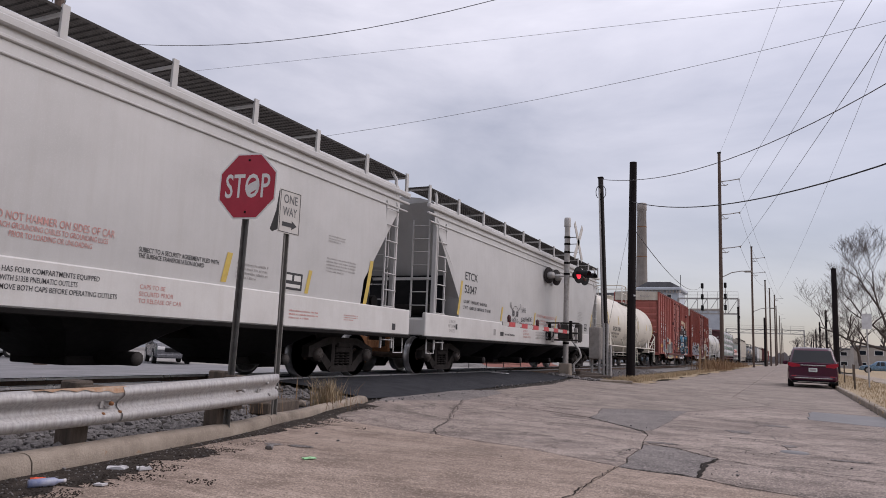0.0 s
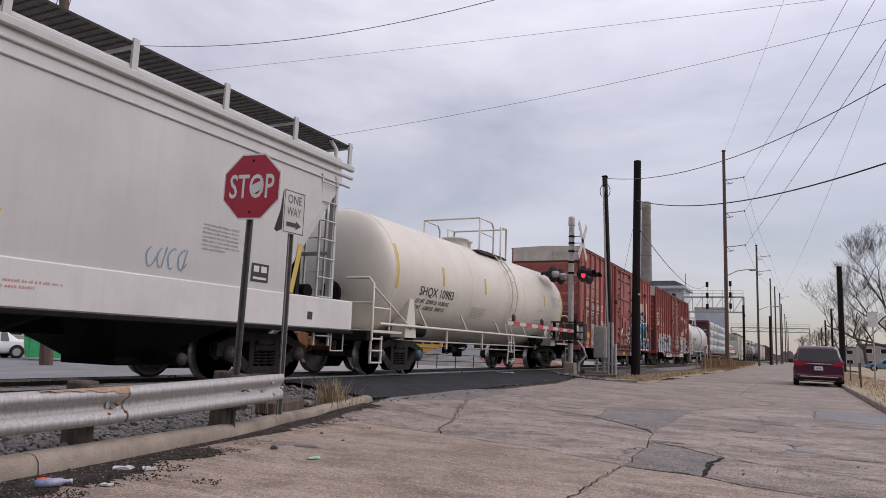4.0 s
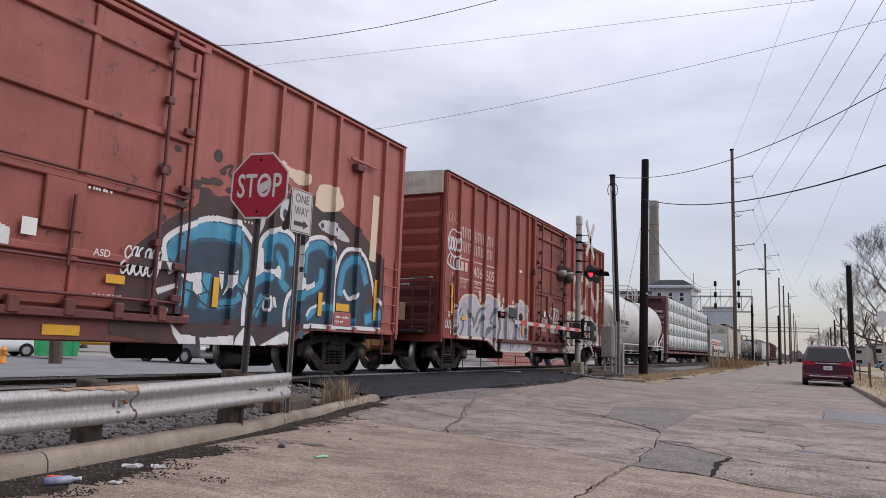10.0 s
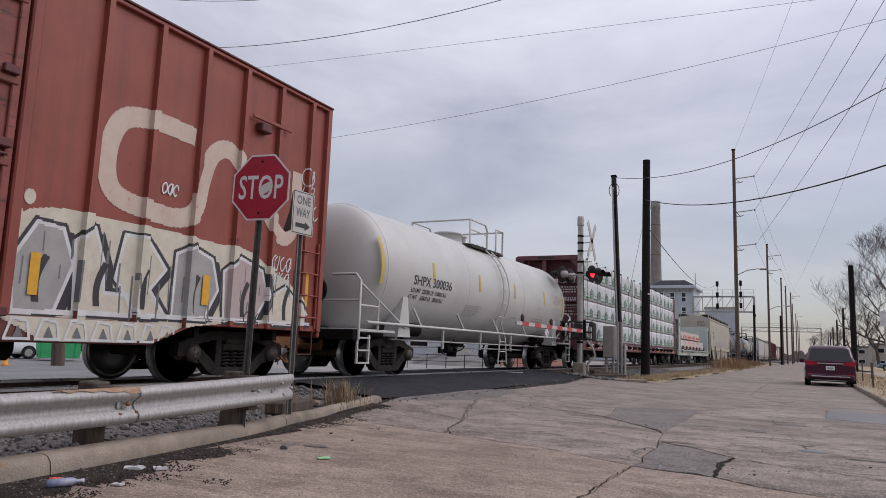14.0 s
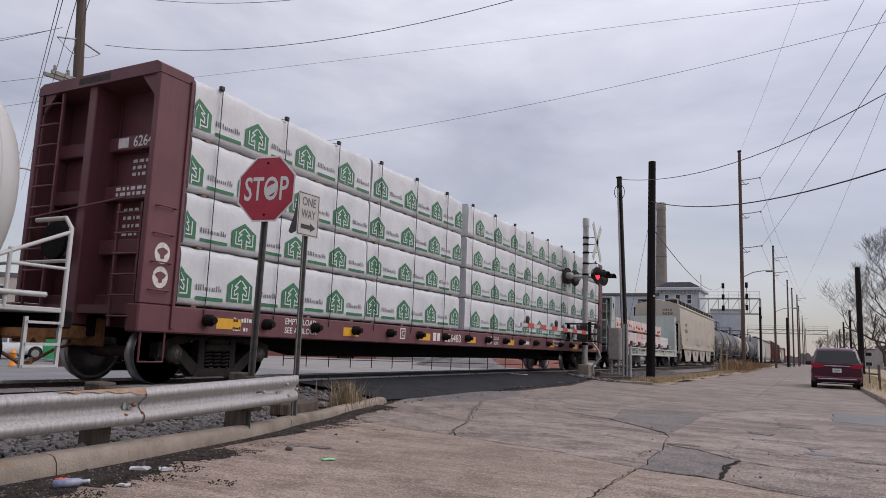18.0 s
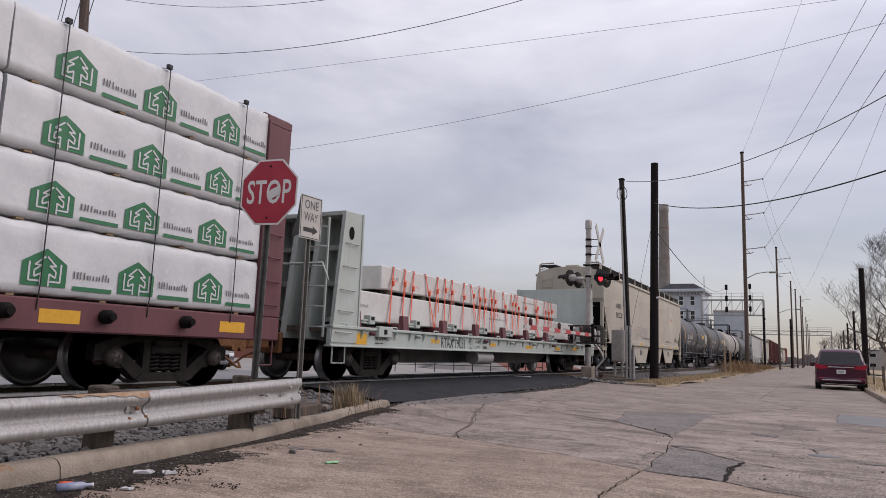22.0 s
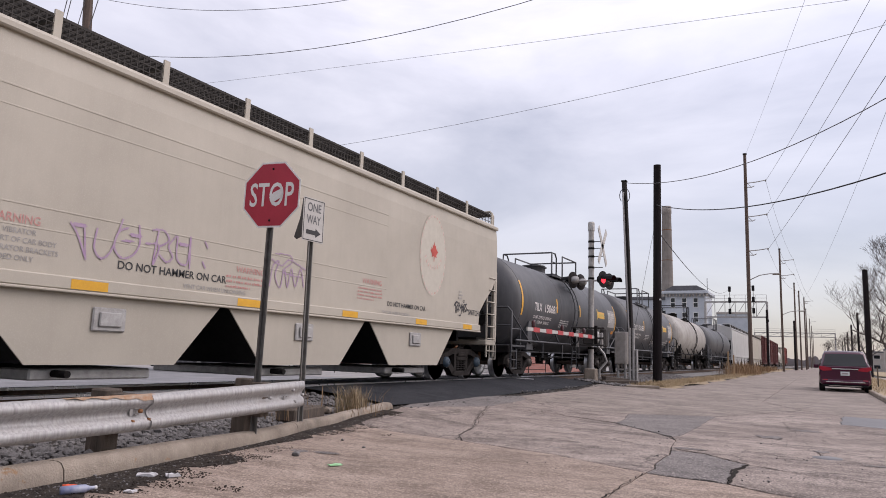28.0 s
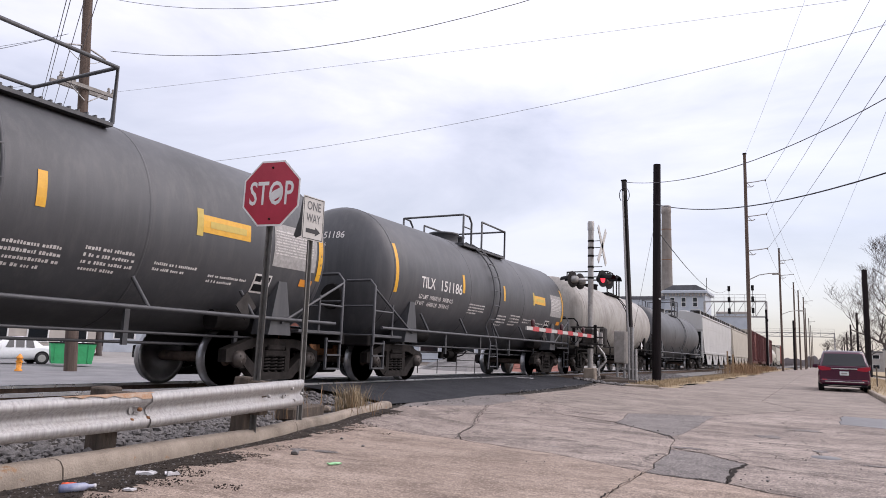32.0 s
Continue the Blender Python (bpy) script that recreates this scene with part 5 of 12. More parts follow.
# ---- signal bridge over the track ----
def gantry(y, x0, x1, z0, z1, heads):
    ob = thing("signal_bridge", "galvanised signal bridge with railings over the track", "signal bridge", at=pose(0, y, 0))
    for z in (z0, z1):
        for dy in (-.6, .6):
            part("chord", Shape().box(x0, x1, dy - .09, dy + .09, z - .09, z + .09), M["galv_dull"], ob)
    n = 6
    for i in range(n + 1):
        x = mix(x0, x1, i / n)
        part("upright", Shape().box(x - .05, x + .05, -.65, -.55, z0, z1), M["galv_dull"], ob)
        if i < n:
            part("diagonal", Shape().tube([(x, -.6, z0), (mix(x0, x1, (i + 1) / n), -.6, z1)], .05, 6), M["galv_dull"], ob)
        part("rail_post", Shape().tube([(x, -.9, z1), (x, -.9, z1 + 1.1)], .03, 6), M["galv_dull"], ob)
    for z in (z1 + .55, z1 + 1.1):
        part("railing", Shape().tube([(x0, -.9, z), (x1, -.9, z)], .03, 6), M["galv_dull"], ob)
    for x in (x0, x1):
        part("leg", Shape().box(x - .15, x + .15, -.6, .6, -.5, z1, .03), M["galv_dull"], ob)
    for x, zt in heads:
        m = part("signal_mast", Shape().tube([(x, -1.0, z0 - .2), (x, -1.0, zt)], .06, 8), M["galv_dull"], ob)
        for z in (zt - .4, zt - 2.3, zt - 4.2):
            part("signal_head", Shape().box(x - .22, x + .22, -1.35, -1.0, z - .45, z + .45, .05), M["black"], m)
    return ob


gantry(130, -17.0, -7.2, 8.7, 11.3, ((-12.9, 13.8), (-9.2, 13.9)))
gantry(225, -16, 4.5, 8.8, 9.9, ())

# ---- old works building with its chimney ----
def works():
    ob = thing("works_building", "pale blue-grey old works building with a bracketed cornice", "building", at=pose(-22.2, 142, .2))
    part("wall", Shape().box(-3.7, 3.7, 0, 9, 0, 14.0), M["pale_wall"], ob)
    part("cornice", Shape().box(-4.3, 4.3, -.6, 9.6, 13.6, 14.2, .1), M["pale_wall"], ob)
    part("roof", Shape().prism([(-4.1, 14.2), (4.1, 14.2), (2.2, 15.2), (-2.2, 15.2)], "y", -.4, 9.4), M["roof"], ob)
    for i in range(14):
        x = -4.0 + i * .615
        part("bracket", Shape().box(x - .1, x + .1, -.5, 0, 13.1, 13.6), M["tan_wall"], ob)
    for z in (8.2, 11.0, 5.2):
        for x in (-2.3, -.2, 1.9):
            w = part("window", Shape().box(x - .45, x + .45, -.06, .02, z, z + 1.9), M["sign_white"], ob)
            for dz in (.12, 1.02):
                part("pane", Shape().box(x - .36, x + .36, -.075, -.062, z + dz, z + dz + .76), M["glass"], w)
    return ob


works()
wg = thing("works_wing", "grey flat-roofed wing of the works building", "building", at=pose(-14.8, 146, -.4))
part("wall", Shape().box(-2.2, 3.4, 0, 8, 0, 10.6), M["pale_wall"], wg)
part("parapet", Shape().box(-2.3, 3.5, -.1, 8.1, 10.6, 11.0, .04), M["tan_wall"], wg)
wl = thing("works_wing", "long low wing of the works building with a grey roof", "building", at=pose(-30, 144, -.4))
part("wall", Shape().box(-9, 5.4, 0, 9, 0, 13.3), M["pale_wall"], wl)
part("parapet", Shape().box(-9.1, 5.4, -.2, 9.1, 13.3, 13.9, .05), M["roof"], wl)
for i in range(6):
    w = part("window", Shape().box(-8 + i * 2.2, -6.9 + i * 2.2, -.05, .02, 9.2, 11.2), M["sign_white"], wl)
    part("pane", Shape().box(-7.9 + i * 2.2, -7.0 + i * 2.2, -.07, -.052, 9.3, 11.1), M["glass"], w)
ch = thing("chimney", "tall stained brick works chimney", "chimney", at=pose(-29.6, 165, -.5))
part("stack", Shape().lathe([(0, 1.55), (34.8, 1.02), (35.0, 1.12), (36.6, 1.08), (36.7, .8)], "z", (0, 0, 0), 24), M["chimney"], ch)
for z in (10, 17, 24, 31):
    part("iron_band", Shape().lathe([(z, 1.58 - z * .0145), (z + .15, 1.58 - z * .0145)], "z", (0, 0, 0), 24), M["rust"], ch)
an = thing("radio_mast", "thin radio mast on the works roof", "mast", at=pose(-18.4, 144, 13.6))
part("rod", Shape().tube([(0, 0, 0), (0, 0, 3.4)], .06, 6), M["under"], an)

# ---- vehicles ----
def vehicle(name, label, at, paint, l, w, h, style="van"):
    """Front towards +y; the origin under the rear bumper's middle."""
    ob = thing(name, label, "car", at=at)
    hw = w / 2
    zb = h * .57 if style != "truck" else h * .60
    if style == "van":
        st = [(0, .93, .30, .95, .60), (.03, .96, .26, .965, .64), (.16, .985, .24, .97, .79), (.28, 1, .24, .97, .93), (.40, 1, .24, .97, .975), (.75, 1, .24, .97, 1.0), (l * .55, 1, .24, .97, 1.0), (l * .68, 1, .24, .97, .93), (l * .80, .99, .24, .97, .66), (l * .93, .95, .26, .93, .58), (l, .84, .34, .80, .44)]
    elif style == "suv":
        st = [(0, .9, .36, .96, .97), (.08, .97, .32, .98, 1.0), (.4, 1, .30, .98, 1.0), (l * .55, 1, .30, .98, 1.0), (l * .62, 1, .30, .98, .95), (l * .72, 1, .30, .98, .66), (l * .93, .98, .32, .97, .62), (l * .985, .95, .36, .95, .58), (l, .90, .42, .9, .45)]
    else:
        st = [(0, .9, .34, .9, .62), (.1, .97, .30, .95, .66), (l * .18, 1, .26, .98, .68), (l * .30, 1, .26, .98, .96), (l * .38, 1, .26, .98, 1.0), (l * .58, 1, .26, .98, .98), (l * .72, 1, .26, .98, .68), (l * .94, .96, .28, .95, .58), (l, .86, .36, .85, .45)]
    rows = []
    for y, kw, z0, kb, kt in st:
        zt = h * kt
        b = min(zb, zt - .04)
        top = .76 if zt > zb + .2 else .93
        half = [(0, z0), (hw * kw * .86, z0), (hw * kw, z0 + .12), (hw * kw, b * .75), (hw * kw * .975, b), (hw * kw * (top + .06), mix(b, zt, .80)), (hw * kw * top, zt - .015), (hw * kw * top * .8, zt + .005), (0, zt + .02)]
        rows.append([(x, y, z) for x, z in half] + [(-x, y, z) for x, z in half[::-1][1:-1]])
    body = Shape().grid(rows, True, True)
    body.add(rows[0], [tuple(range(len(rows[0])))])
    body.add(rows[-1], [tuple(range(len(rows[-1])))[::-1]])
    part("body", body, M[paint], ob)
    y0, y1 = (.40, l * .63) if style != "car" else (l * .27, l * .62)
    for k in (1, -1):
        n = 3
        for i in range(n):
            a, b = mix(y0, y1, i / n) + .05, mix(y0, y1, (i + 1) / n) - .05
            x0, x1 = k * (hw * .985), k * (hw * .855)
            s = Shape().add([(x0, a, zb + .06), (x0, b, zb + .06), (x1, b - (.25 if i == n - 1 else 0), h * .93), (x1, a + (.12 if i == 0 else 0), h * .93)], [(0, 1, 2, 3)])
            part("side_window", s, M["glass"], ob)
        part("mirror", Shape().box(*sorted((k * hw, k * (hw + .20))), l * .66, l * .66 + .12, zb - .02, zb + .16, .03), M[paint], ob)
    wr = .34 if style != "suv" else .39
    for y in (l * .19, l * .80):
        for k in (1, -1):
            wh = part("wheel", Shape().lathe([(-.11, wr * .62), (-.11, wr * .95), (-.07, wr), (.07, wr), (.11, wr * .95), (.11, wr * .62)], "x", (k * (hw - .10), y, wr), 22), M["rubber"], ob)
            part("rim", Shape().lathe([(k * .05, 0), (k * .08, wr * .2), (k * .06, wr * .55), (k * .115, wr * .64)], "x", (k * (hw - .10), y, wr), 16), M["galv_dull"], wh)
            part("wheel_arch", Shape().lathe([(k * .005, wr * 1.02), (k * .012, wr * 1.16)], "x", (k * hw * .995, y, wr + .02), 22), M["black"], ob)
    # rear
    zr = h * .58
    rg = Shape().add([(-hw * .80, .005, zr + .03), (hw * .80, .005, zr + .03), (hw * .66, .075, h * .93), (-hw * .66, .075, h * .93)], [(0, 1, 2, 3)])
    if style == "van":
        rg = Shape().add([(-hw * .84, .03, h * .635), (hw * .84, .03, h * .635), (hw * .72, .275, h * .925), (-hw * .72, .275, h * .925)], [(0, 1, 2, 3)])
    if style == "car":
        rg = Shape().add([(-hw * .75, l * .17, zr + .12), (hw * .75, l * .17, zr + .12), (hw * .62, l * .29, h * .93), (-hw * .62, l * .29, h * .93)], [(0, 1, 2, 3)])
    rg.v = [(x, y - .025, z) for x, y, z in rg.v]
    part("rear_window", rg, M["glass"], ob)
    for k in (1, -1):
        if style == "van":
            part("tail_lamp", Shape().prism([(k * hw * .50, zr - .10), (k * hw * .52, zr - .005), (k * hw * .80, zr + .05), (k * hw * .985, zr + .07), (k * hw * 1.0, zr - .05), (k * hw * .84, zr - .13)][::k], "y", -.012, .16), M["tail"], ob)
        else:
            part("tail_lamp", Shape().box(*sorted((k * hw * .48, k * hw * .95)), -.03, .10, zr - .20, zr - .02, .03), M["tail"], ob)
        part("head_lamp", Shape().box(*sorted((k * hw * .48, k * hw * .90)), l - .10, l + .012, h * .40, h * .50, .03), M["sign_white"], ob)
        part("reflector", Shape().box(*sorted((k * hw * .66, k * hw * .86)), -.035, .02, .44, .50, .01), M["tail"], ob)
    part("number_plate", Shape().box(-.16, .16, -.035, .0, zr - .30, zr - .14, .005), M["plate"], ob)
    part("plate_bar", Shape().box(-.11, .11, -.038, -.034, zr - .25, zr - .19), M["ink_grey"], ob)
    part("rear_bumper", Shape().box(-hw * .93, hw * .93, -.05, .08, .30, .50, .05), M[paint], ob)
    part("bumper_trim", Shape().box(-hw * .74, hw * .74, -.060, -.045, .385, .42, .005), M["chrome"], ob)
    part("tail_trim", Shape().box(-hw * .5, hw * .5, -.03, -.005, zr - .06, zr - .02, .005), M["chrome"], ob)
    part("lower_valance", Shape().box(-hw * .85, hw * .85, -.03, .05, .20, .31, .03), M["black"], ob)
    part("chrome_strip", Shape().box(-hw * .62, hw * .62, -.037, -.028, .235, .26, .004), M["chrome"], ob)
    part("front_bumper", Shape().box(-hw * .9, hw * .9, l - .1, l + .06, .32, .56, .06), M["black" if style == "van" else paint], ob)
    part("grille", Shape().box(-hw * .5, hw * .5, l - .02, l + .02, h * .34, h * .46, .02), M["black"], ob)
    ws = l * .66
    part("windscreen", Shape().add([(-hw * .80, l * .815, h * .68), (hw * .80, l * .815, h * .68), (hw * .66, l * .685, h * .95), (-hw * .66, l * .685, h * .95)] if style == "van" else [(-hw * .82, l * .725, h * .69), (hw * .82, l * .725, h * .69), (hw * .68, l * .63, h * .955), (-hw * .68, l * .63, h * .955)], [(0, 1, 2, 3)]), M["glass"], ob)
    if style == "suv":
        for k in (1, -1):
            part("roof_rail", Shape().tube([(k * hw * .66, .5, h + .04), (k * hw * .66, l * .5, h + .04)], .02, 6), M["under"], ob)
    return ob


vehicle("minivan", "maroon minivan parked by the curb, seen from behind", pose(.95, 33.3, 0, 0, 0, 0), "car_red", 5.1, 1.87, 1.66, "van")
SUV = vehicle("suv", "silver sport utility vehicle waiting at the crossing beyond the track", pose(-35.1, 32.4, -.46, 0, 0, -125), "car_silver", 5.0, 2.0, 1.92, "suv")


def school_bus():
    """Front towards +y; the origin under its middle."""
    ob = thing("school_bus", "yellow school bus driving past beyond the track", "bus", at=pose(-33.5, 57.7, -.46, 0, 0, 139.3))
    part("body", Shape().box(-1.2, 1.2, -4.6, 3.3, .55, 2.95, .18), M["bus_yellow"], ob)
    part("hood", Shape().box(-1.1, 1.1, 3.25, 4.6, .55, 1.65, .15), M["bus_yellow"], ob)
    for k in (1, -1):
        for i in range(8):
            part("window", Shape().box(*sorted((k * 1.195, k * 1.21)), -4.2 + i * .9, -3.5 + i * .9, 1.75, 2.45, .0), M["glass"], ob)
        for z in (.95, 1.35):
            part("black_stripe", Shape().box(*sorted((k * 1.195, k * 1.215)), -4.5, 3.2, z, z + .06), M["black"], ob)
        for y in (-2.8, 3.5):
            w = part("wheel", Shape().lathe([(-.14, .28), (-.14, .46), (-.10, .50), (.10, .50), (.14, .46), (.14, .28)], "x", (k * 1.05, y, .5), 20), M["rubber"], ob)
            part("rim", Shape().lathe([(k * .10, 0), (k * .12, .20), (k * .145, .29)], "x", (k * 1.05, y, .5), 14), M["galv_dull"], w)
    part("windscreen", Shape().box(-1.0, 1.0, 3.29, 3.32, 1.75, 2.6), M["glass"], ob)
    part("bumper", Shape().box(-1.15, 1.15, 4.55, 4.75, .5, .78, .04), M["black"], ob)
    return ob


BUS = school_bus()
vehicle("pickup", "white pickup parked in the car park", pose(-40.4, 26.9, -.46, 0, 0, 165), "car_white", 4.6, 1.9, 1.55, "car")
vehicle("parked_car", "pale blue car parked beside a house", pose(12.6, 103, .05, 0, 0, 85), "car_blue", 4.5, 1.8, 1.45, "car")
for i, (x, y, c) in enumerate(((-46, 14, "car_white"), (-55, 33, "car_silver"), (-58, 42, "car_white"), (-50, 10, "car_red"), (-60, 62, "car_white"), (-48, 68, "car_silver"))):
    vehicle("parked_car", "%s car parked in the distant car park" % ("white", "silver", "white", "dark red", "white", "silver")[i], pose(x, y, -.46, 0, 0, 20 + 40 * i), c, 4.5, 1.8, 1.45, "car")

# ---- things beyond the track ----
dm = thing("dumpster", "bright green steel dumpster in the car park", "dumpster", at=pose(-37.2, 25.9, -.46, 0, 0, 60))
part("bin", Shape().prism([(-1.0, .15), (1.0, .15), (1.15, 1.25), (-1.15, 1.25)], "y", -.7, .7), M["dumpster"], dm)
for i in range(4):
    part("rib", Shape().box(-.9 + i * .55, -.82 + i * .55, -.74, -.7, .2, 1.2), M["dumpster"], dm)
part("lid", Shape().box(-1.15, 1.15, -.75, .75, 1.25, 1.32, .02), M["black"], dm)
hy = thing("fire_hydrant", "yellow fire hydrant at the far street edge", "hydrant", at=pose(-31.9, 19.7, -.46))
part("barrel", Shape().lathe([(0, .16), (.08, .16), (.08, .11), (.55, .11), (.58, .15), (.62, .13), (.74, .05), (.78, 0)], "z", (0, 0, 0), 14), M["orange"], hy)
part("nozzle", Shape().tube([(-.2, 0, .42), (.2, 0, .42)], .05, 8), M["orange"], hy)
gt = thing("far_crossing_gate", "lowered red and white crossing gate beyond the track", "crossing gate", at=pose(-12.6, 3.0, ground_z(-12.6, 3)))
part("mast", Shape().tube([(0, 0, -.2), (0, 0, 4.6)], .07, 10), M["mast"], gt)
part("machine", Shape().box(-.2, .2, -.3, .3, .9, 1.5, .03), M["mast"], gt)
zg = 1.29 - ground_z(-12.6, 3)
part("arm_beam", Shape().box(.05, .08, .2, 7.1, zg - .07, zg + .07), M["sign_white"], gt)
for i in range(7):
    part("arm_stripe", Shape().box(.045, .085, .4 + i * .96, .86 + i * .96, zg - .072, zg + .072), M["stripe_red"], gt)


def heap(name, label, x, y, rx, ry, h, paint, seed):
    rnd = random.Random(seed)
    rows = []
    for i in range(9):
        k = i / 8
        rows.append([(rx * (1 - k) * math.cos(a) * (1 + .12 * rnd.uniform(-1, 1)), ry * (1 - k) * math.sin(a) * (1 + .12 * rnd.uniform(-1, 1)), h * k ** .8 * (1 + .08 * rnd.uniform(-1, 1))) for a in (2 * math.pi * j / 22 for j in range(22))])
    return solid(name, Shape().grid(rows, False, True), M[paint], label, "heap", at=pose(x, y, -.5))


heap("gravel_heap", "heap of grey crushed gravel beyond the track", -27, 56, 4.2, 3.5, 1.7, "ballast", 1)
heap("earth_heap", "long heap of red-brown earth beyond the track", -24.5, 66, 5.0, 6.5, 1.5, "red_wall", 2)


def block(name, label, x, y, w, d, h, paint, turn=0, floors=2, bays=5, roof="roof"):
    ob = thing(name, label, "building", at=pose(x, y, -.46, 0, 0, turn))
    part("wall", Shape().box(-w / 2, w / 2, -d / 2, d / 2, 0, h), M[paint], ob)
    part("parapet", Shape().box(-w / 2 - .1, w / 2 + .1, -d / 2 - .1, d / 2 + .1, h, h + .4, .04), M[roof], ob)
    for f in range(floors):
        for i in range(bays):
            c = -w / 2 + w * (i + .5) / bays
            z = h * (f + .35) / floors
            wn = part("window", Shape().box(c - w / bays * .28, c + w / bays * .28, -d / 2 - .05, -d / 2 + .02, z, z + h / floors * .42), M["sign_white"], ob)
            part("pane", Shape().box(c - w / bays * .24, c + w / bays * .24, -d / 2 - .07, -d / 2 - .052, z + .08, z + h / floors * .42 - .08), M["glass"], wn)
    return ob


block("brick_building", "long low red brick building beyond the car park", -56, 66, 22, 10, 4.2, "red_wall", 42, 1, 7)
block("tan_building", "tan flat-roofed building at the edge of the car park", -72, 36, 26, 10, 6.5, "tan_wall", 62, 2, 8)
block("tan_building", "pale commercial building beyond the car park", -78, 78, 30, 12, 5.0, "pale_wall", 45, 1, 6)
block("brick_building", "brown brick building behind the parked cars", -66, 8, 18, 10, 7.0, "brick", 85, 2, 6)
block("white_shed", "low white shed beyond the track", -46, 96, 26, 10, 4.0, "pale_wall", 20, 1, 5)
block("house", "blue wooden house beyond the lawn", 24, 128, 14, 9, 5.2, "blue_wall", 0, 1, 4)
block("house", "grey two-storey house beyond the street trees", 17.0, 175, 9, 8, 5.0, "tan_wall", 0, 2, 3)
block("warehouse", "pale distant warehouse at the end of the street", 26, 240, 26, 12, 5.5, "tan_wall", 0, 2, 8)
fn = thing("railing_fence", "thin dark railing along the far street", "fence", at=pose(-30, 36, -.46))
for i in range(14):
    part("post", Shape().tube([(i * .9, i * 1.2, 0), (i * .9, i * 1.2, 1.0)], .03, 6), M["under"], fn)
for z in (.5, .95):
    part("rail", Shape().tube([(0, 0, z), (13 * .9, 13 * 1.2, z)], .02, 6), M["under"], fn)

# ---- bare trees ----
def tree(x, y, h, seed, spread=1.0, lean=(0, 0), depth=6, name="bare_tree", base=None, arms=()):
    rnd = random.Random(seed)
    ob = thing(name, "bare winter tree with spreading grey limbs and fine twigs", "tree", "bare street trees", at=pose(x, y, ground_z(x, y) if base is None else base))
    trunk, limb, twig = Shape(), Shape(), Shape()
    def grow(p, d, length, r, k):
        pts = [p]
        q, dd = Vector(p), Vector(d)
        n = 4 if k < 3 else 3
        for i in range(n):
            dd = (dd + Vector((rnd.uniform(-.22, .22), rnd.uniform(-.22, .22), rnd.uniform(-.10, .16)))).normalized()
            q = q + dd * (length / n)
            pts.append(tuple(q))
        tgt = trunk if k == 0 else limb if k < 4 else twig
        tgt.tube(pts, r if k < 4 else max(.012, r * .8), 9 if k == 0 else 6 if k < 3 else 3, r * .55 if k < 4 else .008)
        if k >= depth:
            return
        for j in range(rnd.choice((2, 3, 3)) if k < 4 else rnd.choice((2, 3, 4))):
            t = Vector(pts[rnd.randrange(2, len(pts))]) if k > 0 else Vector(pts[-1 - (j % 2)])
            a = rnd.uniform(0, 6.283)
            up = rnd.uniform(.30, 1.05) / spread
            nd = (dd * .55 + Vector((math.cos(a), math.sin(a), up - .1)) * .85).normalized()
            grow(tuple(t), nd, length * rnd.uniform(.62, .85), r * rnd.uniform(.48, .64), k + 1)
    grow((0, 0, -.2), Vector((lean[0], lean[1], 1)).normalized(), h * .30, h * .034, 0)
    for z, d, length, r in arms:
        grow((0, 0, z), Vector(d).normalized(), length, r, 1)
    part("trunk", trunk, M["bark"], ob)
    tagged(part("limb_structure", limb, M["bark"], ob), "", "", "", "stuff")
    tagged(part("twig_crown", twig, M["twig"], ob), "", "", "", "stuff")
    return ob


tree(10.2, 92, 8.0, 5, .7, (.03, 0), 7, arms=((2.6, (-1, .1, .38), 4.2, .17), (3.4, (-.8, -.2, .95), 3.6, .16), (4.6, (-.3, 0, 1), 4.0, .15)))
tree(5.6, 150, 9.5, 8, 1.0, (.02, 0), 7)
tree(6.2, 185, 11.5, 12, 1.0, (0, 0), 6)
tree(13.5, 165, 13.0, 21, 1.0, (-.1, 0), 7)
tree(15, 120, 14.0, 23, 1.0, (-.1, 0), 6)
tree(11, 215, 12.0, 24, 1.0, (0, 0), 6)
tree(3.8, 235, 11.0, 25, 1.0, (0, 0), 6)
for i, (x, y) in enumerate(((-52, 13), (-62, 46), (-70, 20), (-64, 86), (-40, 120))):
    tree(x, y, 11, 40 + i, 1.1, (0, 0), 5, base=-.46)

# ---- distance ----
rnd = random.Random(2)
fw = Shape()
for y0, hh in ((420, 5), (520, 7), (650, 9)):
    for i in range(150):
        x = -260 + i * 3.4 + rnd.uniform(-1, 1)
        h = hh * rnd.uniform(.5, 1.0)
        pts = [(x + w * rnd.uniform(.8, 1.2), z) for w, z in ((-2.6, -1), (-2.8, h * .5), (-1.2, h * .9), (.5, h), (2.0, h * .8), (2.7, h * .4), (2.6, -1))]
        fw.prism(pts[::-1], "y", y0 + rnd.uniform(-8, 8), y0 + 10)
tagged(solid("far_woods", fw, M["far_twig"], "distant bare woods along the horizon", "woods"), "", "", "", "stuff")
fw = Shape()
for i in range(90):
    x = -150 + rnd.uniform(-40, 10) if i % 2 else 60 + rnd.uniform(-20, 60)
    y = 40 + rnd.uniform(0, 260)
    h = rnd.uniform(4, 9)
    fw.prism([(x - 3, -1), (x - 3.3, h * .5), (x - 1, h), (x + 2, h * .85), (x + 3.2, h * .4), (x + 3, -1)][::-1], "y", y, y + 4)
tagged(solid("far_woods", fw, M["twig"], "distant bare trees at the edges of the place", "woods"), "", "", "", "stuff")

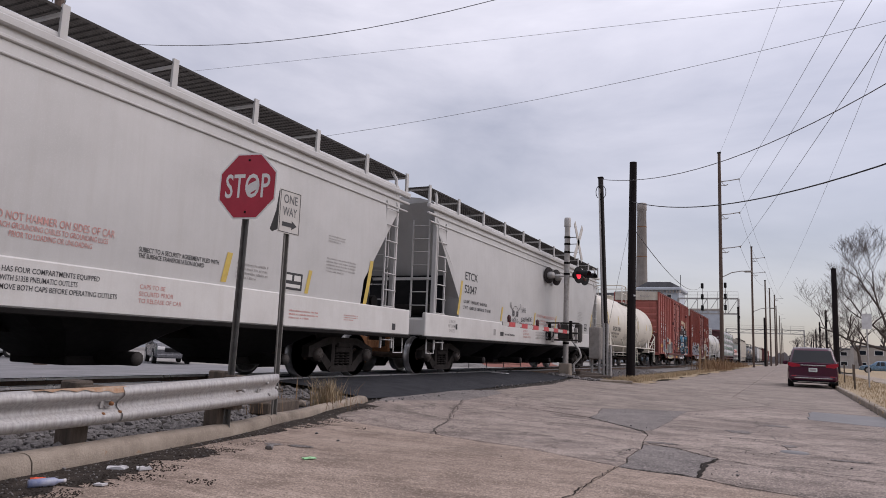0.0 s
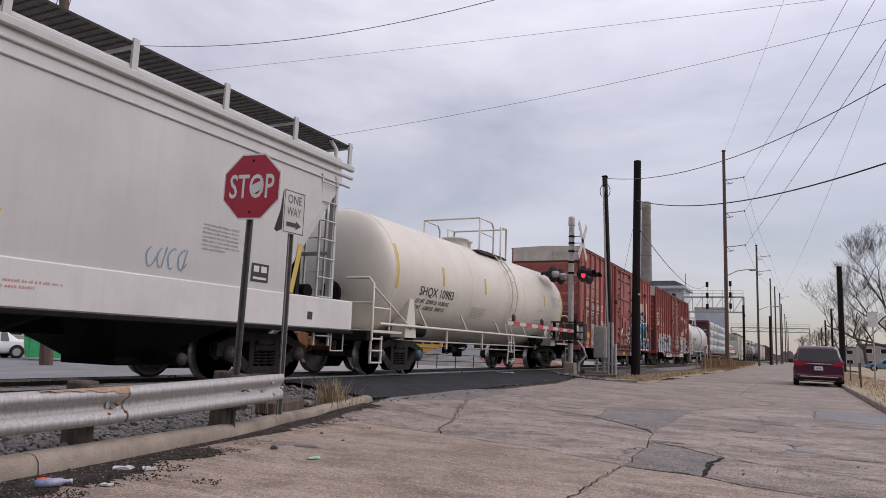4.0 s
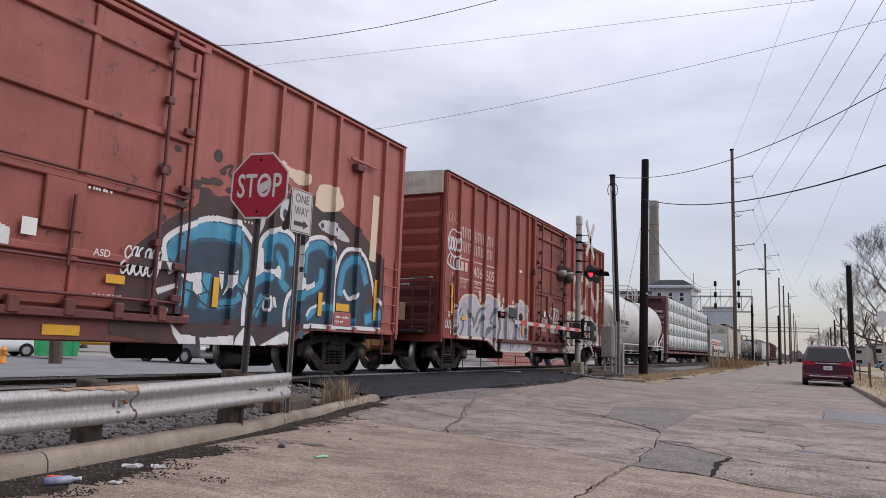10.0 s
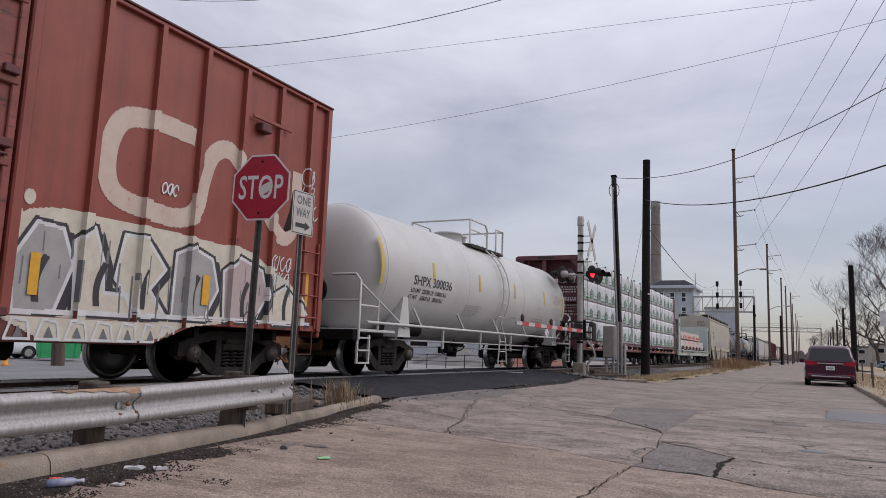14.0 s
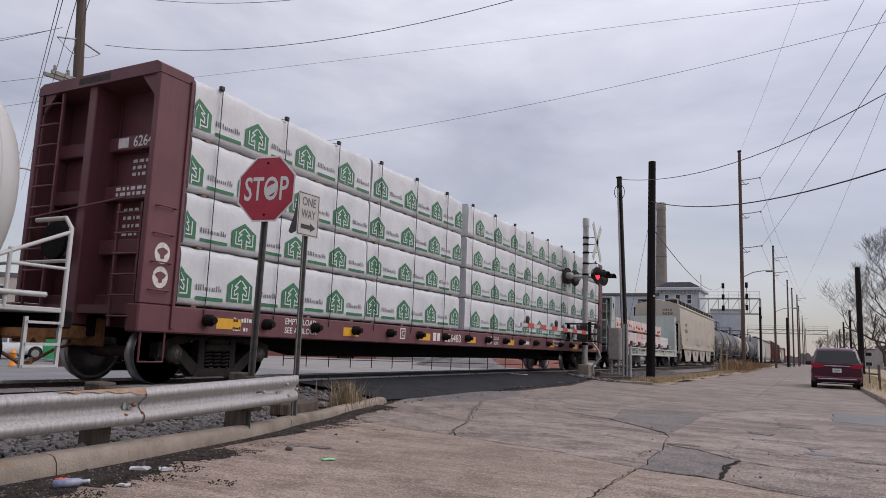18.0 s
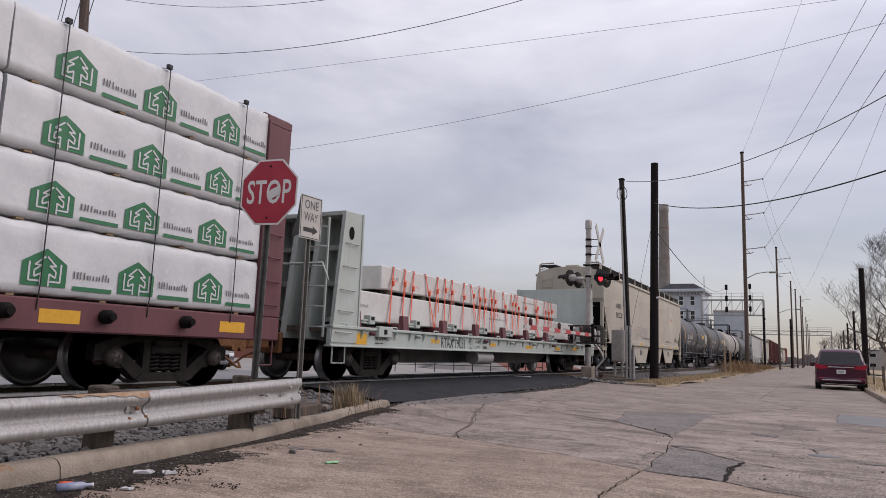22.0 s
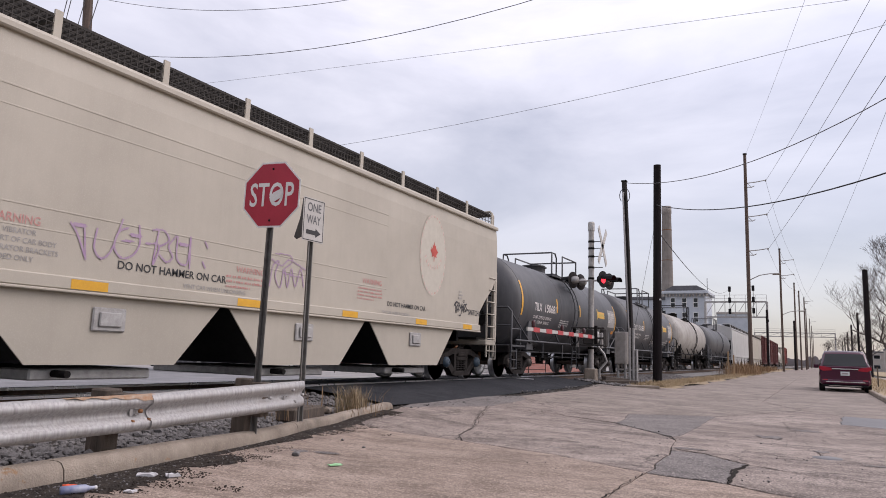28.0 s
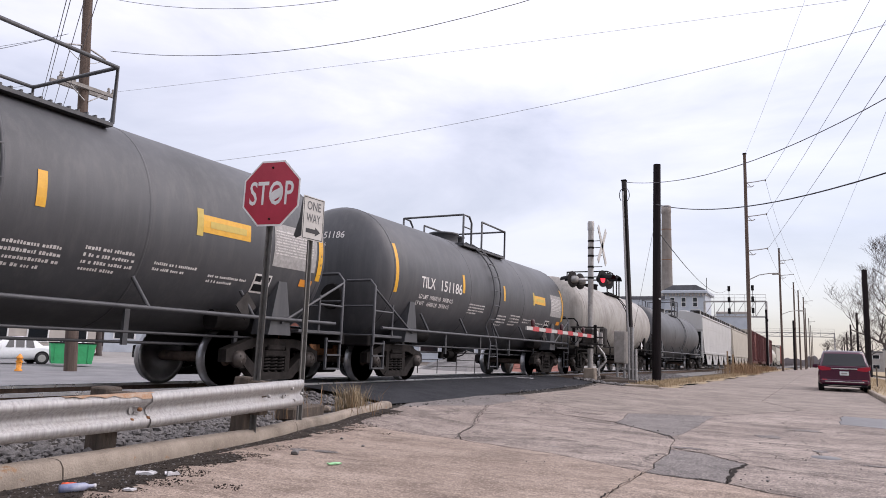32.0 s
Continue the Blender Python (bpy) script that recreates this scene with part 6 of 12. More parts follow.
# unseen backdrop behind the camera, added to darken reflections in glass and paint
fw = Shape()
for i in range(120):
    x, y, h = -160 + i * 3 + rnd.uniform(-1, 1), -110 + rnd.uniform(-25, 25), rnd.uniform(8, 15)
    fw.prism([(x - 3, -1), (x - 3.3, h * .5), (x - 1, h), (x + 2, h * .85), (x + 3.2, h * .4), (x + 3, -1)][::-1], "y", y, y + 4)
tagged(solid("far_woods", fw, M["twig"], "bare woods behind the street", "woods"), "", "", "", "stuff")

# ---- right verge ----
sg = thing("street_sign", "small white sign plate on a thin post in the verge", "road sign", at=pose(3.0, 34.0, .08))
part("post", Shape().tube([(0, 0, -.2), (0, 0, 3.1)], .03, 8), M["galv_dull"], sg)
part("plate", Shape().box(-.18, .18, -.04, -.03, 2.42, 3.05, .0), M["plate"], sg)
for x, y in ((2.5, 40), (3.3, 46), (2.3, 31.5)):
    solid("verge_stake", Shape().box(-.03, .03, -.03, .03, -.1, .95, .008), M["post_wood"], "thin weathered wooden stake in the grass verge", "stake", "verge stakes", at=pose(x, y, .08))

# ---- stones, grass and litter ----
def stones(name, label, n, area, r0, r1, seed, paint="stone", z=None):
    rnd = random.Random(seed)
    s = Shape()
    x0, x1, y0, y1 = area
    for i in range(n):
        x, y = rnd.uniform(x0, x1), rnd.uniform(y0, y1)
        r = rnd.uniform(r0, r1) * (1 + .7 * (rnd.random() < .06))
        zz = ground_z(x, y) if z is None else z(x, y)
        if zz is None:
            continue
        s.stone((x, y, zz + r * .5 * rnd.uniform(-.1, 1.2)), r, rnd)
    return tagged(solid(name, s, M[paint], label, "stones"), "", "", "", "stuff")


def curb_x(y):
    for (x0, y0), (x1, y1) in zip(line_, line_[1:]):
        if y <= y1:
            return mix(x0, x1, (y - y0) / (y1 - y0))
    return line_[-1][0]


def bank(x, y):
    if x > curb_x(y) - .27:
        return None
    return max(ground_z(x, y) - .03, .07 if x > -7.0 else .15)


stones("ballast_stones", "loose grey crushed stones behind the curb", 12000, (-8.3, -4.9, -.5, 10.3), .016, .044, 1, "stone", lambda x, y: bank(x, y))
stones("ballast_stones", "loose grey crushed stones beside the track", 3200, (-8.5, -6.5, 24.9, 45), .025, .050, 2, "stone", lambda x, y: steps(x, [(-6.4, .09), (-7.05, .10), (-7.5, .16), (-8.6, .20)]))
stones("gravel", "small dark grit along the curb and the asphalt edge", 1500, (-6.2, -4.2, 1.5, 9.5), .004, .011, 3, "stone", lambda x, y: ground_z(x, y) + .008 if curb_x(y) < x < curb_x(y) + .05 + .75 * abs(noise.noise(Vector((x * .9, y * .9, 1)))) else None)
stones("gravel", "small dark grit along the asphalt edge", 900, (-6.75, -5.6, 10.3, 24.5), .008, .022, 4, "stone", lambda x, y: ground_z(x, y) + .008 if abs(x + 6.2 + .03 * (y - 14)) < .32 * abs(noise.noise(Vector((x, y * .7, 4)))) + .10 else None)
stones("rubble", "broken dark rubble round the signal base", 420, (-7.6, -5.9, 24.3, 26.8), .03, .075, 5, "stone", lambda x, y: ground_z(x, y) + .02)
def gutter(y):
    """How wide the grit lies along the foot of the curb."""
    w = .80 if y < 3.6 else mix(.80, .42, (y - 3.6) / 2.6)
    return w * (.72 + .5 * noise.noise(Vector((y * 1.9, 2, 5))) + .25 * noise.noise(Vector((y * 7, 4, 5))) + .22 * noise.noise(Vector((y * 19, 4, 5))))


dirt_ = Shape()
rows = []
for i in range(420):
    y = -4 + i * .033
    if y > 9.8:
        break
    x, w = curb_x(y), gutter(y)
    rows.append([(x - .02, y, ground_z(x, y) + .012), (x + w * .5, y, ground_z(x + w * .5, y) + .011), (x + w, y, ground_z(x + w, y) + .0055)])
dirt_.grid(rows, True)
solid("grit_strip", dirt_, M["grit"], "dark grit washed along the foot of the curb", "", "", "structure")
stones("gravel", "fine dark grit spilling over the street", 24000, (-5.9, -3.4, 1.8, 9.6), .0025, .008, 8, "grit", lambda x, y: ground_z(x, y) + .007 if 0 < x - curb_x(y) < gutter(y) * (.9 + 2.6 * abs(noise.noise(Vector((x * 2.2, y * 2.2, 9))))) else None)
stones("gravel", "grey stone crumbs in the gutter", 2600, (-5.8, -3.8, 1.8, 9.6), .003, .009, 18, "stone", lambda x, y: ground_z(x, y) + .010 if 0 < x - curb_x(y) < gutter(y) * 1.05 else None)
stones("gravel", "pale and dark crumbs along the street cracks", 500, (-3.2, 1.2, 6.5, 12.5), .004, .010, 9, "stone", lambda x, y: .008 if noise.noise(Vector((x * 1.3, y * 1.3, 2))) > .18 else None)


def blades(name, label, spots, seed, paint="grass", tall=(.08, .22), wide=.006, spread=.10, count=14, category="grass"):
    rnd = random.Random(seed)
    s = Shape()
    for x, y, z in spots:
        for i in range(count):
            a, l = rnd.uniform(0, 6.283), rnd.uniform(*tall)
            bx, by = x + rnd.gauss(0, spread), y + rnd.gauss(0, spread)
            dx, dy = math.cos(a), math.sin(a)
            o = rnd.uniform(.1, .7) * l
            w = wide * rnd.uniform(.6, 1.3)
            s.add([(bx - dy * w, by + dx * w, z), (bx + dy * w, by - dx * w, z), (bx + dx * o * .35 + dy * w * .7, by + dy * o * .35 - dx * w * .7, z + l * .6), (bx + dx * o * .35 - dy * w * .7, by + dy * o * .35 + dx * w * .7, z + l * .6), (bx + dx * o, by + dy * o, z + l * .92)], [(0, 1, 2, 3), (3, 2, 4)])
    return tagged(solid(name, s, M[paint], label, category), "", "", "", "stuff")


rnd = random.Random(31)
blades("grass_tuft", "dry straw-coloured grass tuft at the end of the guardrail", [(-6.25 + rnd.gauss(0, .10), 8.95 + rnd.gauss(0, .16), ground_z(-6.2, 9) + .0) for _ in range(16)], 1, "grass", (.14, .52), .006, .07, 18)
blades("weed_stalks", "thin dry weed stalks behind the curb", [(-6.0 + rnd.uniform(-.6, .2), 7.6 + rnd.uniform(-.6, 1.6), .12) for _ in range(14)], 2, "weeds", (.1, .5), .004, .12, 5)
blades("verge_grass", "dry tufted grass along the track side of the street", [(-5.35 + rnd.gauss(0, .30), 25.6 + rnd.random() ** 1.6 * 60, .11) for _ in range(900)], 3, "grass", (.04, .17), .011, .14, 12)
blades("verge_grass", "dry grass on the curb verge", [(rnd.uniform(1.95, 4.3), rnd.uniform(14, 70), .10) for _ in range(700)], 4, "grass", (.04, .12), .010, .2, 10)
blades("brown_weeds", "tall brown weeds round the pole foot", [(-5.6 + rnd.gauss(0, .55), 66 + rnd.gauss(0, 3.5), .1) for _ in range(90)], 5, "weeds", (.3, 1.25), .014, .25, 16)
blades("brown_weeds", "brown weeds by the marker posts", [(-5.9 + rnd.gauss(0, .35), 76 + rnd.uniform(0, 40), .1) for _ in range(120)], 6, "weeds", (.2, .8), .02, .35, 10)


def scrap(name, label, x, y, size, paint, seed, turn=0):
    rnd = random.Random(seed)
    rows = []
    for i in range(5):
        rows.append([((i / 4 - .5) * size[0], (j / 4 - .5) * size[1], .012 + rnd.uniform(0, size[2])) for j in range(5)])
    s = Shape().grid(rows, False)
    s.v += [(a, b, .008) for a, b, c in s.v]
    n = 25
    edge = [0, 1, 2, 3, 4, 9, 14, 19, 24, 23, 22, 21, 20, 15, 10, 5]
    for a, b in zip(edge, edge[1:] + edge[:1]):
        s.f.append((a, b, b + n, a + n))
        s.s.append(False)
    return solid(name, s, M[paint], label, "litter", "litter by the curb", at=pose(x, y, .004, 0, 0, turn))


scrap("crumpled_paper", "crumpled white paper lying on the grit", -4.75, 4.06, (.14, .09, .022), "litter_white", 1, 30)
scrap("crumpled_paper", "crumpled white wrapper lying on the grit", -4.57, 4.16, (.10, .07, .026), "litter_white", 2, 70)
scrap("green_wrapper", "small flattened green wrapper on the street", -3.91, 5.41, (.12, .06, .012), "litter_green", 3, 60)
scrap("cardboard_scrap", "small white carton lying on the street edge", -4.32, 3.56, (.08, .05, .014), "litter_white", 4, 10)
scrap("red_wrapper", "small orange wrapper beside the bottle", -4.78, 3.42, (.09, .05, .02), "strap", 6, 40)
bt = thing("plastic_bottle", "crushed blue-white plastic bottle on the grit", "bottle", "", at=pose(-4.57, 3.33, .036, 0, 0, 70))
part("bottle", Shape().lathe([(-.11, .0), (-.11, .028), (-.02, .030), (.05, .028), (.08, .013), (.11, .012)], "x", (0, 0, 0), 12), M["litter_blue"], bt)
part("cap", Shape().lathe([(.11, .014), (.125, .014), (.125, 0)], "x", (0, 0, 0), 10), M["litter_white"], bt)
for i, (x, y, r) in enumerate(((-4.57, 5.66, .045), (-6.50, 8.70, .09), (-4.4, 6.6, .02), (-4.9, 6.9, .025))):
    solid("loose_stone", Shape().stone((0, 0, 0), r, random.Random(i)), M["curb"] if i == 1 else M["stone"], ("dark loose stone on the street", "pale broken rock by the guardrail end", "small dark loose stone on the street", "small dark pebble on the street")[i], "stone", at=pose(x, y, ground_z(x, y) + r * .5))
solid("cover_patch", Shape().lathe([(.0, .16), (.008, .15), (.009, 0)], "z", (0, 0, 0), 16), M["old_asphalt"], "round worn utility cover patch in the street", "cover", at=pose(.05, 9.4, .003))
solid("flat_cover", Shape().box(-.35, .35, -.12, .12, 0, .02, .01), M["litter_white"], "pale flat board lying by the rails", "board", at=pose(-8.2, 21.0, ground_z(-8.2, 21.0)))

# ---- the train: shared gear ----
MOVING = []          # (thing, distance along the track at 0 s)
TURNING = []         # wheelsets


def build_gear():
    g = {}
    wheel = [(.085, .0), (.085, .115), (.03, .15), (.0, .29), (.045, .375), (.066, .385), (.066, .452)]
    tread = [(.066, .452), (-.055, .462), (-.062, .487), (-.092, .485), (-.095, .40), (-.06, .37), (-.09, .15), (-.09, .08)]
    s, t = Shape(), Shape()
    for k in (1, -1):
        s.lathe([(k * (a + .75), r) for a, r in wheel], "x", (0, 0, 0), 32)
        t.lathe([(k * (a + .75), r) for a, r in tread], "x", (0, 0, 0), 32)
        s.lathe([(k * .84, .09), (k * 1.11, .09), (k * 1.13, .075), (k * 1.14, 0)], "x", (0, 0, 0), 12)
        for i in range(3):
            a = i * 2.094
            s.box(k * 1.13 - .02, k * 1.13 + .02, math.cos(a) * .05 - .014, math.cos(a) * .05 + .014, math.sin(a) * .05 - .014, math.sin(a) * .05 + .014)
    s.lathe([(-.75, .085), (.75, .085)], "x", (0, 0, 0), 12)
    n = len(s.f)
    s.add(t.v, t.f, True)
    g["wheelset"] = s.mesh("wheelset")
    g["wheelset"].materials.append(M["wheel"])
    g["wheelset"].materials.append(M["tread"])
    g["wheelset"].polygons.foreach_set("material_index", [0] * n + [1] * (len(s.f) - n))
    f = Shape()
    d0, d1 = -.085, .085
    top = [(-1.16, .40), (-1.16, .60), (-1.02, .65), (-.55, .80), (.55, .80), (1.02, .65), (1.16, .60), (1.16, .40), (.99, .40), (.97, .53), (.50, .655), (-.50, .655), (-.97, .53), (-.99, .40)]
    f.prism(top[::-1], "x", d0, d1)
    for k in (1, -1):
        f.prism([(k * .97, .53), (k * .78, .58), (k * .36, .26), (k * .40, .13), (k * .50, .14)][::k], "x", d0, d1)
        f.prism([(k * .80, .30), (k * .97, .40), (k * .99, .46), (k * .74, .42), (k * .62, .30)][::k], "x", d0 * .8, d1 * .8)
        f.box(d0 * .9, d1 * .9, k * .33 - .06, k * .33 + .06, .22, .68)
    f.prism([(-.50, .14), (-.40, .11), (.40, .11), (.50, .14), (.40, .235), (-.40, .235)], "x", d0 * 1.25, d1 * 1.25)
    f.box(-.03, .115, -.22, .22, .60, .70, .02)
    g["side_frame"] = f.mesh("side_frame")
    c = Shape()
    for yy in (-.18, 0, .18):
        pts = [(.02 + .075 * math.cos(a), yy + .075 * math.sin(a), .235 + .27 * a / (2 * math.pi * 5)) for a in (i * math.pi / 4 for i in range(41))]
        c.tube(pts, .019, 5)
    c.box(-.08, .10, -.26, .26, .50, .60, .015)
    g["springs"] = c.mesh("springs")
    g["springs"].materials.append(M["truck"])
    bc = Shape().lathe([(-.05, .13), (.02, .13), (.035, .10), (.05, .095), (.055, 0)], "x", (0, 0, 0), 14)
    for i in range(3):
        bc.box(.05, .065, math.cos(i * 2.094) * .055 - .016, math.cos(i * 2.094) * .055 + .016, math.sin(i * 2.094) * .055 - .016, math.sin(i * 2.094) * .055 + .016)
    g["bearing"] = bc.mesh("bearing_cap")
    g["bearing"].materials.append(M["bearing"])
    g["bearing_blue"] = bc.mesh("bearing_cap")
    g["bearing_blue"].materials.append(M["bearing_blue"])
    b = Shape()
    b.box(-.95, .95, -.2, .2, .46, .62, .03).box(-.25, .25, -.25, .25, .60, .72, .03)
    for k in (1, -1):
        b.box(-.8, .8, k * .48 - .05, k * .48 + .05, .36, .46, .02)
    g["bolster"] = b.mesh("truck")
    g["bolster"].materials.append(M["under"])
    cp = Shape()
    cp.box(-.12, .12, 0, .62, .60, .80, .03).prism([(.62, .56), (.62, .86), (.80, .90), (.86, .80), (.80, .74), (.80, .62), (.74, .54)][::-1], "x", -.09, .09)
    cp.box(-.32, .32, -.12, -.02, .52, .92, .02)
    cp.tube([(.2, .0, .55), (.34, .2, .45), (.34, .5, .28), (.22, .72, .26), (.1, .8, .34)], .022, 7)
    g["coupler"] = cp.mesh("coupler")
    g["coupler"].materials.append(M["rust"])
    return g


GEAR = build_gear()


def truck(car, y, paint="truck", cap=None):
    t = part("truck", GEAR["bolster"], None, car, at=pose(0, y, 0))
    for k in (1, -1):
        me = GEAR["side_frame"].copy() if paint != "truck" else GEAR["side_frame"]
        if not me.materials:
            me.materials.append(M[paint])
        part("side_frame", me, None, t, at=pose(k * 1.0, 0, 0, 0, 0, 0 if k > 0 else 180))
        cap_me = GEAR["bearing_blue"] if paint in ("truck_blue", "truck_slate") else GEAR["bearing"]
        for d in (-.89, .89):
            part("bearing_cap", cap_me, None, t, at=pose(k * 1.12, d, .457, 0, 0, 0 if k > 0 else 180))
        part("spring_nest", GEAR["springs"], None, t, at=pose(k * 1.0, 0, 0, 0, 0, 0 if k > 0 else 180))
    for k in (1, -1):
        w = part("wheelset", GEAR["wheelset"], None, t, at=pose(0, k * .89, .457))
        TURNING.append(w)
    return t


def car_base(name, label, category, q0, q1, trucks, paint="truck", centre_sill=True):
    """A car between the coupler faces q0 and q1 (metres along the track at 0 s): thing, half length."""
    car = thing(name, label, category, "cars of the freight train")
    mid_, half = (q0 + q1) / 2, (q1 - q0) / 2
    car.matrix_basis = pose(TRACK_X, mid_ - travel(0), RAIL_Z)
    MOVING.append((car, mid_))
    for y in trucks:
        truck(car, y - mid_, paint)
    part("coupler", GEAR["coupler"], None, car, at=pose(0, half - .80, 0))
    part("coupler", GEAR["coupler"], None, car, at=pose(0, -half + .80, 0, 0, 0, 180))
    if centre_sill:
        part("centre_sill", Shape().box(-.22, .22, -half + .75, half - .75, .66, .95, .02), M["under"], car)
    return car, half, mid_


# lettering and patches on a side: surf(y, z) gives the point
def flat_side(x):
    return lambda y, z: (x, y, z)


def tank_side(r, zc, up=0.006):
    def f(y, v):
        a = v / r
        return ((r + up) * math.cos(a), y, zc + (r + up) * math.sin(a))
    return f


def words(car, text, surf, y, z, h, ink, wide=1.0, name="lettering", label=""):
    vs, fs = letters(text, h)
    s = Shape()
    s.add([surf(y + a * wide, z + b) for a, b in vs], fs)
    return part(name, s, M[ink], car, label)


def patches(car, rects, surf, ink, name="marking", label="", n=1):
    """Flat painted or stuck-on rectangles (y0, y1, z0, z1) on a side."""
    s = Shape()
    for y0, y1, z0, z1 in rects:
        k = max(n, int((z1 - z0) / 0.12)) if n > 1 else 1
        s.grid([[surf(y0, z0 + (z1 - z0) * i / k), surf(y1, z0 + (z1 - z0) * i / k)] for i in range(k + 1)], False)
    return part(name, s, M[ink], car, label)


def small_print(car, surf, y, z, lines, width, h, ink, seed):
    """Rows of short bars where writing is too small to read."""
    rnd = random.Random(seed)
    rects = []
    for i in range(lines):
        a, top = y, z - i * h * 1.7
        while a < y + width * (1 if i < lines - 1 else rnd.uniform(.5, .9)):
            w = rnd.uniform(.35, .75) * h
            rects.append((a, a + w, top + h * .08, top + h * rnd.choice((.72, .78, .92))))
            a += w + (.22 if rnd.random() < .8 else .75) * h
    return tagged(patches(car, rects, surf, ink, "small_lettering"), "", "", "", "stuff")


def rungs(car, x, y, z0, z1, n, w=.42, facing="x", paint=None, r=.014, name="ladder"):
    """A ladder on a side (facing x) or on an end (facing y or -y)."""
    s = Shape()
    for k in (0, 1):
        o = k * w - w / 2
        if facing == "x":
            s.box(x - .008, x + .035, y + o - .02, y + o + .02, z0, z1, .004)
        else:
            s.box(x + o - .02, x + o + .02, y - .02, y + .02, z0, z1, .004)
    for i in range(n):
        z = z0 + (z1 - z0) * (i + .5) / n
        if facing == "x":
            s.tube([(x + .03, y - w / 2, z), (x + .075, y - w / 2 + .03, z), (x + .075, y + w / 2 - .03, z), (x + .03, y + w / 2, z)], r, 6)
        else:
            k = 1 if facing == "y" else -1
            s.tube([(x - w / 2, y, z), (x - w / 2 + .03, y + k * .06, z), (x + w / 2 - .03, y + k * .06, z), (x + w / 2, y, z)], r, 6)
    return part(name, s, paint, car)


def stirrup(car, y, z, paint, drop=.45, x=1.42):
    s = Shape()
    s.tube([(x, y - .2, z), (x, y - .2, z - drop), (x, y + .2, z - drop), (x, y + .2, z)], .016, 6, smooth=False)
    return part("sill_step", s, paint, car)


# ---- covered hoppers ----
def shell_x(z):
    """Half width of the round-sided hopper at height z over the rail."""
    return 1.53 - 0.030 * (z - 2.3) ** 2


def round_hopper(q0, q1, marks, seed):
    car, h, mid_ = car_base("covered_hopper", "white round-sided covered hopper car with roof walkways", "freight car", q0, q1, (q0 + 2.35, q1 - 2.35))
    L = h - .50                           # half length at the roof
    zb, ze = 1.38, 4.23
    def reach(z):
        return 8.48 if z > 3.75 else 8.48 - (3.75 - z) * 1.08 if z > 2.44 else 7.06 - (2.44 - z) * .12
    prof = [(shell_x(zb + (ze - zb) * i / 14), zb + (ze - zb) * i / 14) for i in range(15)]
    prof += [(1.43, 4.26), (1.40, 4.32), (1.0, 4.44), (.5, 4.50), (0, 4.52)]
    ring = prof + [(-x, z) for x, z in prof[::-1][1:]]
    body = Shape()
    rows = []
    for i in range(0, 25):
        k = -1 + i / 12
        rows.append([(x, k * reach(z), z) for x, z in ring])
    body.grid(rows, True)
    for r in (rows[0], rows[-1]):
        body.add(r, [tuple(range(len(r)))])
    part("body", body, M["hopper"], car)
    for k in (1, -1):
        part("eave_rail", Shape().box(k * 1.455 - .05, k * 1.455 + .05, -L, L, 4.10, 4.22, .02), M["hopper"], car)
        part("eave_strip", Shape().box(k * 1.45 - .035, k * 1.45 + .035, -L, L, 3.94, 4.0, .015), M["hopper"], car)
        part("eave_strip", Shape().box(k * 1.465 - .03, k * 1.465 + .03, -L + .1, L - .1, 3.75, 3.79, .012), M["hopper"], car)
    part("side_sill", Shape().box(1.46, 1.56, -L - .1, L + .1, .93, 1.50, .02).box(-1.56, -1.46, -L - .1, L + .1, .93, 1.50, .02).box(-1.5, 1.5, -L - .1, -L + .05, .95, 1.35, .02).box(-1.5, 1.5, L - .05, L + .1, .95, 1.35, .02), M["hopper_sill"], car)
    part("sill_lip", Shape().box(1.40, 1.60, -L - .1, L + .1, .86, .93, .01), M["under"], car)
    # walkway on brackets along the roof edge
    for k in (1, -1):
        grate = Shape()
        x0, x1 = sorted((k * .80, k * 1.42))
        for i in range(11):
            x = x0 + (x1 - x0) * i / 10
            grate.box(x - .004, x + .004, -L, L, 4.60, 4.635)
        n = int(2 * L / .14)
        for i in range(n + 1):
            y = -L + 2 * L * i / n
            grate.box(x0, x1, y - .006, y + .006, 4.60, 4.63)
        part("walkway", grate, M["grate"], car)
        for i in range(11):
            y = -L + .1 + (2 * L - .2) * i / 10
            post = Shape().box(k * 1.42 - .01, k * 1.42 + .03, y - .05, y + .05, 4.20, 4.68)
            post.box(x0, x1, y - .02, y + .02, 4.56, 4.60)
            part("walkway_post", post, M["hopper"], car)
    for i in range(8):
        y = -L + 1.2 + (2 * L - 2.4) * i / 7
        hatch = Shape().lathe([(4.50, .36), (4.62, .36), (4.66, .30), (4.68, 0)], "z", (0, y, 0), 14)
        part("hatch", hatch, M["hopper"], car)
    # outlet bays below
    for i in range(4):
        y = -.04 + (-1.5 + i) * 3.20
        bay = Shape()
        rings = []
        for z, hx, hy in ((1.02, 1.40, 1.52), (.90, 1.36, 1.44), (.72, 1.08, 1.06), (.52, .80, .74), (.34, .52, .50)):
            c = min(hx, hy) * .22
            rings.append([(sx * (hx - dx), y + sy * (hy - dy), z) for sx, sy, dx, dy in ((1, 1, 0, c), (1, 1, c, 0), (-1, 1, c, 0), (-1, 1, 0, c), (-1, -1, 0, c), (-1, -1, c, 0), (1, -1, c, 0), (1, -1, 0, c))])
        bay.grid(rings, False, True)
        bay.add(rings[-1], [tuple(range(8))])
        # bay coloured black for the shade beneath the car
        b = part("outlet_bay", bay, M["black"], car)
        gate = Shape().box(-.60, .60, y - .42, y + .42, .24, .37, .02)
        gate.tube([(.55, y + .1, .36), (1.34, y + .1, .36)], .10, 12)
        part("outlet_gate", gate, M["under"], b)
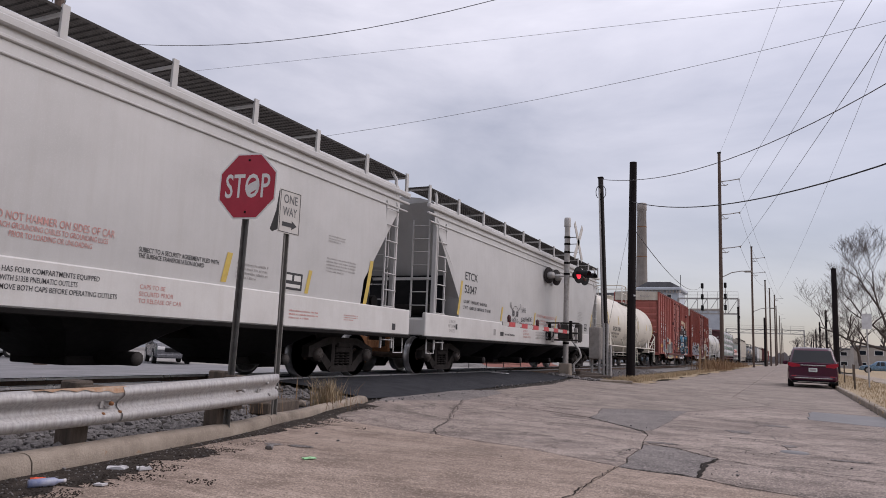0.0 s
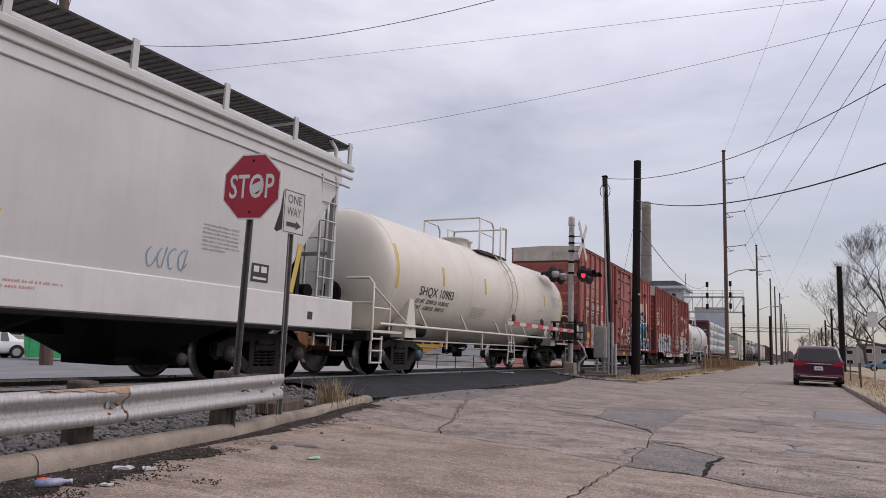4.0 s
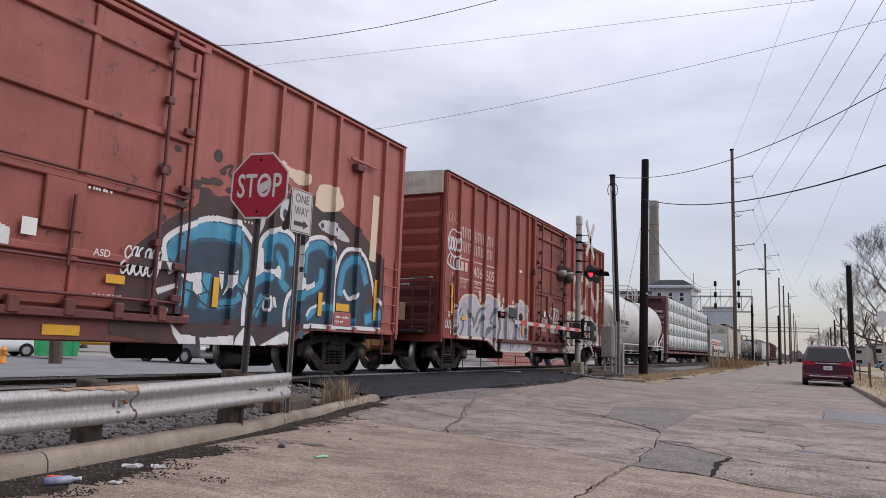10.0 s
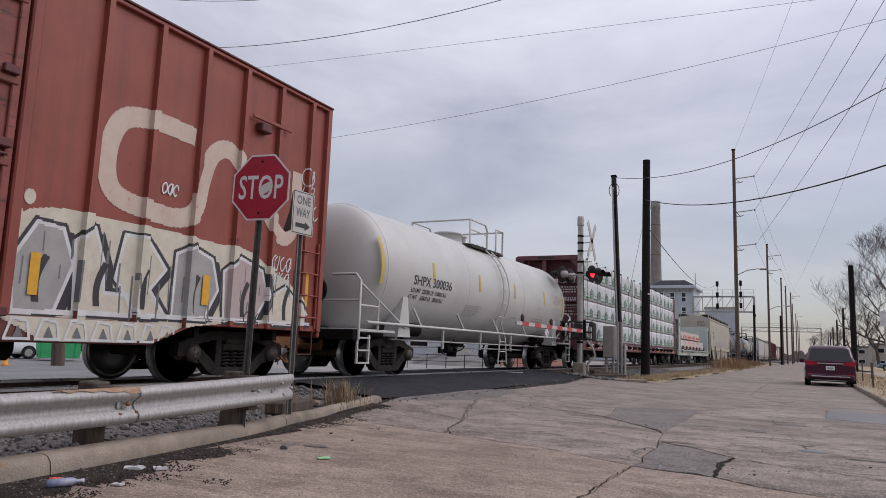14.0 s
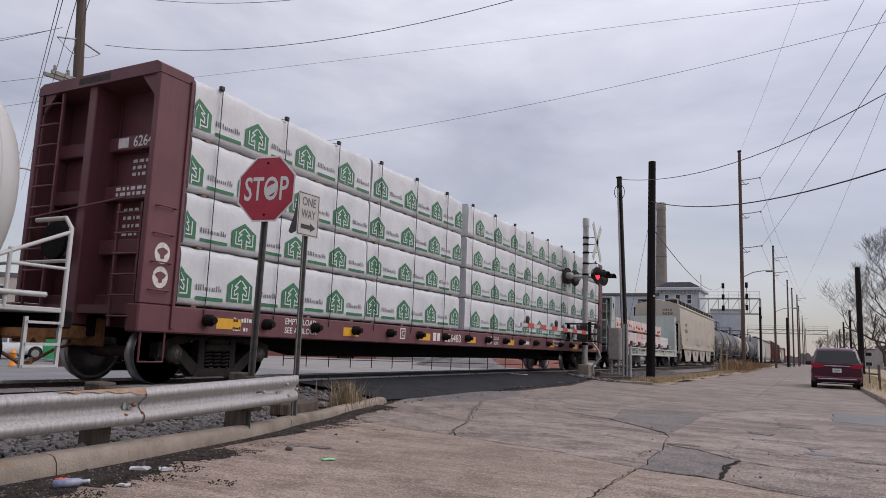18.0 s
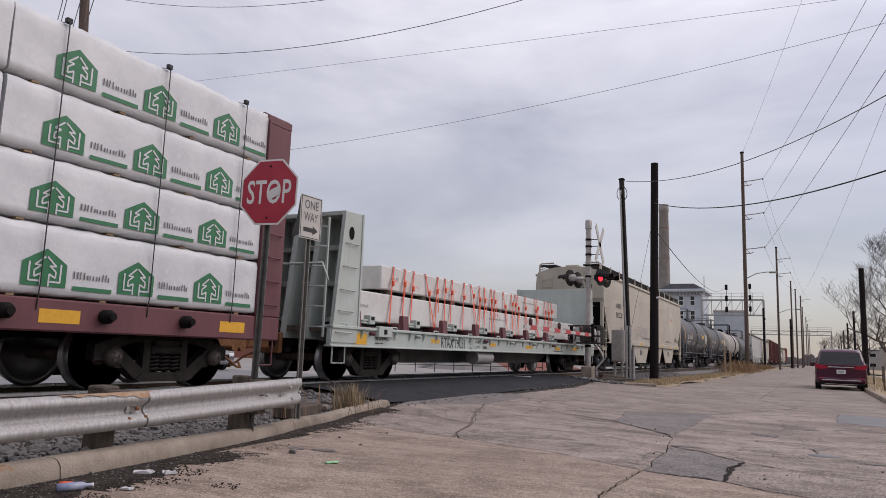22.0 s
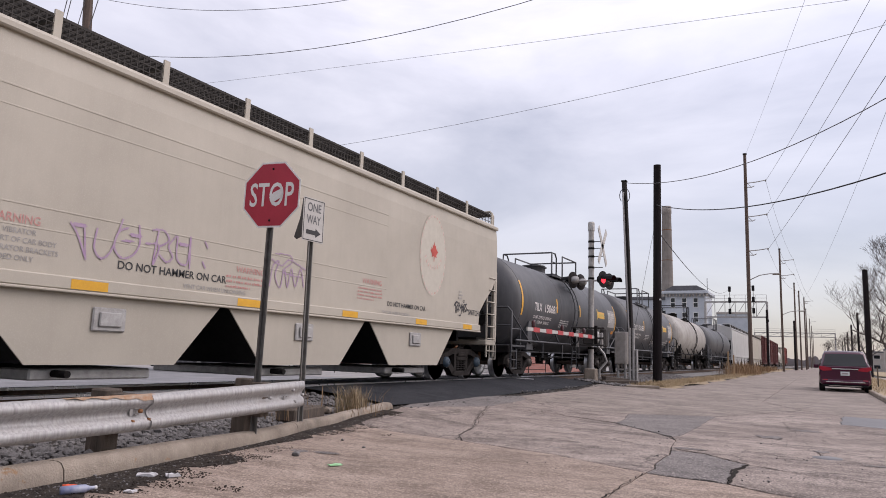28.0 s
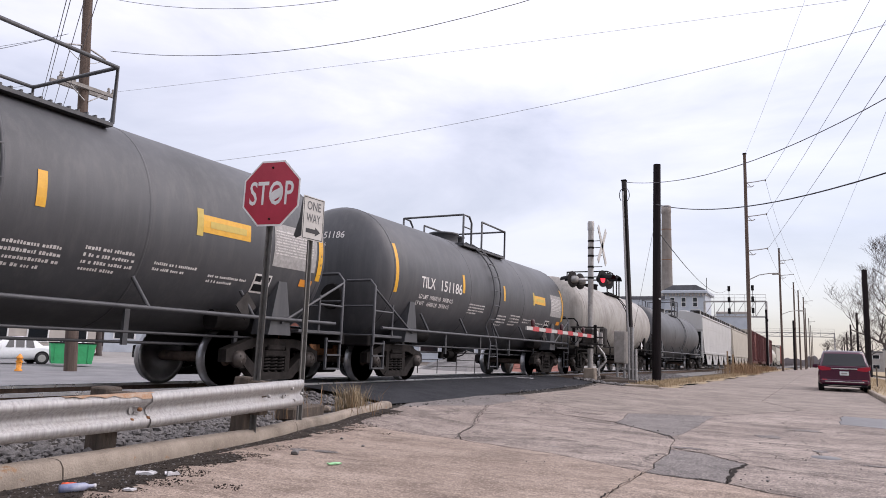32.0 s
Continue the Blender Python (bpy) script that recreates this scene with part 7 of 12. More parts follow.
        part("outlet_cap", Shape().lathe([(1.34, .09), (1.37, .09), (1.38, 0)], "x", (0, y + .1, .36), 12), M["grate"], b)
    # end frames
    for k in (1, -1):
        ye = k * (L - .54)
        fr = Shape()
        for sx in (1, -1):
            fr.box(sx * 1.42 - .06, sx * 1.42 + .06, ye - .06, ye + .06, 1.2, 3.9, .015)
            fr.tube([(sx * 1.42, ye, 3.9), (sx * 1.40, ye, 4.45), (sx * 1.30, ye - k * .1, 4.66)], .04, 8)
        fr.box(-1.42, 1.42, ye - .03, ye + .03, 2.35, 2.42).box(-1.3, 1.3, ye - .2, ye + .2, 1.36, 1.40)
        part("end_frame", fr, M["hopper"], car)
        rungs(car, 1.46, ye - k * .25, .62, 3.85, 9, .46, "x", M["hopper"])
        rungs(car, 1.02, ye + k * .02, 1.2, 3.9, 8, .46, "y" if k > 0 else "-y", M["hopper"])
        # black plate added for the deep shade in the end recess
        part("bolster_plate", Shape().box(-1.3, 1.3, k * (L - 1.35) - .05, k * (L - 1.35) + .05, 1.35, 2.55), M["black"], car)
        br = Shape()
        br.lathe([(0, .30), (.05, .30)], "y", (-.6, ye + k * .16, 2.3), 18)
        if k < 0:
            part("brake_wheel", br, M["under"], car)
        stirrup(car, k * (L - .30), .95, M["hopper_sill"], .42, 1.50)
        ar = Shape().tube([(1.2, k * (L - .9), 1.62), (.2, k * (L - .9), 1.62)], .14, 10)
        part("air_tank", ar, M["under"], car)
    side = lambda y, z: (shell_x(z) + .006, y, z)
    marks(car, side, flat_side(1.563), L, mid_)
    return car


def slant(s, k=.20):
    """The side with marks that lean towards the rear."""
    return lambda y, z: s(y + (z - 1.8) * k, z)


def marks_a(car, s, f, L, m):
    """Lettering of the first hopper."""
    patches(car, [(7.09, 7.22, 1.50, 2.42)], slant(s), "yellow_old", "reflector", n=4)
    patches(car, [(5.10, 5.20, 1.55, 1.98)], slant(s), "yellow_old", "reflector", n=4)
    patches(car, [(2.98, 3.10, 1.55, 2.02)], slant(s), "yellow_old", "reflector", n=4)
    def fitted(text, surf, y, z, h, width, ink):
        words(car, text, surf, y, z, h, ink, width / max(p[0] for p in letters(text, h)[0]))
    fitted("DO NOT HAMMER ON SIDES OF CAR", s, -.66, 1.915, .095, 1.62, "ink_red")
    fitted("ATTACH GROUNDING CABLES TO GROUNDING LUGS", s, -.66, 1.82, .066, 1.53, "ink_red")
    fitted("PRIOR TO LOADING OR UNLOADING", s, -.42, 1.725, .066, 1.07, "ink_red")
    fitted("SUBJECT TO A SECURITY AGREEMENT FILED WITH", s, 1.36, 1.80, .066, 1.50, "ink")
    fitted("THE SURFACE TRANSPORTATION BOARD", s, 1.36, 1.72, .062, 1.20, "ink")
    fitted("NOTE: CAR HAS FOUR COMPARTMENTS EQUIPPED", f, -.86, 1.33, .062, 1.64, "ink")
    fitted("WITH 5135B PNEUMATIC OUTLETS", f, -.48, 1.23, .062, .96, "ink")
    fitted("CAUTION: REMOVE BOTH CAPS BEFORE OPERATING OUTLETS", f, -.90, 1.13, .062, 1.96, "ink")
    small_print(car, s, 3.25, 1.86, 4, .75, .042, "ink_grey", 3)
    small_print(car, s, 5.69, 2.70, 3, .55, .030, "ink_grey", 4)
    small_print(car, s, 5.66, 2.26, 5, 1.0, .036, "ink_grey", 5)
    for i, t in enumerate(("CAPS TO BE", "SECURED PRIOR", "TO RELEASE OF CAR")):
        words(car, t, f, 1.40, 1.30 - i * .095, .060, "ink_red", .95)
    small_print(car, f, 4.6, 1.20, 3, .85, .036, "ink_red", 7)
    small_print(car, f, 6.3, 1.22, 3, .5, .026, "ink_red", 7)
    patches(car, [(4.45, 4.96, 1.58, 1.88)], s, "ink", "consolidated_stencil")
    patches(car, [(4.50, 4.66, 1.74, 1.84), (4.72, 4.91, 1.74, 1.84), (4.50, 4.91, 1.62, 1.68)], lambda y, z: (shell_x(z) + .009, y, z), "hopper_sill", "stencil_box")
    patches(car, [(8.2, 8.35, 1.02, 1.16)], f, "ink", "jack_mark")


def marks_b(car, s, f, L, m):
    """Lettering of the second hopper."""
    words(car, "ETCX", s, -6.66, 2.54, .215, "ink", 1.12)
    words(car, "52047", s, -6.68, 2.18, .215, "ink", 1.10)
    words(car, "LD LMT  199400 LBS  90450 KGS", s, -6.70, 1.90, .085, "ink", .98)
    words(car, "LT WT    63600 LBS  28850 KGS  TB  IU-89", s, -6.73, 1.74, .085, "ink", .90)
    words(car, "2 INCH", f, -7.62, 1.32, .08, "ink_grey")
    words(car, "HF COMP", f, -7.68, 1.20, .08, "ink_grey")
    words(car, "SHOES", f, -7.62, 1.08, .08, "ink_grey")
    patches(car, [(-7.22, -7.12, 1.16, 1.30)], f, "ink", "jack_mark")
    patches(car, [(-4.55, -4.36, 1.10, 1.28)], f, "ink_grey", "stencil_box")
    small_print(car, f, -3.62, 1.12, 1, 1.15, .075, "ink", 18)
    patches(car, [(-4.0, -3.72, 1.10, 1.22)], f, "ink", "maker_mark")
    for y, z0, z1 in ((-6.98, 1.56, 2.48), (-3.82, 1.55, 1.98), (-.68, 1.56, 2.0), (1.81, 1.56, 2.02), (7.1, 1.52, 2.4)):
        patches(car, [(y - .06, y + .06, z0, z1)], slant(s), "yellow_old", "reflector", n=4)
    words(car, "DO NOT HAMMER ON SIDES OF CAR", s, -.45, 1.86, .10, "ink_red", .95)
    for i, t in enumerate(("ATTACH GROUNDING CABLES", "PRIOR TO LOADING OR UNLOADING")):
        words(car, t, s, -.3, 1.72 - i * .10, .062, "ink_red", .92)
    for i, t in enumerate(("CAPS TO BE", "SECURED PRIOR", "TO RELEASE OF CAR")):
        words(car, t, f, -1.95, 1.30 - i * .095, .062, "ink_red", .95)
    for i, t in enumerate(("NOTE: THIS CAR HAS FOUR COMPARTMENTS", "CAR EQUIPPED WITH 5135B PNEUMATIC OUTLETS", "CAUTION: REMOVE BOTH CAPS BEFORE OPERATING OUTLETS")):
        words(car, t, f, -.65, 1.30 - i * .095, .058, "ink_grey", .92)
    small_print(car, f, 1.7, 1.22, 2, 1.0, .04, "ink_red", 15)
    small_print(car, s, 4.9, 2.35, 7, .75, .036, "ink_grey", 16)
    patches(car, [(6.0, 6.42, 1.62, 1.92)], s, "ink", "consolidated_stencil")
    patches(car, [(6.05, 6.18, 1.78, 1.88), (6.23, 6.37, 1.78, 1.88), (6.05, 6.37, 1.66, 1.70)], lambda y, z: (shell_x(z) + .009, y, z), "hopper_sill", "stencil_box")
    patches(car, [(7.5, 7.65, 1.08, 1.22)], f, "ink", "jack_mark")
    # line drawing in black spray: crossed strokes and loops, and a word beside it
    top = Bowed(s)
    r5 = random.Random(5)
    rows = []
    def oval(y, z, ry, rz, w, t0=0.0, t1=6.2832, n=16):
        pts = [(y + ry * math.cos(t0 + (t1 - t0) * i / n), z + rz * math.sin(t0 + (t1 - t0) * i / n)) for i in range(n + 1)]
        rows.extend(("l", *p, *q, w) for p, q in zip(pts, pts[1:]))
    oval(-2.63, 1.86, .27, .22, .016, -.5, 3.7)
    for y in (-2.79, -2.47):
        oval(y, 1.85, .095, .085, .020)
        oval(y, 1.85, .045, .045, .030)
    oval(-2.66, 1.60, .15, .09, .018)
    rows += [("l", -2.80 + i * .045, 1.55, -2.79 + i * .045, 1.65, .012) for i in range(7)]
    rows += [("l", -2.63, 1.78, -2.68, 1.72, .016), ("l", -2.63, 1.78, -2.58, 1.72, .016)]
    for dy, dz in ((-1, -1), (1, -1), (-1, 1), (1, 1)):
        y, z = -2.64 + dy * .46, 1.82 + dz * .28
        rows += [("l", -2.64 + dy * .22, 1.80 + dz * .12, y, z, .014), ("l", -2.64 + dy * .20, 1.76 + dz * .14, y - .03 * dy, z - .05, .014)]
        oval(y + .02, z + .03, .05, .04, .014)
        oval(y + .02, z - .04, .05, .04, .014)
    for i in range(9):
        oval(-2.02 + i * .13, 1.53, .065, .05, .012, .2, 3.2)
    spray(car, "spray_drawing", rows, top, "g_black", "black sprayed skull and bones drawing")
    spray(car, "spray_scribble", loops(r5, -2.0, 1.92, 4, .17, .012), top, "g_black", "thin black sprayed scribble")
    spray(car, "pale_tag", loops(r5, 4.0, 1.62, 4, .3, .014), top, "car_blue", "pale blue sprayed scribble")
    words(car, "EASTHIDE", lambda y, z: s(y + (z - 1.65) * .15, z + (y + 2.05) * .06), -2.05, 1.62, .135, "ink", 1.22, "spray_word")


class Bowed:
    """Paint on a side that the given surface describes."""

    def __init__(self, surf, up=.004):
        self.surf, self.up = surf, up

    def x(self, y, z):
        return self.surf(y, z)[0] + self.up

    def split(self, a, b, z):
        return [(a, b)]


def grain_hopper(q0, q1, seed, paint="beige", lettered=True, trucks=None):
    """Straight-sided grain hopper with four open pockets below."""
    car, h, mid_ = car_base("covered_hopper", "beige grain hopper car with four discharge pockets" if paint == "beige" else "pale grey weathered covered hopper car", "freight car", q0, q1, trucks or (q0 + 2.1, q1 - 2.1), "truck_slate" if lettered else "truck")
    L = h - .55
    zb, ze = 1.42, 4.15
    def reach(z):
        return L if z > 2.95 else L - (2.95 - z) * .62
    def sx(z):
        return 1.52 if z < 3.7 else 1.52 - (z - 3.7) * .10
    prof = [(sx(zb + (ze - zb) * i / 8), zb + (ze - zb) * i / 8) for i in range(9)] + [(1.40, 4.28), (.7, 4.46), (0, 4.50)]
    ring = prof + [(-x, z) for x, z in prof[::-1][1:]]
    def rear(z):
        return steps(z, [(9.0, L - .25), (2.65, L - .25), (2.35, L - .68), (1.81, L - 1.33), (1.46, L - 1.38), (.0, L - 1.40)])
    rows = [[(x, mix(-reach(z), rear(z), i / 16), z) for x, z in ring] for i in range(17)]
    body = Shape()
    body.grid(rows, False)
    for r in (rows[0], rows[-1]):
        body.add(r, [tuple(range(len(r)))])
    part("body", body, M[paint], car)
    for k in (1, -1):
        part("eave_rail", Shape().box(k * 1.50 - .05, k * 1.50 + .05, -L, L - .25, 4.10, 4.20, .02), M[paint], car)
        part("lower_rail", Shape().box(k * 1.525 - .03, k * 1.525 + .03, -L + .95, L - 1.32, 1.27, 1.43, .015), M[paint], car)
        part("side_stiffener", Shape().box(k * 1.519 - .006, k * 1.519 + .006, -L + .3, 4.0, 3.47, 3.495, .003), M[paint], car)
        part("side_stiffener", Shape().box(k * 1.519 - .005, k * 1.519 + .005, -L + .3, 4.0, 3.245, 3.265, .003), M[paint], car)
        part("side_stiffener", Shape().box(k * 1.519 - .005, k * 1.519 + .005, -L + .8, 4.05, 1.925, 1.945, .003), M[paint], car)
        part("side_stiffener", Shape().box(k * 1.519 - .006, k * 1.519 + .006, -L + .8, 4.05, 2.17, 2.19, .003), M[paint], car)
    part("sill_lip", Shape().box(1.44, 1.56, -L + .6, L - 1.30, 1.235, 1.27, .01), M[paint], car)
    for k in (1, -1):
        grate = Shape()
        x0, x1 = sorted((k * .62, k * 1.30))
        for i in range(9):
            x = x0 + (x1 - x0) * i / 8
            grate.box(x - .004, x + .004, -L, L - .28, 4.56, 4.60)
        n = int(2 * L / .10)
        for i in range(n + 1):
            y = mix(-L, L - .28, i / n)
            grate.box(x0, x1, y - .005, y + .005, 4.56, 4.59)
        # upright outer grating
        for i in range(n + 1):
            y = mix(-L, L - .28, i / n)
            grate.box(k * 1.38 - .004, k * 1.38 + .004, y - .006, y + .006, 4.22, 4.54)
        for z in (4.24, 4.34, 4.44, 4.53):
            grate.box(k * 1.38 - .006, k * 1.38 + .006, -L, L - .28, z - .006, z + .006)
        part("walkway", grate, M["grate"], car)
        for i in range(13):
            y = mix(-L + .1, L - .36, i / 12)
            part("walkway_post", Shape().box(k * 1.38 - .012, k * 1.38 + .018, y - .05, y + .05, 4.18, 4.62), M[paint], car)
            part("walkway_bracket", Shape().box(*sorted((k * .6, k * 1.365)), y - .02, y + .02, 4.50, 4.55), M["grate"], car)
    trough = Shape().box(-.30, .30, -L + .4, L - .4, 4.46, 4.62, .03)
    part("hatch_trough", trough, M[paint], car)
    # four pockets, each a hopper with its own gate
    n, pitch = 4, 3.85 * (L / 9.95)
    y0, y1 = -.37 - 2 * pitch, -.37 + 2 * pitch
    for i in range(n):
        c = -.37 + (i - 1.5) * pitch
        a, b = c - pitch * .49, c + pitch * .49
        p = Shape()
        p.prism([(a, 1.30), (b, 1.30), (c + 1.05, .40), (c - 1.05, .40)], "x", -1.44, 1.44)
        # shade on the pocket's sloping faces put in as black
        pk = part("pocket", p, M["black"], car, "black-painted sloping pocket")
        for sx_ in (1, -1):
            part("pocket_side", Shape().prism([(a - .004, 1.30), (b + .004, 1.30), (c + 1.055, .39), (c - 1.055, .39)], "x", *sorted((sx_ * 1.442, sx_ * 1.462))), M[paint], pk, "beige side sheet of the pocket")
        gate = Shape().box(-1.25, 1.25, c - .85, c + .85, .20, .34, .02)
        part("discharge_gate", gate, M["galv_dull"], pk)
        part("gate_crank", Shape().tube([(1.25, c - .55, .28), (1.52, c - .55, .28)], .045, 8), M["under"], pk)
        vb = Shape().box(1.462, 1.50, c - .28, c + .20, .80, 1.10, .03).box(1.502, 1.53, c - .20, c + .12, .86, 1.04, .03)
        part("vibrator_bracket", vb, M["galv_dull"], pk)
    # dark slab added to keep light out between the pockets
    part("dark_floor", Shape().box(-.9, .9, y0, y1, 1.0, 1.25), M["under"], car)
    for k in (1, -1):
        ye = k * (L - .02) if k < 0 else L - .22
        for sx_ in (1, -1):
            part("end_post", Shape().box(sx_ * 1.44 - .06, sx_ * 1.44 + .06, ye - .06, ye + .06, 1.0, 2.95, .015), M[paint], car)
            part("end_handrail", Shape().tube([(sx_ * 1.36, ye, 4.12), (sx_ * 1.36, ye, 4.55), (sx_ * 1.30, ye - k * .08, 4.66), (sx_ * .7, ye, 4.66)], .035, 8), M[paint], car)
        part("end_sill", Shape().box(-1.5, 1.5, ye - k * .28 - .32, ye - k * .28 + .32, .92, 1.06, .02), M[paint], car)
        for z in (1.75, 2.3, 2.75):
            part("end_rail", Shape().tube([(-1.35, ye, z), (1.35, ye, z)], .022, 6), M["under"], car)
        part("end_platform", Shape().box(-1.3, 1.3, ye - k * .5 - .3, ye - k * .5 + .3, 1.08, 1.12), M["under"], car)
        lo, hi = (-reach(1.42) - .012, -L - .012) if k < 0 else (rear(1.42) + .012, L - .13)
        # black sheet and two plates added as the shade of the end recess
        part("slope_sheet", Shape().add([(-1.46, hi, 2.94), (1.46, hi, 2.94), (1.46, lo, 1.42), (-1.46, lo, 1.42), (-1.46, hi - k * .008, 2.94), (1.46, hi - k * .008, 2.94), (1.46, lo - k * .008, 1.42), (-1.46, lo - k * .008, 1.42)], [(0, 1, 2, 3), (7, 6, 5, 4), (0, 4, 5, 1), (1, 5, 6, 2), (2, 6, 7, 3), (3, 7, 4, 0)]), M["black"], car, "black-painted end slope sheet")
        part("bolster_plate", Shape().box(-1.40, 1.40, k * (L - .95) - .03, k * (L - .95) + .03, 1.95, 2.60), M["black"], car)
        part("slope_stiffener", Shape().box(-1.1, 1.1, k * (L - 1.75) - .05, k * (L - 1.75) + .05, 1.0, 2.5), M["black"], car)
        rungs(car, 1.46, ye - k * .32, .60, 2.9, 7, .44, "x", M[paint])
        rungs(car, -1.0, ye + k * .02, 1.1, 4.1, 9, .44, "y" if k > 0 else "-y", M[paint])
        stirrup(car, k * (L - .32), .95, M[paint], .40, 1.46)
        if k < 0:
            part("brake_wheel", Shape().lathe([(0, .28), (.05, .28)], "y", (-.5, ye - .1, 2.0), 18), M["under"], car)
        part("air_tank", Shape().tube([(.3, k * (L - 1.0), 1.5), (1.0, k * (L - 1.0), 1.5)], .16, 12), M[paint], car)
    if not lettered:
        return car
    s = flat_side(1.526)
    f = flat_side(1.562)
    words(car, "WFRX", s, -7.80, 2.82, .24, "ink", 1.0)
    words(car, "865228", s, -7.83, 2.42, .24, "ink", 1.15)
    small_print(car, s, -8.2, 1.75, 2, 1.2, .06, "ink_grey", 21)
    e = Shape()
    vs, fs = letters("865228", .16)
    e.add([(.35 + a, -L - .006, 3.55 + b) for a, b in vs], fs)
    vs, fs = letters("WFRX", .16)
    e.add([(.35 + a, -L - .006, 3.78 + b) for a, b in vs], fs)
    part("end_lettering", e, M["ink"], car)
    for y in (-8.2, -5.4, -2.95, -.21, 2.5, 5.23, 7.6):
        patches(car, [(y, y + .50, 1.285, 1.40)], flat_side(1.558), "yellow", "reflector")
    words(car, "WARNING", s, -4.0, 1.96, .10, "ink_red", .9)
    for i, t in enumerate(("APPLY VIBRATOR", "TO PART OF CAR BODY", "AT VIBRATOR BRACKETS", "PROVIDED ONLY")):
        words(car, t, s, -4.05, 1.84 - i * .10, .06, "ink_grey", .95)
    words(car, "DO NOT HAMMER ON CAR", s, -2.33, 1.60, .105, "ink", 1.0)
    words(car, "WARNING", s, -.25, 1.80, .09, "ink_red")
    small_print(car, s, -.45, 1.70, 3, .8, .045, "ink_red", 22)
    words(car, "VENT CAR WHEN UNLOADING", s, -1.25, 1.46, .06, "ink_grey")
    words(car, "WARNING", s, 3.15, 1.98, .10, "ink_red")
    small_print(car, s, 3.0, 1.86, 4, .85, .040, "ink_red", 23)
    words(car, "DO NOT HAMMER ON CAR", s, 4.08, 1.60, .095, "ink", .95)
    words(car, "VENT CAR WHEN UNLOADING", s, 3.88, 1.44, .055, "ink_grey")
    small_print(car, s, -5.9, 1.95, 5, 1.4, .05, "ink_red", 24)
    # violet hand-sprayed loops
    rnd = random.Random(77)
    rows = []
    def ring(y, z, ry, rz, w, t0=0.0, t1=6.28):
        pts = [(y + ry * math.cos(t0 + (t1 - t0) * i / 14), z + rz * math.sin(t0 + (t1 - t0) * i / 14)) for i in range(15)]
        for (a_, b_), (c_, d_) in zip(pts, pts[1:]):
            rows.append(("l", a_, b_, c_, d_, w))
    def stroke(pts, w=.026):
        rows.extend(rim(bowed(pts, 5), w, False))
    stroke([(-3.02, 2.07), (-2.92, 1.95), (-2.78, 1.67)])
    stroke([(-2.84, 2.08), (-2.78, 1.66)])
    stroke([(-2.66, 2.06), (-2.68, 1.82), (-2.58, 1.70), (-2.46, 1.78), (-2.38, 2.0), (-2.31, 2.24)])
    stroke([(-2.22, 2.14), (-2.36, 2.06), (-2.40, 1.86), (-2.28, 1.74), (-2.12, 1.80), (-2.03, 1.96), (-2.06, 2.20)])
    stroke([(-2.30, 1.96), (-2.12, 1.98)])
    stroke([(-1.94, 1.98), (-1.72, 1.98), (-1.80, 1.72), (-1.74, 2.20)])
    stroke([(-1.84, 2.18), (-1.66, 2.20), (-1.56, 2.08), (-1.70, 1.98)])
    stroke([(-1.70, 1.86), (-1.58, 1.78), (-1.48, 1.86), (-1.56, 2.0), (-1.44, 2.16)])
    stroke([(-1.42, 2.16), (-1.40, 1.84), (-1.22, 1.80), (-1.19, 2.18), (-1.17, 1.74)])
    stroke([(-.92, 2.16), (-.86, 2.08)])
    stroke([(-.94, 1.86), (-.88, 1.78)])
    rows.extend([("o", y_, 2.06, .10, .025) for y_ in (-2.9, -2.1, -1.3)])
    stroke([(.50, 1.66), (.56, 2.0), (.70, 2.08), (.62, 1.84), (.76, 1.66), (.84, 1.98), (.94, 1.68), (1.02, 2.0), (1.14, 1.70), (1.26, 2.02), (1.36, 1.72)], .022)
    stroke([(.52, 2.10), (.76, 2.02), (.95, 2.14), (1.2, 2.08), (1.4, 2.02)], .020)
    stroke([(.60, 2.20), (.95, 2.22), (1.02, 2.10), (.8, 1.92), (1.3, 1.88)], .018)
    spray(car, "violet_tag", rows, Plain(1.530), "purple", "violet sprayed scribble")
    tag = []
    for pts in ([(7.12, 1.82), (7.22, 1.92), (7.36, 1.90), (7.26, 1.80), (7.36, 1.70)], [(7.24, 1.93), (7.20, 1.80), (7.30, 1.68)], [(7.34, 1.90), (7.36, 1.76), (7.46, 1.74)], [(7.34, 1.83), (7.46, 1.86)], [(7.42, 1.92), (7.48, 1.78), (7.56, 1.90), (7.52, 1.64)], [(7.56, 1.90), (7.60, 1.74), (7.68, 1.80), (7.58, 1.84)], [(7.66, 1.70), (7.66, 1.88), (7.76, 1.88), (7.70, 1.80), (7.80, 1.72)], [(7.84, 1.92), (7.74, 1.88), (7.84, 1.78), (7.72, 1.72)], [(7.20, 1.72), (7.24, 1.66)], [(7.40, 1.62), (7.46, 1.60), (7.50, 1.63)]):
        tag += rim(bowed(pts, 5), .026, False)
    tag += rim([(7.65 + .04 * math.cos(i_ * .7), 1.97 + .03 * math.sin(i_ * .7)) for i_ in range(9)], .016, False)
    spray(car, "black_tag", tag + scribble(random.Random(79), -7.0, 1.85, 4, .16, .02), Plain(1.530), "g_black", "bold black sprayed tag")
    words(car, "\"SNiTCH", flat_side(1.530), 7.86, 1.66, .13, "g_black", .98, "spray_word")
    for z_, n_, w_ in ((2.17, 1, .20), (2.09, 1, .27), (2.01, 1, .34)):
        small_print(car, s, 7.36, z_, n_, w_, .055, "ink_grey", int(z_ * 100))
    # round crest near the rear end
    c = Shape()
    cy, cz, n = 5.98, 2.92, 40
    ring_o = [(cy + .62 * math.cos(a), cz + .95 * math.sin(a)) for a in (2 * math.pi * i / n for i in range(n))]
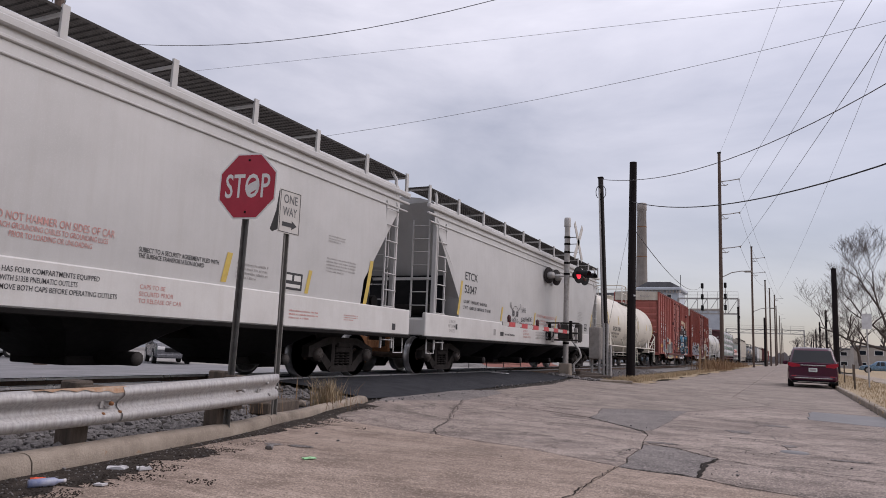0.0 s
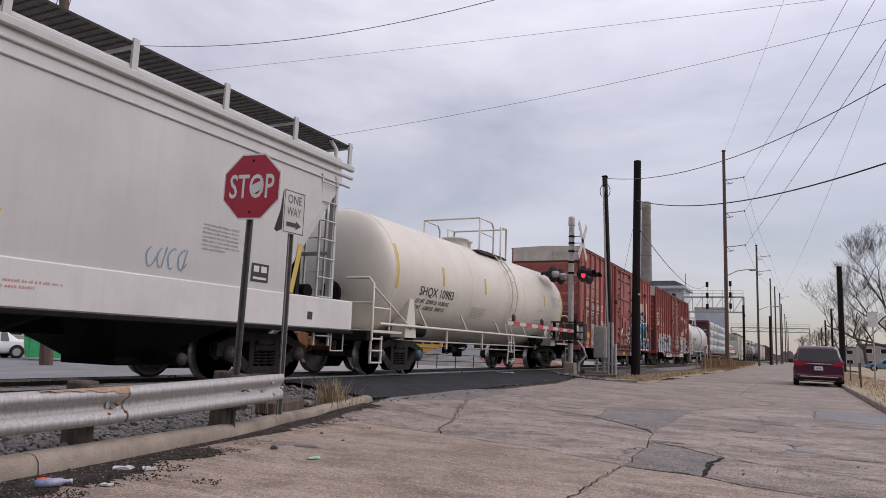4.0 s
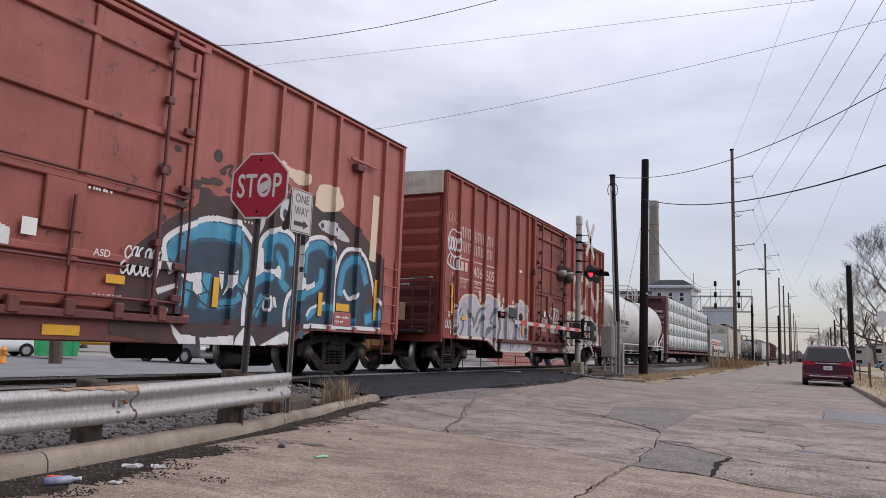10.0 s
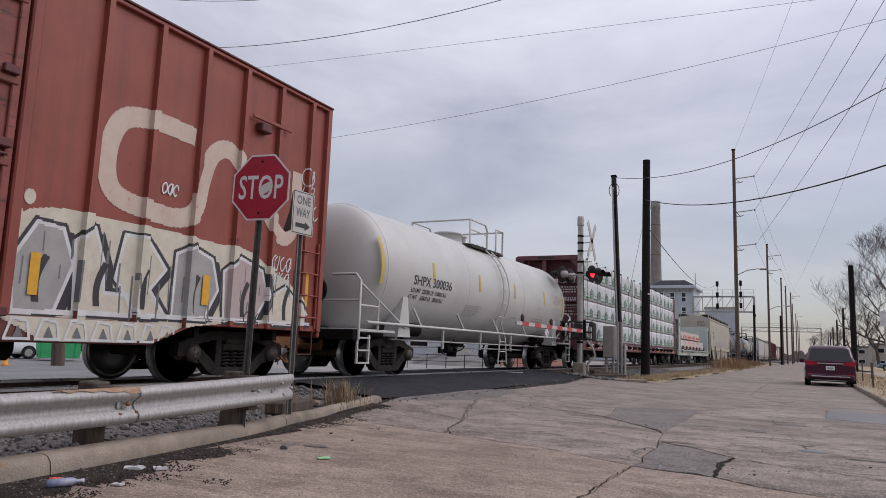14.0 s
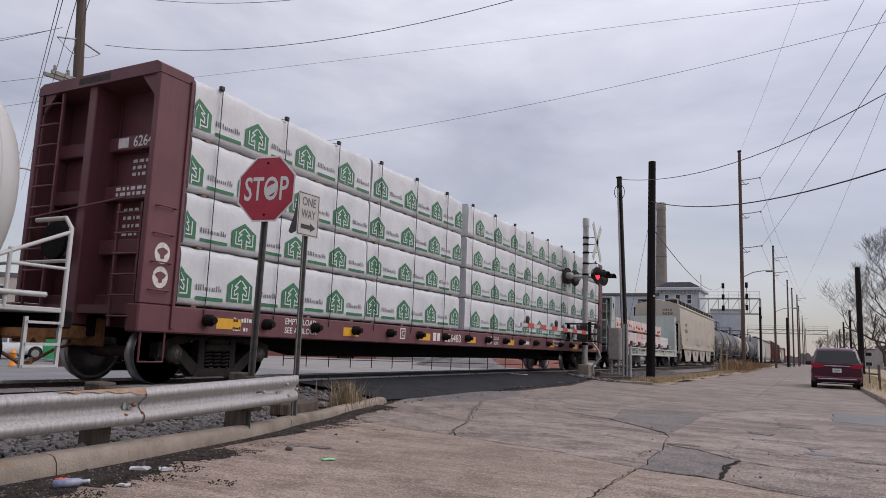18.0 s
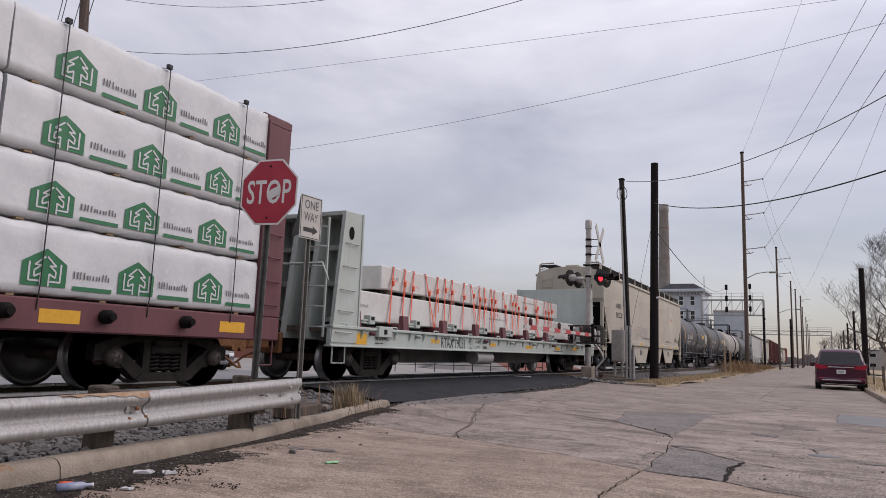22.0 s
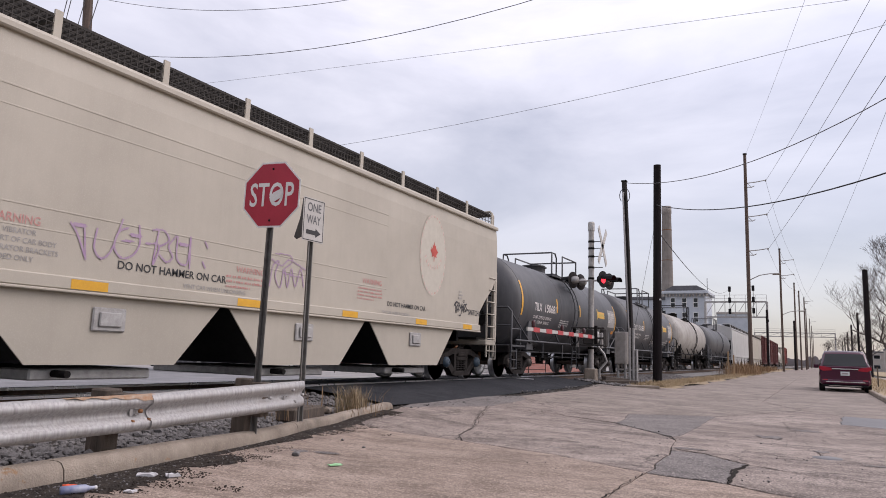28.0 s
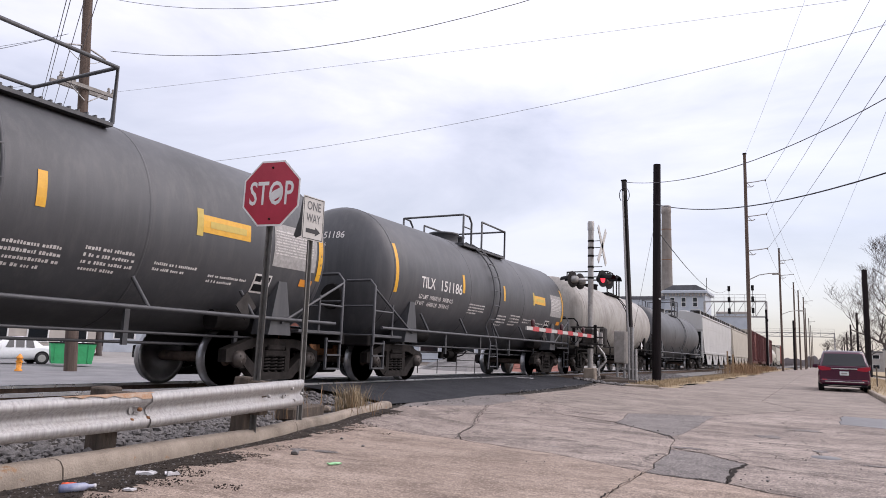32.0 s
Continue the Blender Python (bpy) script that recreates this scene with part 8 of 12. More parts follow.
    c.add([s(y, z) for y, z in ring_o], [tuple(range(n))])
    part("crest", c, M["dial"], car, "round off-white crest")
    leaf = [(0, .36), (.06, .24), (.14, .28), (.12, .14), (.24, .20), (.22, .12), (.32, .10), (.16, -.02), (.20, -.10), (.03, -.06), (.02, -.22), (-.02, -.22), (-.03, -.06), (-.20, -.10), (-.16, -.02), (-.32, .10), (-.22, .12), (-.24, .20), (-.12, .14), (-.14, .28), (-.06, .24)]
    c = Shape().add([(1.530, cy + .04 + a * .62, cz + .02 + b * .80) for a, b in leaf], [tuple(range(len(leaf)))])
    part("crest_leaf", c, M["maple"], car, "red leaf emblem")
    c = Shape()
    for i in range(28):
        a = 2 * math.pi * i / 28
        c.add([(1.530, cy + r * .66 * math.cos(a + d), cz + r * math.sin(a + d)) for r, d in ((.88, -.06), (.93, -.06), (.93, .06), (.88, .06))], [(0, 1, 2, 3)])
    for i in range(9):
        a = math.pi * (1.15 + .7 * i / 8)
        c.add([(1.530, cy + r * math.cos(a + d), cz + .1 + r * math.sin(a + d)) for r, d in ((.36, -.07), (.46, -.05), (.46, .05), (.36, .07))], [(0, 1, 2, 3)])
    tagged(part("crest_border", c, M["ink_faint"], car), "", "", "", "stuff")
    return car


# ---- tank cars ----
def tank_car(q0, q1, cyl0, cyl1, paint, label, marks=None, r=1.50, zc=2.30, trucks=None, tpaint="truck", seed=1, frame="same", plat=(-.7, 1.5, .8, -.45, .75)):
    """cyl0, cyl1: where the round shell begins and ends, before its dished heads."""
    car, h, mid_ = car_base("tank_car", label, "tank car", q0, q1, trucks or (q0 + 2.0, q1 - 2.0), tpaint, centre_sill=False)
    fp = M[paint] if frame == "same" else M[frame]
    a, b = cyl0 - mid_, cyl1 - mid_
    head = [(math.sin(t) * .62, math.cos(t)) for t in (math.pi / 2 * i / 9 for i in range(10))]
    prof = [(a - d, r * c) for d, c in head[::-1]] + [(a + (b - a) * i / 6, r) for i in range(1, 6)] + [(b + d, r * c) for d, c in head]
    prof[0], prof[-1] = (prof[0][0], 0.0), (prof[-1][0], 0.0)
    part("shell", Shape().lathe(prof, "y", (0, 0, zc), 56), M[paint], car)
    for y in (a, a + (b - a) / 3, a + 2 * (b - a) / 3, b):
        seam = Shape().lathe([(y - .02, r + .001), (y - .012, r + .006), (y + .012, r + .006), (y + .02, r + .001)], "y", (0, 0, zc), 56)
        part("weld_seam", seam, M[paint], car)
    zs = .86
    for k, e in ((-1, a), (1, b)):
        ye = k * (h - .55)
        sill = Shape()
        sill.box(-.25, .25, min(ye, e - k * 2.2), max(ye, e - k * 2.2), .66, 1.02, .02)
        sill.box(-1.42, 1.42, ye - .16 if k < 0 else ye - .04, ye + .04 if k < 0 else ye + .16, zs - .12, zs + .10, .02)
        part("stub_sill", sill, M["under"], car)
        deck = Shape()
        deck.box(-1.45, 1.45, *sorted((ye, e - k * .45)), zs + .06, zs + .12, .01)
        part("end_platform", deck, fp, car)
        for sx in (1, -1):
            sad = Shape().prism([(e - k * .9 - .28, zs), (e - k * .9 + .28, zs), (e - k * .9 + .10, 1.75), (e - k * .9 - .10, 1.75)], "x", *sorted((sx * 1.05, sx * 1.42)))
            part("saddle", sad, fp, car)
        rail = Shape()
        for sx in (1, -1):
            x = sx * 1.44
            rail.tube([(x, ye, zs - .1), (x, ye, 1.95), (x - sx * .12, ye, 2.08), (x - sx * .7, ye, 2.08)], .028, 8)
            rail.tube([(x, ye + -k * .7, zs + .1), (x, ye - k * .7, 1.62)], .024, 8)
            rail.tube([(x, ye, 1.9), (x, e - k * .9, zs + .2)], .024, 8)
            rail.tube([(x, ye, 1.45), (x, ye - k * .7, 1.45)], .022, 6)
        rail.tube([(-1.44, ye, 1.55), (1.44, ye, 1.55)], .022, 6)
        part("end_handrail", rail, fp, car)
        st = Shape()
        for o in (.0, .42):
            st.box(1.40, 1.44, ye - k * o - .02, ye - k * o + .02, .28, zs)
        for z in (.30, .55, .8):
            st.box(1.38, 1.46, *sorted((ye, ye - k * .42)), z - .015, z + .015)
        part("end_step", st, fp, car)
        if k < 0:
            bw = Shape().lathe([(0, .26), (.04, .28), (.05, .22)], "y", (.35, ye - .05, 1.75), 18)
            bw.box(.25, .45, ye, ye + .12, 1.55, 1.95)
            part("brake_wheel", bw, M["under"], car)
        bt = Shape().tube([(1.05, e - k * 1.4, 1.05), (1.05, e - k * 2.1, 1.05)], .16, 12)
        part("air_tank", bt, M["under"], car)
    # side rail and hangers, brake gear
    run = Shape()
    for k in (1, -1):
        run.tube([(k * 1.47, -h + .8, 1.12), (k * 1.47, h - .8, 1.12)], .032, 8)
    part("side_rail", run, fp, car)
    brace = Shape()
    n = 5
    for i in range(n):
        y = a + 1.6 + (b - a - 3.2) * i / (n - 1)
        part("rail_bracket", Shape().tube([(1.47, y, 1.12), (1.36, y - .22, 1.52)], .028, 6), fp, car)
    for x, z in ((.92, .80), (.60, .66)):
        part("brake_rod", Shape().tube([(x, a + 1.0, z), (x, b - 1.0, z)], .022, 6), fp, car)
    for i in range(5):
        y = a + 1.4 + (b - a - 2.8) * i / 4
        part("hanger", Shape().box(.88, .93, y - .04, y + .04, .62, 1.16 if i % 3 else 1.3), fp, car)
    # levers, pipes and the brake cylinder
    ym_ = a + (b - a) * .36
    for o, x, z in ((-.5, .8, .70), (-.25, .7, .52), (.1, .85, .56), (.35, .7, .66)):
        brace.tube([(x, ym_ + o, z + .14), (x - .1, ym_ + o + .22, z - .02), (x, ym_ + o + .5, z + .05), (x + .05, ym_ + o + .62, z + .16)], .018, 6)
    brace.tube([(.75, ym_ - .2, .62), (.75, ym_ + .1, .62)], .10, 12)
    brace.box(.70, .80, ym_ - .55, ym_ - .40, .50, .68, .02)
    part("brake_rigging", brace, M["under"], car)
    part("bottom_outlet", Shape().lathe([(.40, .14), (.62, .16), (.66, .30), (.82, .30)], "z", (0, 0, 0), 16), M["under"], car)
    # manway, valves, platform and rails on top
    p0, p1, up, ym, yl = plat[:5]
    zt = zc + r
    part("manway", Shape().lathe([(zt - .06, .42), (zt + .16, .40), (zt + .17, .44), (zt + .22, .44), (zt + .24, 0)], "z", (0, ym, 0), 24), fp, car)
    for k in (1, -1):
        pf = Shape()
        pf.box(*sorted((k * .55, k * .98)), p0, p1, zt - .25, zt - .20)
        for i in range(int((p1 - p0) * 8)):
            y = p0 + i / 8
            pf.box(*sorted((k * .55, k * .98)), y - .012, y + .012, zt - .20, zt - .17)
        part("top_platform", pf, fp if frame != "same" else M["grate"], car)
    zt2 = zt + up
    py = ym
    w1, w2 = plat[5:] or (p0 + (p1 - p0) * .50, p0 + (p1 - p0) * .78)
    for k in (1, -1):
        rl = Shape()
        x = k * .95
        rl.tube([(x, p0, zt - .2), (x, p0, zt2), (x, w1 - .15, zt2), (x, w1, zt2 - .15), (x, w1, zt - .2)], .030, 8)
        rl.tube([(x, p0, zt + up * .45), (x, w1, zt + up * .45)], .020, 6)
        part("top_handrail", rl, fp if frame != "same" else M[paint], car)
        rl = Shape()
        rl.tube([(x, w2, zt - .2), (x, w2, zt2), (x, p1, zt2), (x, p1, zt - .2)], .030, 8)
        part("top_handrail", rl, fp if frame != "same" else M[paint], car)
    for y in (p0, p1):
        part("cross_rail", Shape().tube([(-.95, y, zt2), (.95, y, zt2)], .028, 6), fp if frame != "same" else M[paint], car)
    v = Shape()
    for dy in (.55, 1.0):
        v.lathe([(zt - .05, .10), (zt + .22, .10), (zt + .24, .16), (zt + .30, .16), (zt + .31, 0)], "z", (0, py + dy, 0), 12)
    part("valves", v, fp, car)
    # side ladder from the rail up to the platform
    ld = Shape()
    for o in (-.21, .21):
        pts = [(1.50, yl + o + (.12 if o > 0 else -.12), .25), (1.50, yl + o, .95)] + [((r + .10) * math.cos(t), yl + o, zc + (r + .10) * math.sin(t)) for t in (i * .19 for i in range(-3, 7))]
        ld.tube(pts, .022, 6)
    for i in range(9):
        if i < 3:
            p = (1.50, .32 + i * .28)
        else:
            t = -.45 + (i - 3) * .25
            p = ((r + .10) * math.cos(t), zc + (r + .10) * math.sin(t))
        ld.tube([(p[0], yl - .22, p[1]), (p[0], yl + .22, p[1])], .016, 6)
    part("ladder", ld, fp, car)
    dp = Shape()
    dy = b - 1.75
    dp.prism([(dy - .22, 1.28), (dy, 1.06), (dy + .22, 1.28), (dy, 1.50)], "x", 1.42, 1.44)
    part("placard_holder", dp, M["sign_white"] if paint != "tank_black" else M["grate"], car)
    if marks:
        marks(car, tank_side(r, zc), a, b)
    return car


def arc(z, r=1.5, zc=2.30):
    return r * math.asin(max(-1, min(1, (z - zc) / r)))


def marks_cream(num, s1, s2, y0, zn, shift=0.0):
    def f(car, s, a, b):
        for y, z0, z1 in ((-6.46, 1.95, 2.95), (-4.13, 2.20, 2.66), (-1.40, 2.20, 2.66), (1.25, 2.22, 2.66), (4.0, 2.22, 2.64), (6.08, 1.9, 2.8)):
            patches(car, [(y + shift - .06, y + shift + .06, arc(z0), arc(z1))], s, "yellow_old", "reflector", n=4)
        words(car, num, s, y0, arc(zn), .215, "ink", 1.12)
        words(car, s1, s, y0 - .06, arc(zn - .18), .10, "ink", .92)
        words(car, s2, s, y0 - .10, arc(zn - .33), .10, "ink", .92)
        for i in range(5):
            words(car, ("CAUTION: DO NOT USE STEAM", "BOILING WATER OR SHARP", "OBJECTS TO CLEAN INTERIOR", "ENTER CAR WITH RUBBER", "SOLED SHOES ONLY")[i], s, -2.16 + shift, arc(1.76 - i * .062), .05, "ink_grey")
        small_print(car, s, 1.2, arc(1.62), 1, .8, .035, "ink_grey", 31)
        small_print(car, s, 3.4, arc(2.05), 2, .6, .025, "ink_grey", 33)
        patches(car, [(4.86, 5.98, arc(2.18), arc(2.64))], s, "tank_white", "notice_board", n=4)
        small_print(car, tank_side(1.5, 2.30, .010), 4.92, arc(2.60), 9, 1.0, .024, "ink_grey", 32)
        small_print(car, s, 3.1, arc(1.68), 3, 1.1, .05, "ink_grey", 34)
    return f


def marks_black(num, s1, s2):
    def f(car, s, a, b):
        for y, z0, z1 in ((-5.62, 1.90, 2.95), (-2.38, 2.16, 2.62), (.27, 2.17, 2.60), (5.50, 1.85, 2.95)):
            patches(car, [(y - .06, y + .06, arc(z0), arc(z1))], s, "yellow", "reflector", n=4)
        vs, fs = letters(num[:4], .25)
        words(car, num[:4], s, -4.56, arc(2.11), .25, "ink_white", .66 / max(p[0] for p in vs))
        vs, fs = letters(num[5:], .25)
        words(car, num[5:], s, -3.66, arc(2.11), .25, "ink_white", 1.18 / max(p[0] for p in vs))
        words(car, s1, s, -4.58, arc(1.86), .098, "ink_white", .90)
        words(car, s2, s, -4.65, arc(1.71), .098, "ink_white", .90)
        small_print(car, s, -1.95, arc(1.90), 4, .95, .045, "ink_white", 41)
        small_print(car, s, -.05, arc(1.72), 4, .7, .055, "ink_white", 42)
        small_print(car, s, .95, arc(1.78), 4, .7, .055, "ink_white", 43)
        small_print(car, s, 2.0, arc(1.72), 2, .75, .05, "ink_white", 44)
        small_print(car, s, 3.0, arc(1.66), 2, .8, .05, "ink_white", 46)
        patches(car, [(2.72, 3.70, arc(2.28), arc(2.54))], s, "yellow", "emergency_panel", n=3)
        patches(car, [(2.60, 2.72, arc(2.22), arc(2.62))], s, "yellow_old", "reflector", n=3)
        patches(car, [(2.85, 3.60, arc(2.36), arc(2.46))], tank_side(1.5, 2.30, .010), "yellow_old", "number_bar", n=3)
        patches(car, [(4.27, 5.38, arc(1.98), arc(2.70))], s, "ink_grey", "notice_board", n=4)
        small_print(car, tank_side(1.5, 2.30, .010), 4.30, arc(2.56), 9, .98, .028, "ink_white", 45)
        patches(car, [(3.95, 4.35, arc(1.52), arc(1.82))], s, "ink_white", "stencil_box", n=3)
        for y in (3.98, 4.18):
            patches(car, [(y, y + .14, arc(1.70), arc(1.79))], tank_side(1.5, 2.30, .010), "black", "stencil_cell", n=2)
        patches(car, [(3.98, 4.32, arc(1.55), arc(1.66))], tank_side(1.5, 2.30, .010), "black", "stencil_cell", n=2)
        patches(car, [(5.05, 5.38, arc(1.72), arc(1.84))], s, "orange", "small_orange_plate", n=2)
        e = Shape()
        for i, t in enumerate((num, s1[:12], s2[:12])):
            vs, fs = letters(t, .15 if i == 0 else .085)
            pts = [(-.65 + c, 3.02 - i * .22 + (i > 0) * .04 + d) for c, d in vs]
            e.add([(x, a - .62 * math.sqrt(max(.01, 1 - (x * x + (z - 2.3) ** 2) / 2.25)) - .01, z) for x, z in pts], fs)
        part("end_lettering", e, M["ink_white"], car)
    return f


# ---- boxcars ----
def spray(car, name, rows, surf, ink, label="", step=.016):
    """Sprayed shapes: pieces are ("o", y, z, ry, rz), ("l", y0, z0, y1, z1, w) or ("p", points); their union is laid on the side."""
    s = Shape()
    boxes = []
    for r in rows:
        if r[0] == "o":
            boxes.append((r[2] - r[4], r[2] + r[4]))
        elif r[0] == "l":
            boxes.append((min(r[2], r[4]) - r[5], max(r[2], r[4]) + r[5]))
        else:
            boxes.append((min(p[1] for p in r[1]), max(p[1] for p in r[1])))
    lo, hi = min(b[0] for b in boxes), max(b[1] for b in boxes)
    n = max(1, int((hi - lo) / step))
    for i in range(n):
        z = lo + (i + .5) * step
        spans = []
        for r, bx in zip(rows, boxes):
            if not bx[0] <= z <= bx[1]:
                continue
            if r[0] == "o":
                k = 1 - ((z - r[2]) / r[4]) ** 2
                if k > 0:
                    w = r[3] * math.sqrt(k)
                    spans.append((r[1] - w, r[1] + w))
            elif r[0] == "l":
                _, y0, z0, y1, z1, w = r
                d = math.hypot(y1 - y0, z1 - z0) or 1e-6
                ny, nz = -(z1 - z0) / d * w / 2, (y1 - y0) / d * w / 2
                ey, ez = (y1 - y0) / d * w * .3, (z1 - z0) / d * w * .3
                q = [(y0 + ny - ey, z0 + nz - ez), (y1 + ny + ey, z1 + nz + ez), (y1 - ny + ey, z1 - nz + ez), (y0 - ny - ey, z0 - nz - ez)]
                spans += cuts(q, z)
            else:
                spans += cuts(r[1], z)
        spans.sort()
        merged = []
        for a, b in spans:
            if merged and a <= merged[-1][1] + .004:
                merged[-1][1] = max(b, merged[-1][1])
            else:
                merged.append([a, b])
        for a, b in merged:
            if isinstance(surf, Ribbed) and z > surf.top + .10:
                u = surf.up
                for p, w in surf.posts:
                    for k in (-1, 1):
                        if a <= p + k * w * .86 <= b and surf.a < p < surf.b:
                            e = [(surf.sheet + u, p + k * (w + u)), (surf.face + u, p + k * (w * .72 + u))]
                            s.add([(e[0][0], e[0][1], z - step / 2), (e[1][0], e[1][1], z - step / 2), (e[1][0], e[1][1], z + step / 2), (e[0][0], e[0][1], z + step / 2)], [(0, 1, 2, 3)])
            for c, d in surf.split(a, b, z):
                x = surf.x((c + d) / 2, z)
                s.add([(x, c, z - step / 2), (x, d, z - step / 2), (x, d, z + step / 2), (x, c, z + step / 2)], [(0, 1, 2, 3)])
    return tagged(part(name, s, M[ink], car, label), "", "", "", "stuff")


def cuts(q, z):
    xs = []
    for (y0, z0), (y1, z1) in zip(q, q[1:] + q[:1]):
        if (z0 <= z) != (z1 <= z):
            xs.append(y0 + (y1 - y0) * (z - z0) / (z1 - z0))
    xs.sort()
    return list(zip(xs[::2], xs[1::2]))


class Ribbed:
    """A boxcar side: paint lies on the sheet, on the posts' faces and on the deep sill, and ends at the lower edge."""

    def __init__(self, sheet, face, posts, up, a, b, top=.86, low=.56):
        self.sheet, self.face, self.posts, self.up, self.a, self.b, self.top, self.low = sheet, face, posts, up, a, b, top, low

    def on_post(self, y):
        return any(abs(y - p) < w for p, w in self.posts)

    def x(self, y, z):
        if z < self.top and self.a + 3.7 < y < self.b - 3.7:
            return self.face + .01 + self.up
        if z < self.top + .10 and not self.a + 3.0 < y < self.b - 3.0:
            return self.sheet + .03 + self.up
        return (self.face if self.on_post(y) else self.sheet) + self.up

    def split(self, a, b, z):
        a, b = max(a, self.a), min(b, self.b)
        if z < self.top:
            k = 2.9 + .8 * (self.top - z) / (self.top - self.low)
            a, b = max(a, self.a + k), min(b, self.b - k)
        if z < self.low or b - a < .004:
            return []
        ends = [e for p, w in self.posts for e in (p - w, p + w)] + [self.a + 3.0, self.b - 3.0, self.a + 3.7, self.b - 3.7]
        ks = [a] + sorted(e for e in ends if a < e < b) + [b]
        return [(c, d) for c, d in zip(ks, ks[1:]) if d - c > .002]

    def raised(self, k):
        return Ribbed(self.sheet, self.face, self.posts, self.up + k, self.a, self.b, self.top, self.low)


class DoorFace:
    """The face of a boxcar's door with its posts and bars, and the jamb behind it."""

    def __init__(self, d0, d1, up=.004):
        self.d0, self.d1, self.up = d0, d1, up

    def x(self, y, z):
        if y > self.d1:
            return (1.59 if y > self.d1 + .03 else 1.545) + self.up
        if any(abs(z - b) < .055 for b in (1.62, 2.52, 3.45, 4.42)):
            return 1.600 + self.up
        return (1.585 if any(abs(y - p) < .05 for p in (self.d0 + .06, (self.d0 + self.d1) / 2, self.d1 - .06)) else 1.545) + self.up

    def split(self, a, b, z):
        a, b = max(a, self.d0), min(b, self.d1 + .17)
        if z < .98 or b - a < .004:
            return []
        m_ = (self.d0 + self.d1) / 2
        ks = [a] + [e for e in (m_ - .05, m_ + .05, self.d1 - .11, self.d1 - .01, self.d1 + .03) if a < e < b] + [b]
        return [(c, d) for c, d in zip(ks, ks[1:]) if d - c > .002]

    def raised(self, k):
        return DoorFace(self.d0, self.d1, .004 + k)


class Plain:
    def __init__(self, x):
        self.v = x

    def x(self, y, z):
        return self.v

    def split(self, a, b, z):
        return [(a, b)]

    def raised(self, k):
        return Plain(self.v + k)


def scribble(rnd, y, z, n, h, w, drift=.0):
    """A row of loose hand-sprayed strokes, n signs long."""
    rows, x = [], y
    for i in range(n):
        pts = [(x + rnd.uniform(0, h * .6), z + rnd.uniform(0, h)) for _ in range(4)]
        pts[0] = (x, z + rnd.choice((0, h)))
        for (a, b), (c, d) in zip(pts, pts[1:]):
            rows.append(("l", a, b, c, d, w))
        x += h * .72
        z += drift
    return rows


def boxcar(q0, q1, e0, e1, number, which, marks, front=1.65):
    """e0, e1: the two ends of the body."""
    car, h, mid_ = car_base("boxcar", "oxide red boxcar with a sliding plug door and sprayed lettering", "boxcar", q0, q1, (e0 + front, e1 - 1.65))
    a, b = e0 - mid_, e1 - mid_
    P = M[{1: "boxcar", 2: "boxcar_deep", 3: "boxcar_dark"}[which]]
    D = M["door_faded" if which == 1 else "door_red"]
    L = b - a
    SH, PF = 1.47, 1.55
    zl, zd, zt = .86, .56, 5.02            # sill at the ends, deepest sill, eave
    d0, d1 = a + 6.62, a + 10.02            # door
    side = Shape()
    for k in (1, -1):
        o = [(a, zl), (a + 2.9, zl), (a + 3.7, zd), (b - 3.7, zd), (b - 2.9, zl), (b, zl), (b, zt), (a, zt)]
        side.prism(o if k > 0 else o[::-1], "x", *sorted((k * (SH - .06), k * SH)))
    part("side_wall", side, P, car)
    posts = [a + .06] + [a + .83 + .86 * i for i in range(7)] + [a + 11.07 + .85 * i for i in range(6) if a + 11.07 + .85 * i < b - .3] + [b - .06]
    plist = [(y, .055 if .3 < y - a < L - .3 else .06) for y in posts]
    for k in (1, -1):
        for y, w in plist:
            low = zl + .02 if (y - a < 3 or b - y < 3) else zd + .30
            part("side_post", Shape().prism([(k * SH, y - w), (k * PF, y - w * .72), (k * PF, y + w * .72), (k * SH, y + w)][::k], "z", low, zt - .04), P, car)
    # sill band, eave
    for k in (1, -1):
        part("deep_sill", Shape().box(*sorted((k * SH, k * (PF + .01))), a + 3.7, b - 3.7, zd, zd + .30, .02), M["sill_red"], car)
        part("eave", Shape().box(*sorted((k * (SH - .02), k * (PF - .01))), a - .02, b + .02, zt - .05, zt + .01, .012), P, car)
        part("roof_edge", Shape().box(*sorted((k * (SH - .02), k * (PF + .015))), a - .03, b + .03, zt + .012, zt + .045, .008), M["boxcar_dark"], car)
        for y in (a, b - 3.0):
            part("end_sill", Shape().box(*sorted((k * SH, k * (SH + .03))), y, y + 3.0, zl, zl + .10, .01), P, car)
    # door with its bars
    dr = part("door", Shape().box(SH + .01, SH + .075, d0, d1, zd + .42, zt - .22, .02), D, car)
    for z in (1.62, 2.52, 3.45, 4.42):
        part("door_bar", Shape().box(SH + .075, SH + .13, d0 + .04, d1 - .04, z - .05, z + .05, .015), D, dr)
    for y in (d0 + .06, (d0 + d1) / 2, d1 - .06):
        part("door_post", Shape().box(SH + .075, SH + .115, y - .05, y + .05, zd + .44, zt - .24, .012), D, dr)
    for y in (d0 + .42, d1 - .55):
        r = Shape().tube([(SH + .17, y, zd + .34), (SH + .17, y, zt - .10)], .026, 8)
        for z in (1.1, 1.9, 2.9, 3.9, 4.7):
            r.box(SH + .10, SH + .20, y - .06, y + .06, z - .05, z + .05, .01)
        part("lock_rod", r, M["boxcar_dark"], dr)
    part("latch_panel", Shape().box(SH + .075, SH + .135, a + 7.85, a + 8.38, 1.86, 2.48, .015), D, dr)
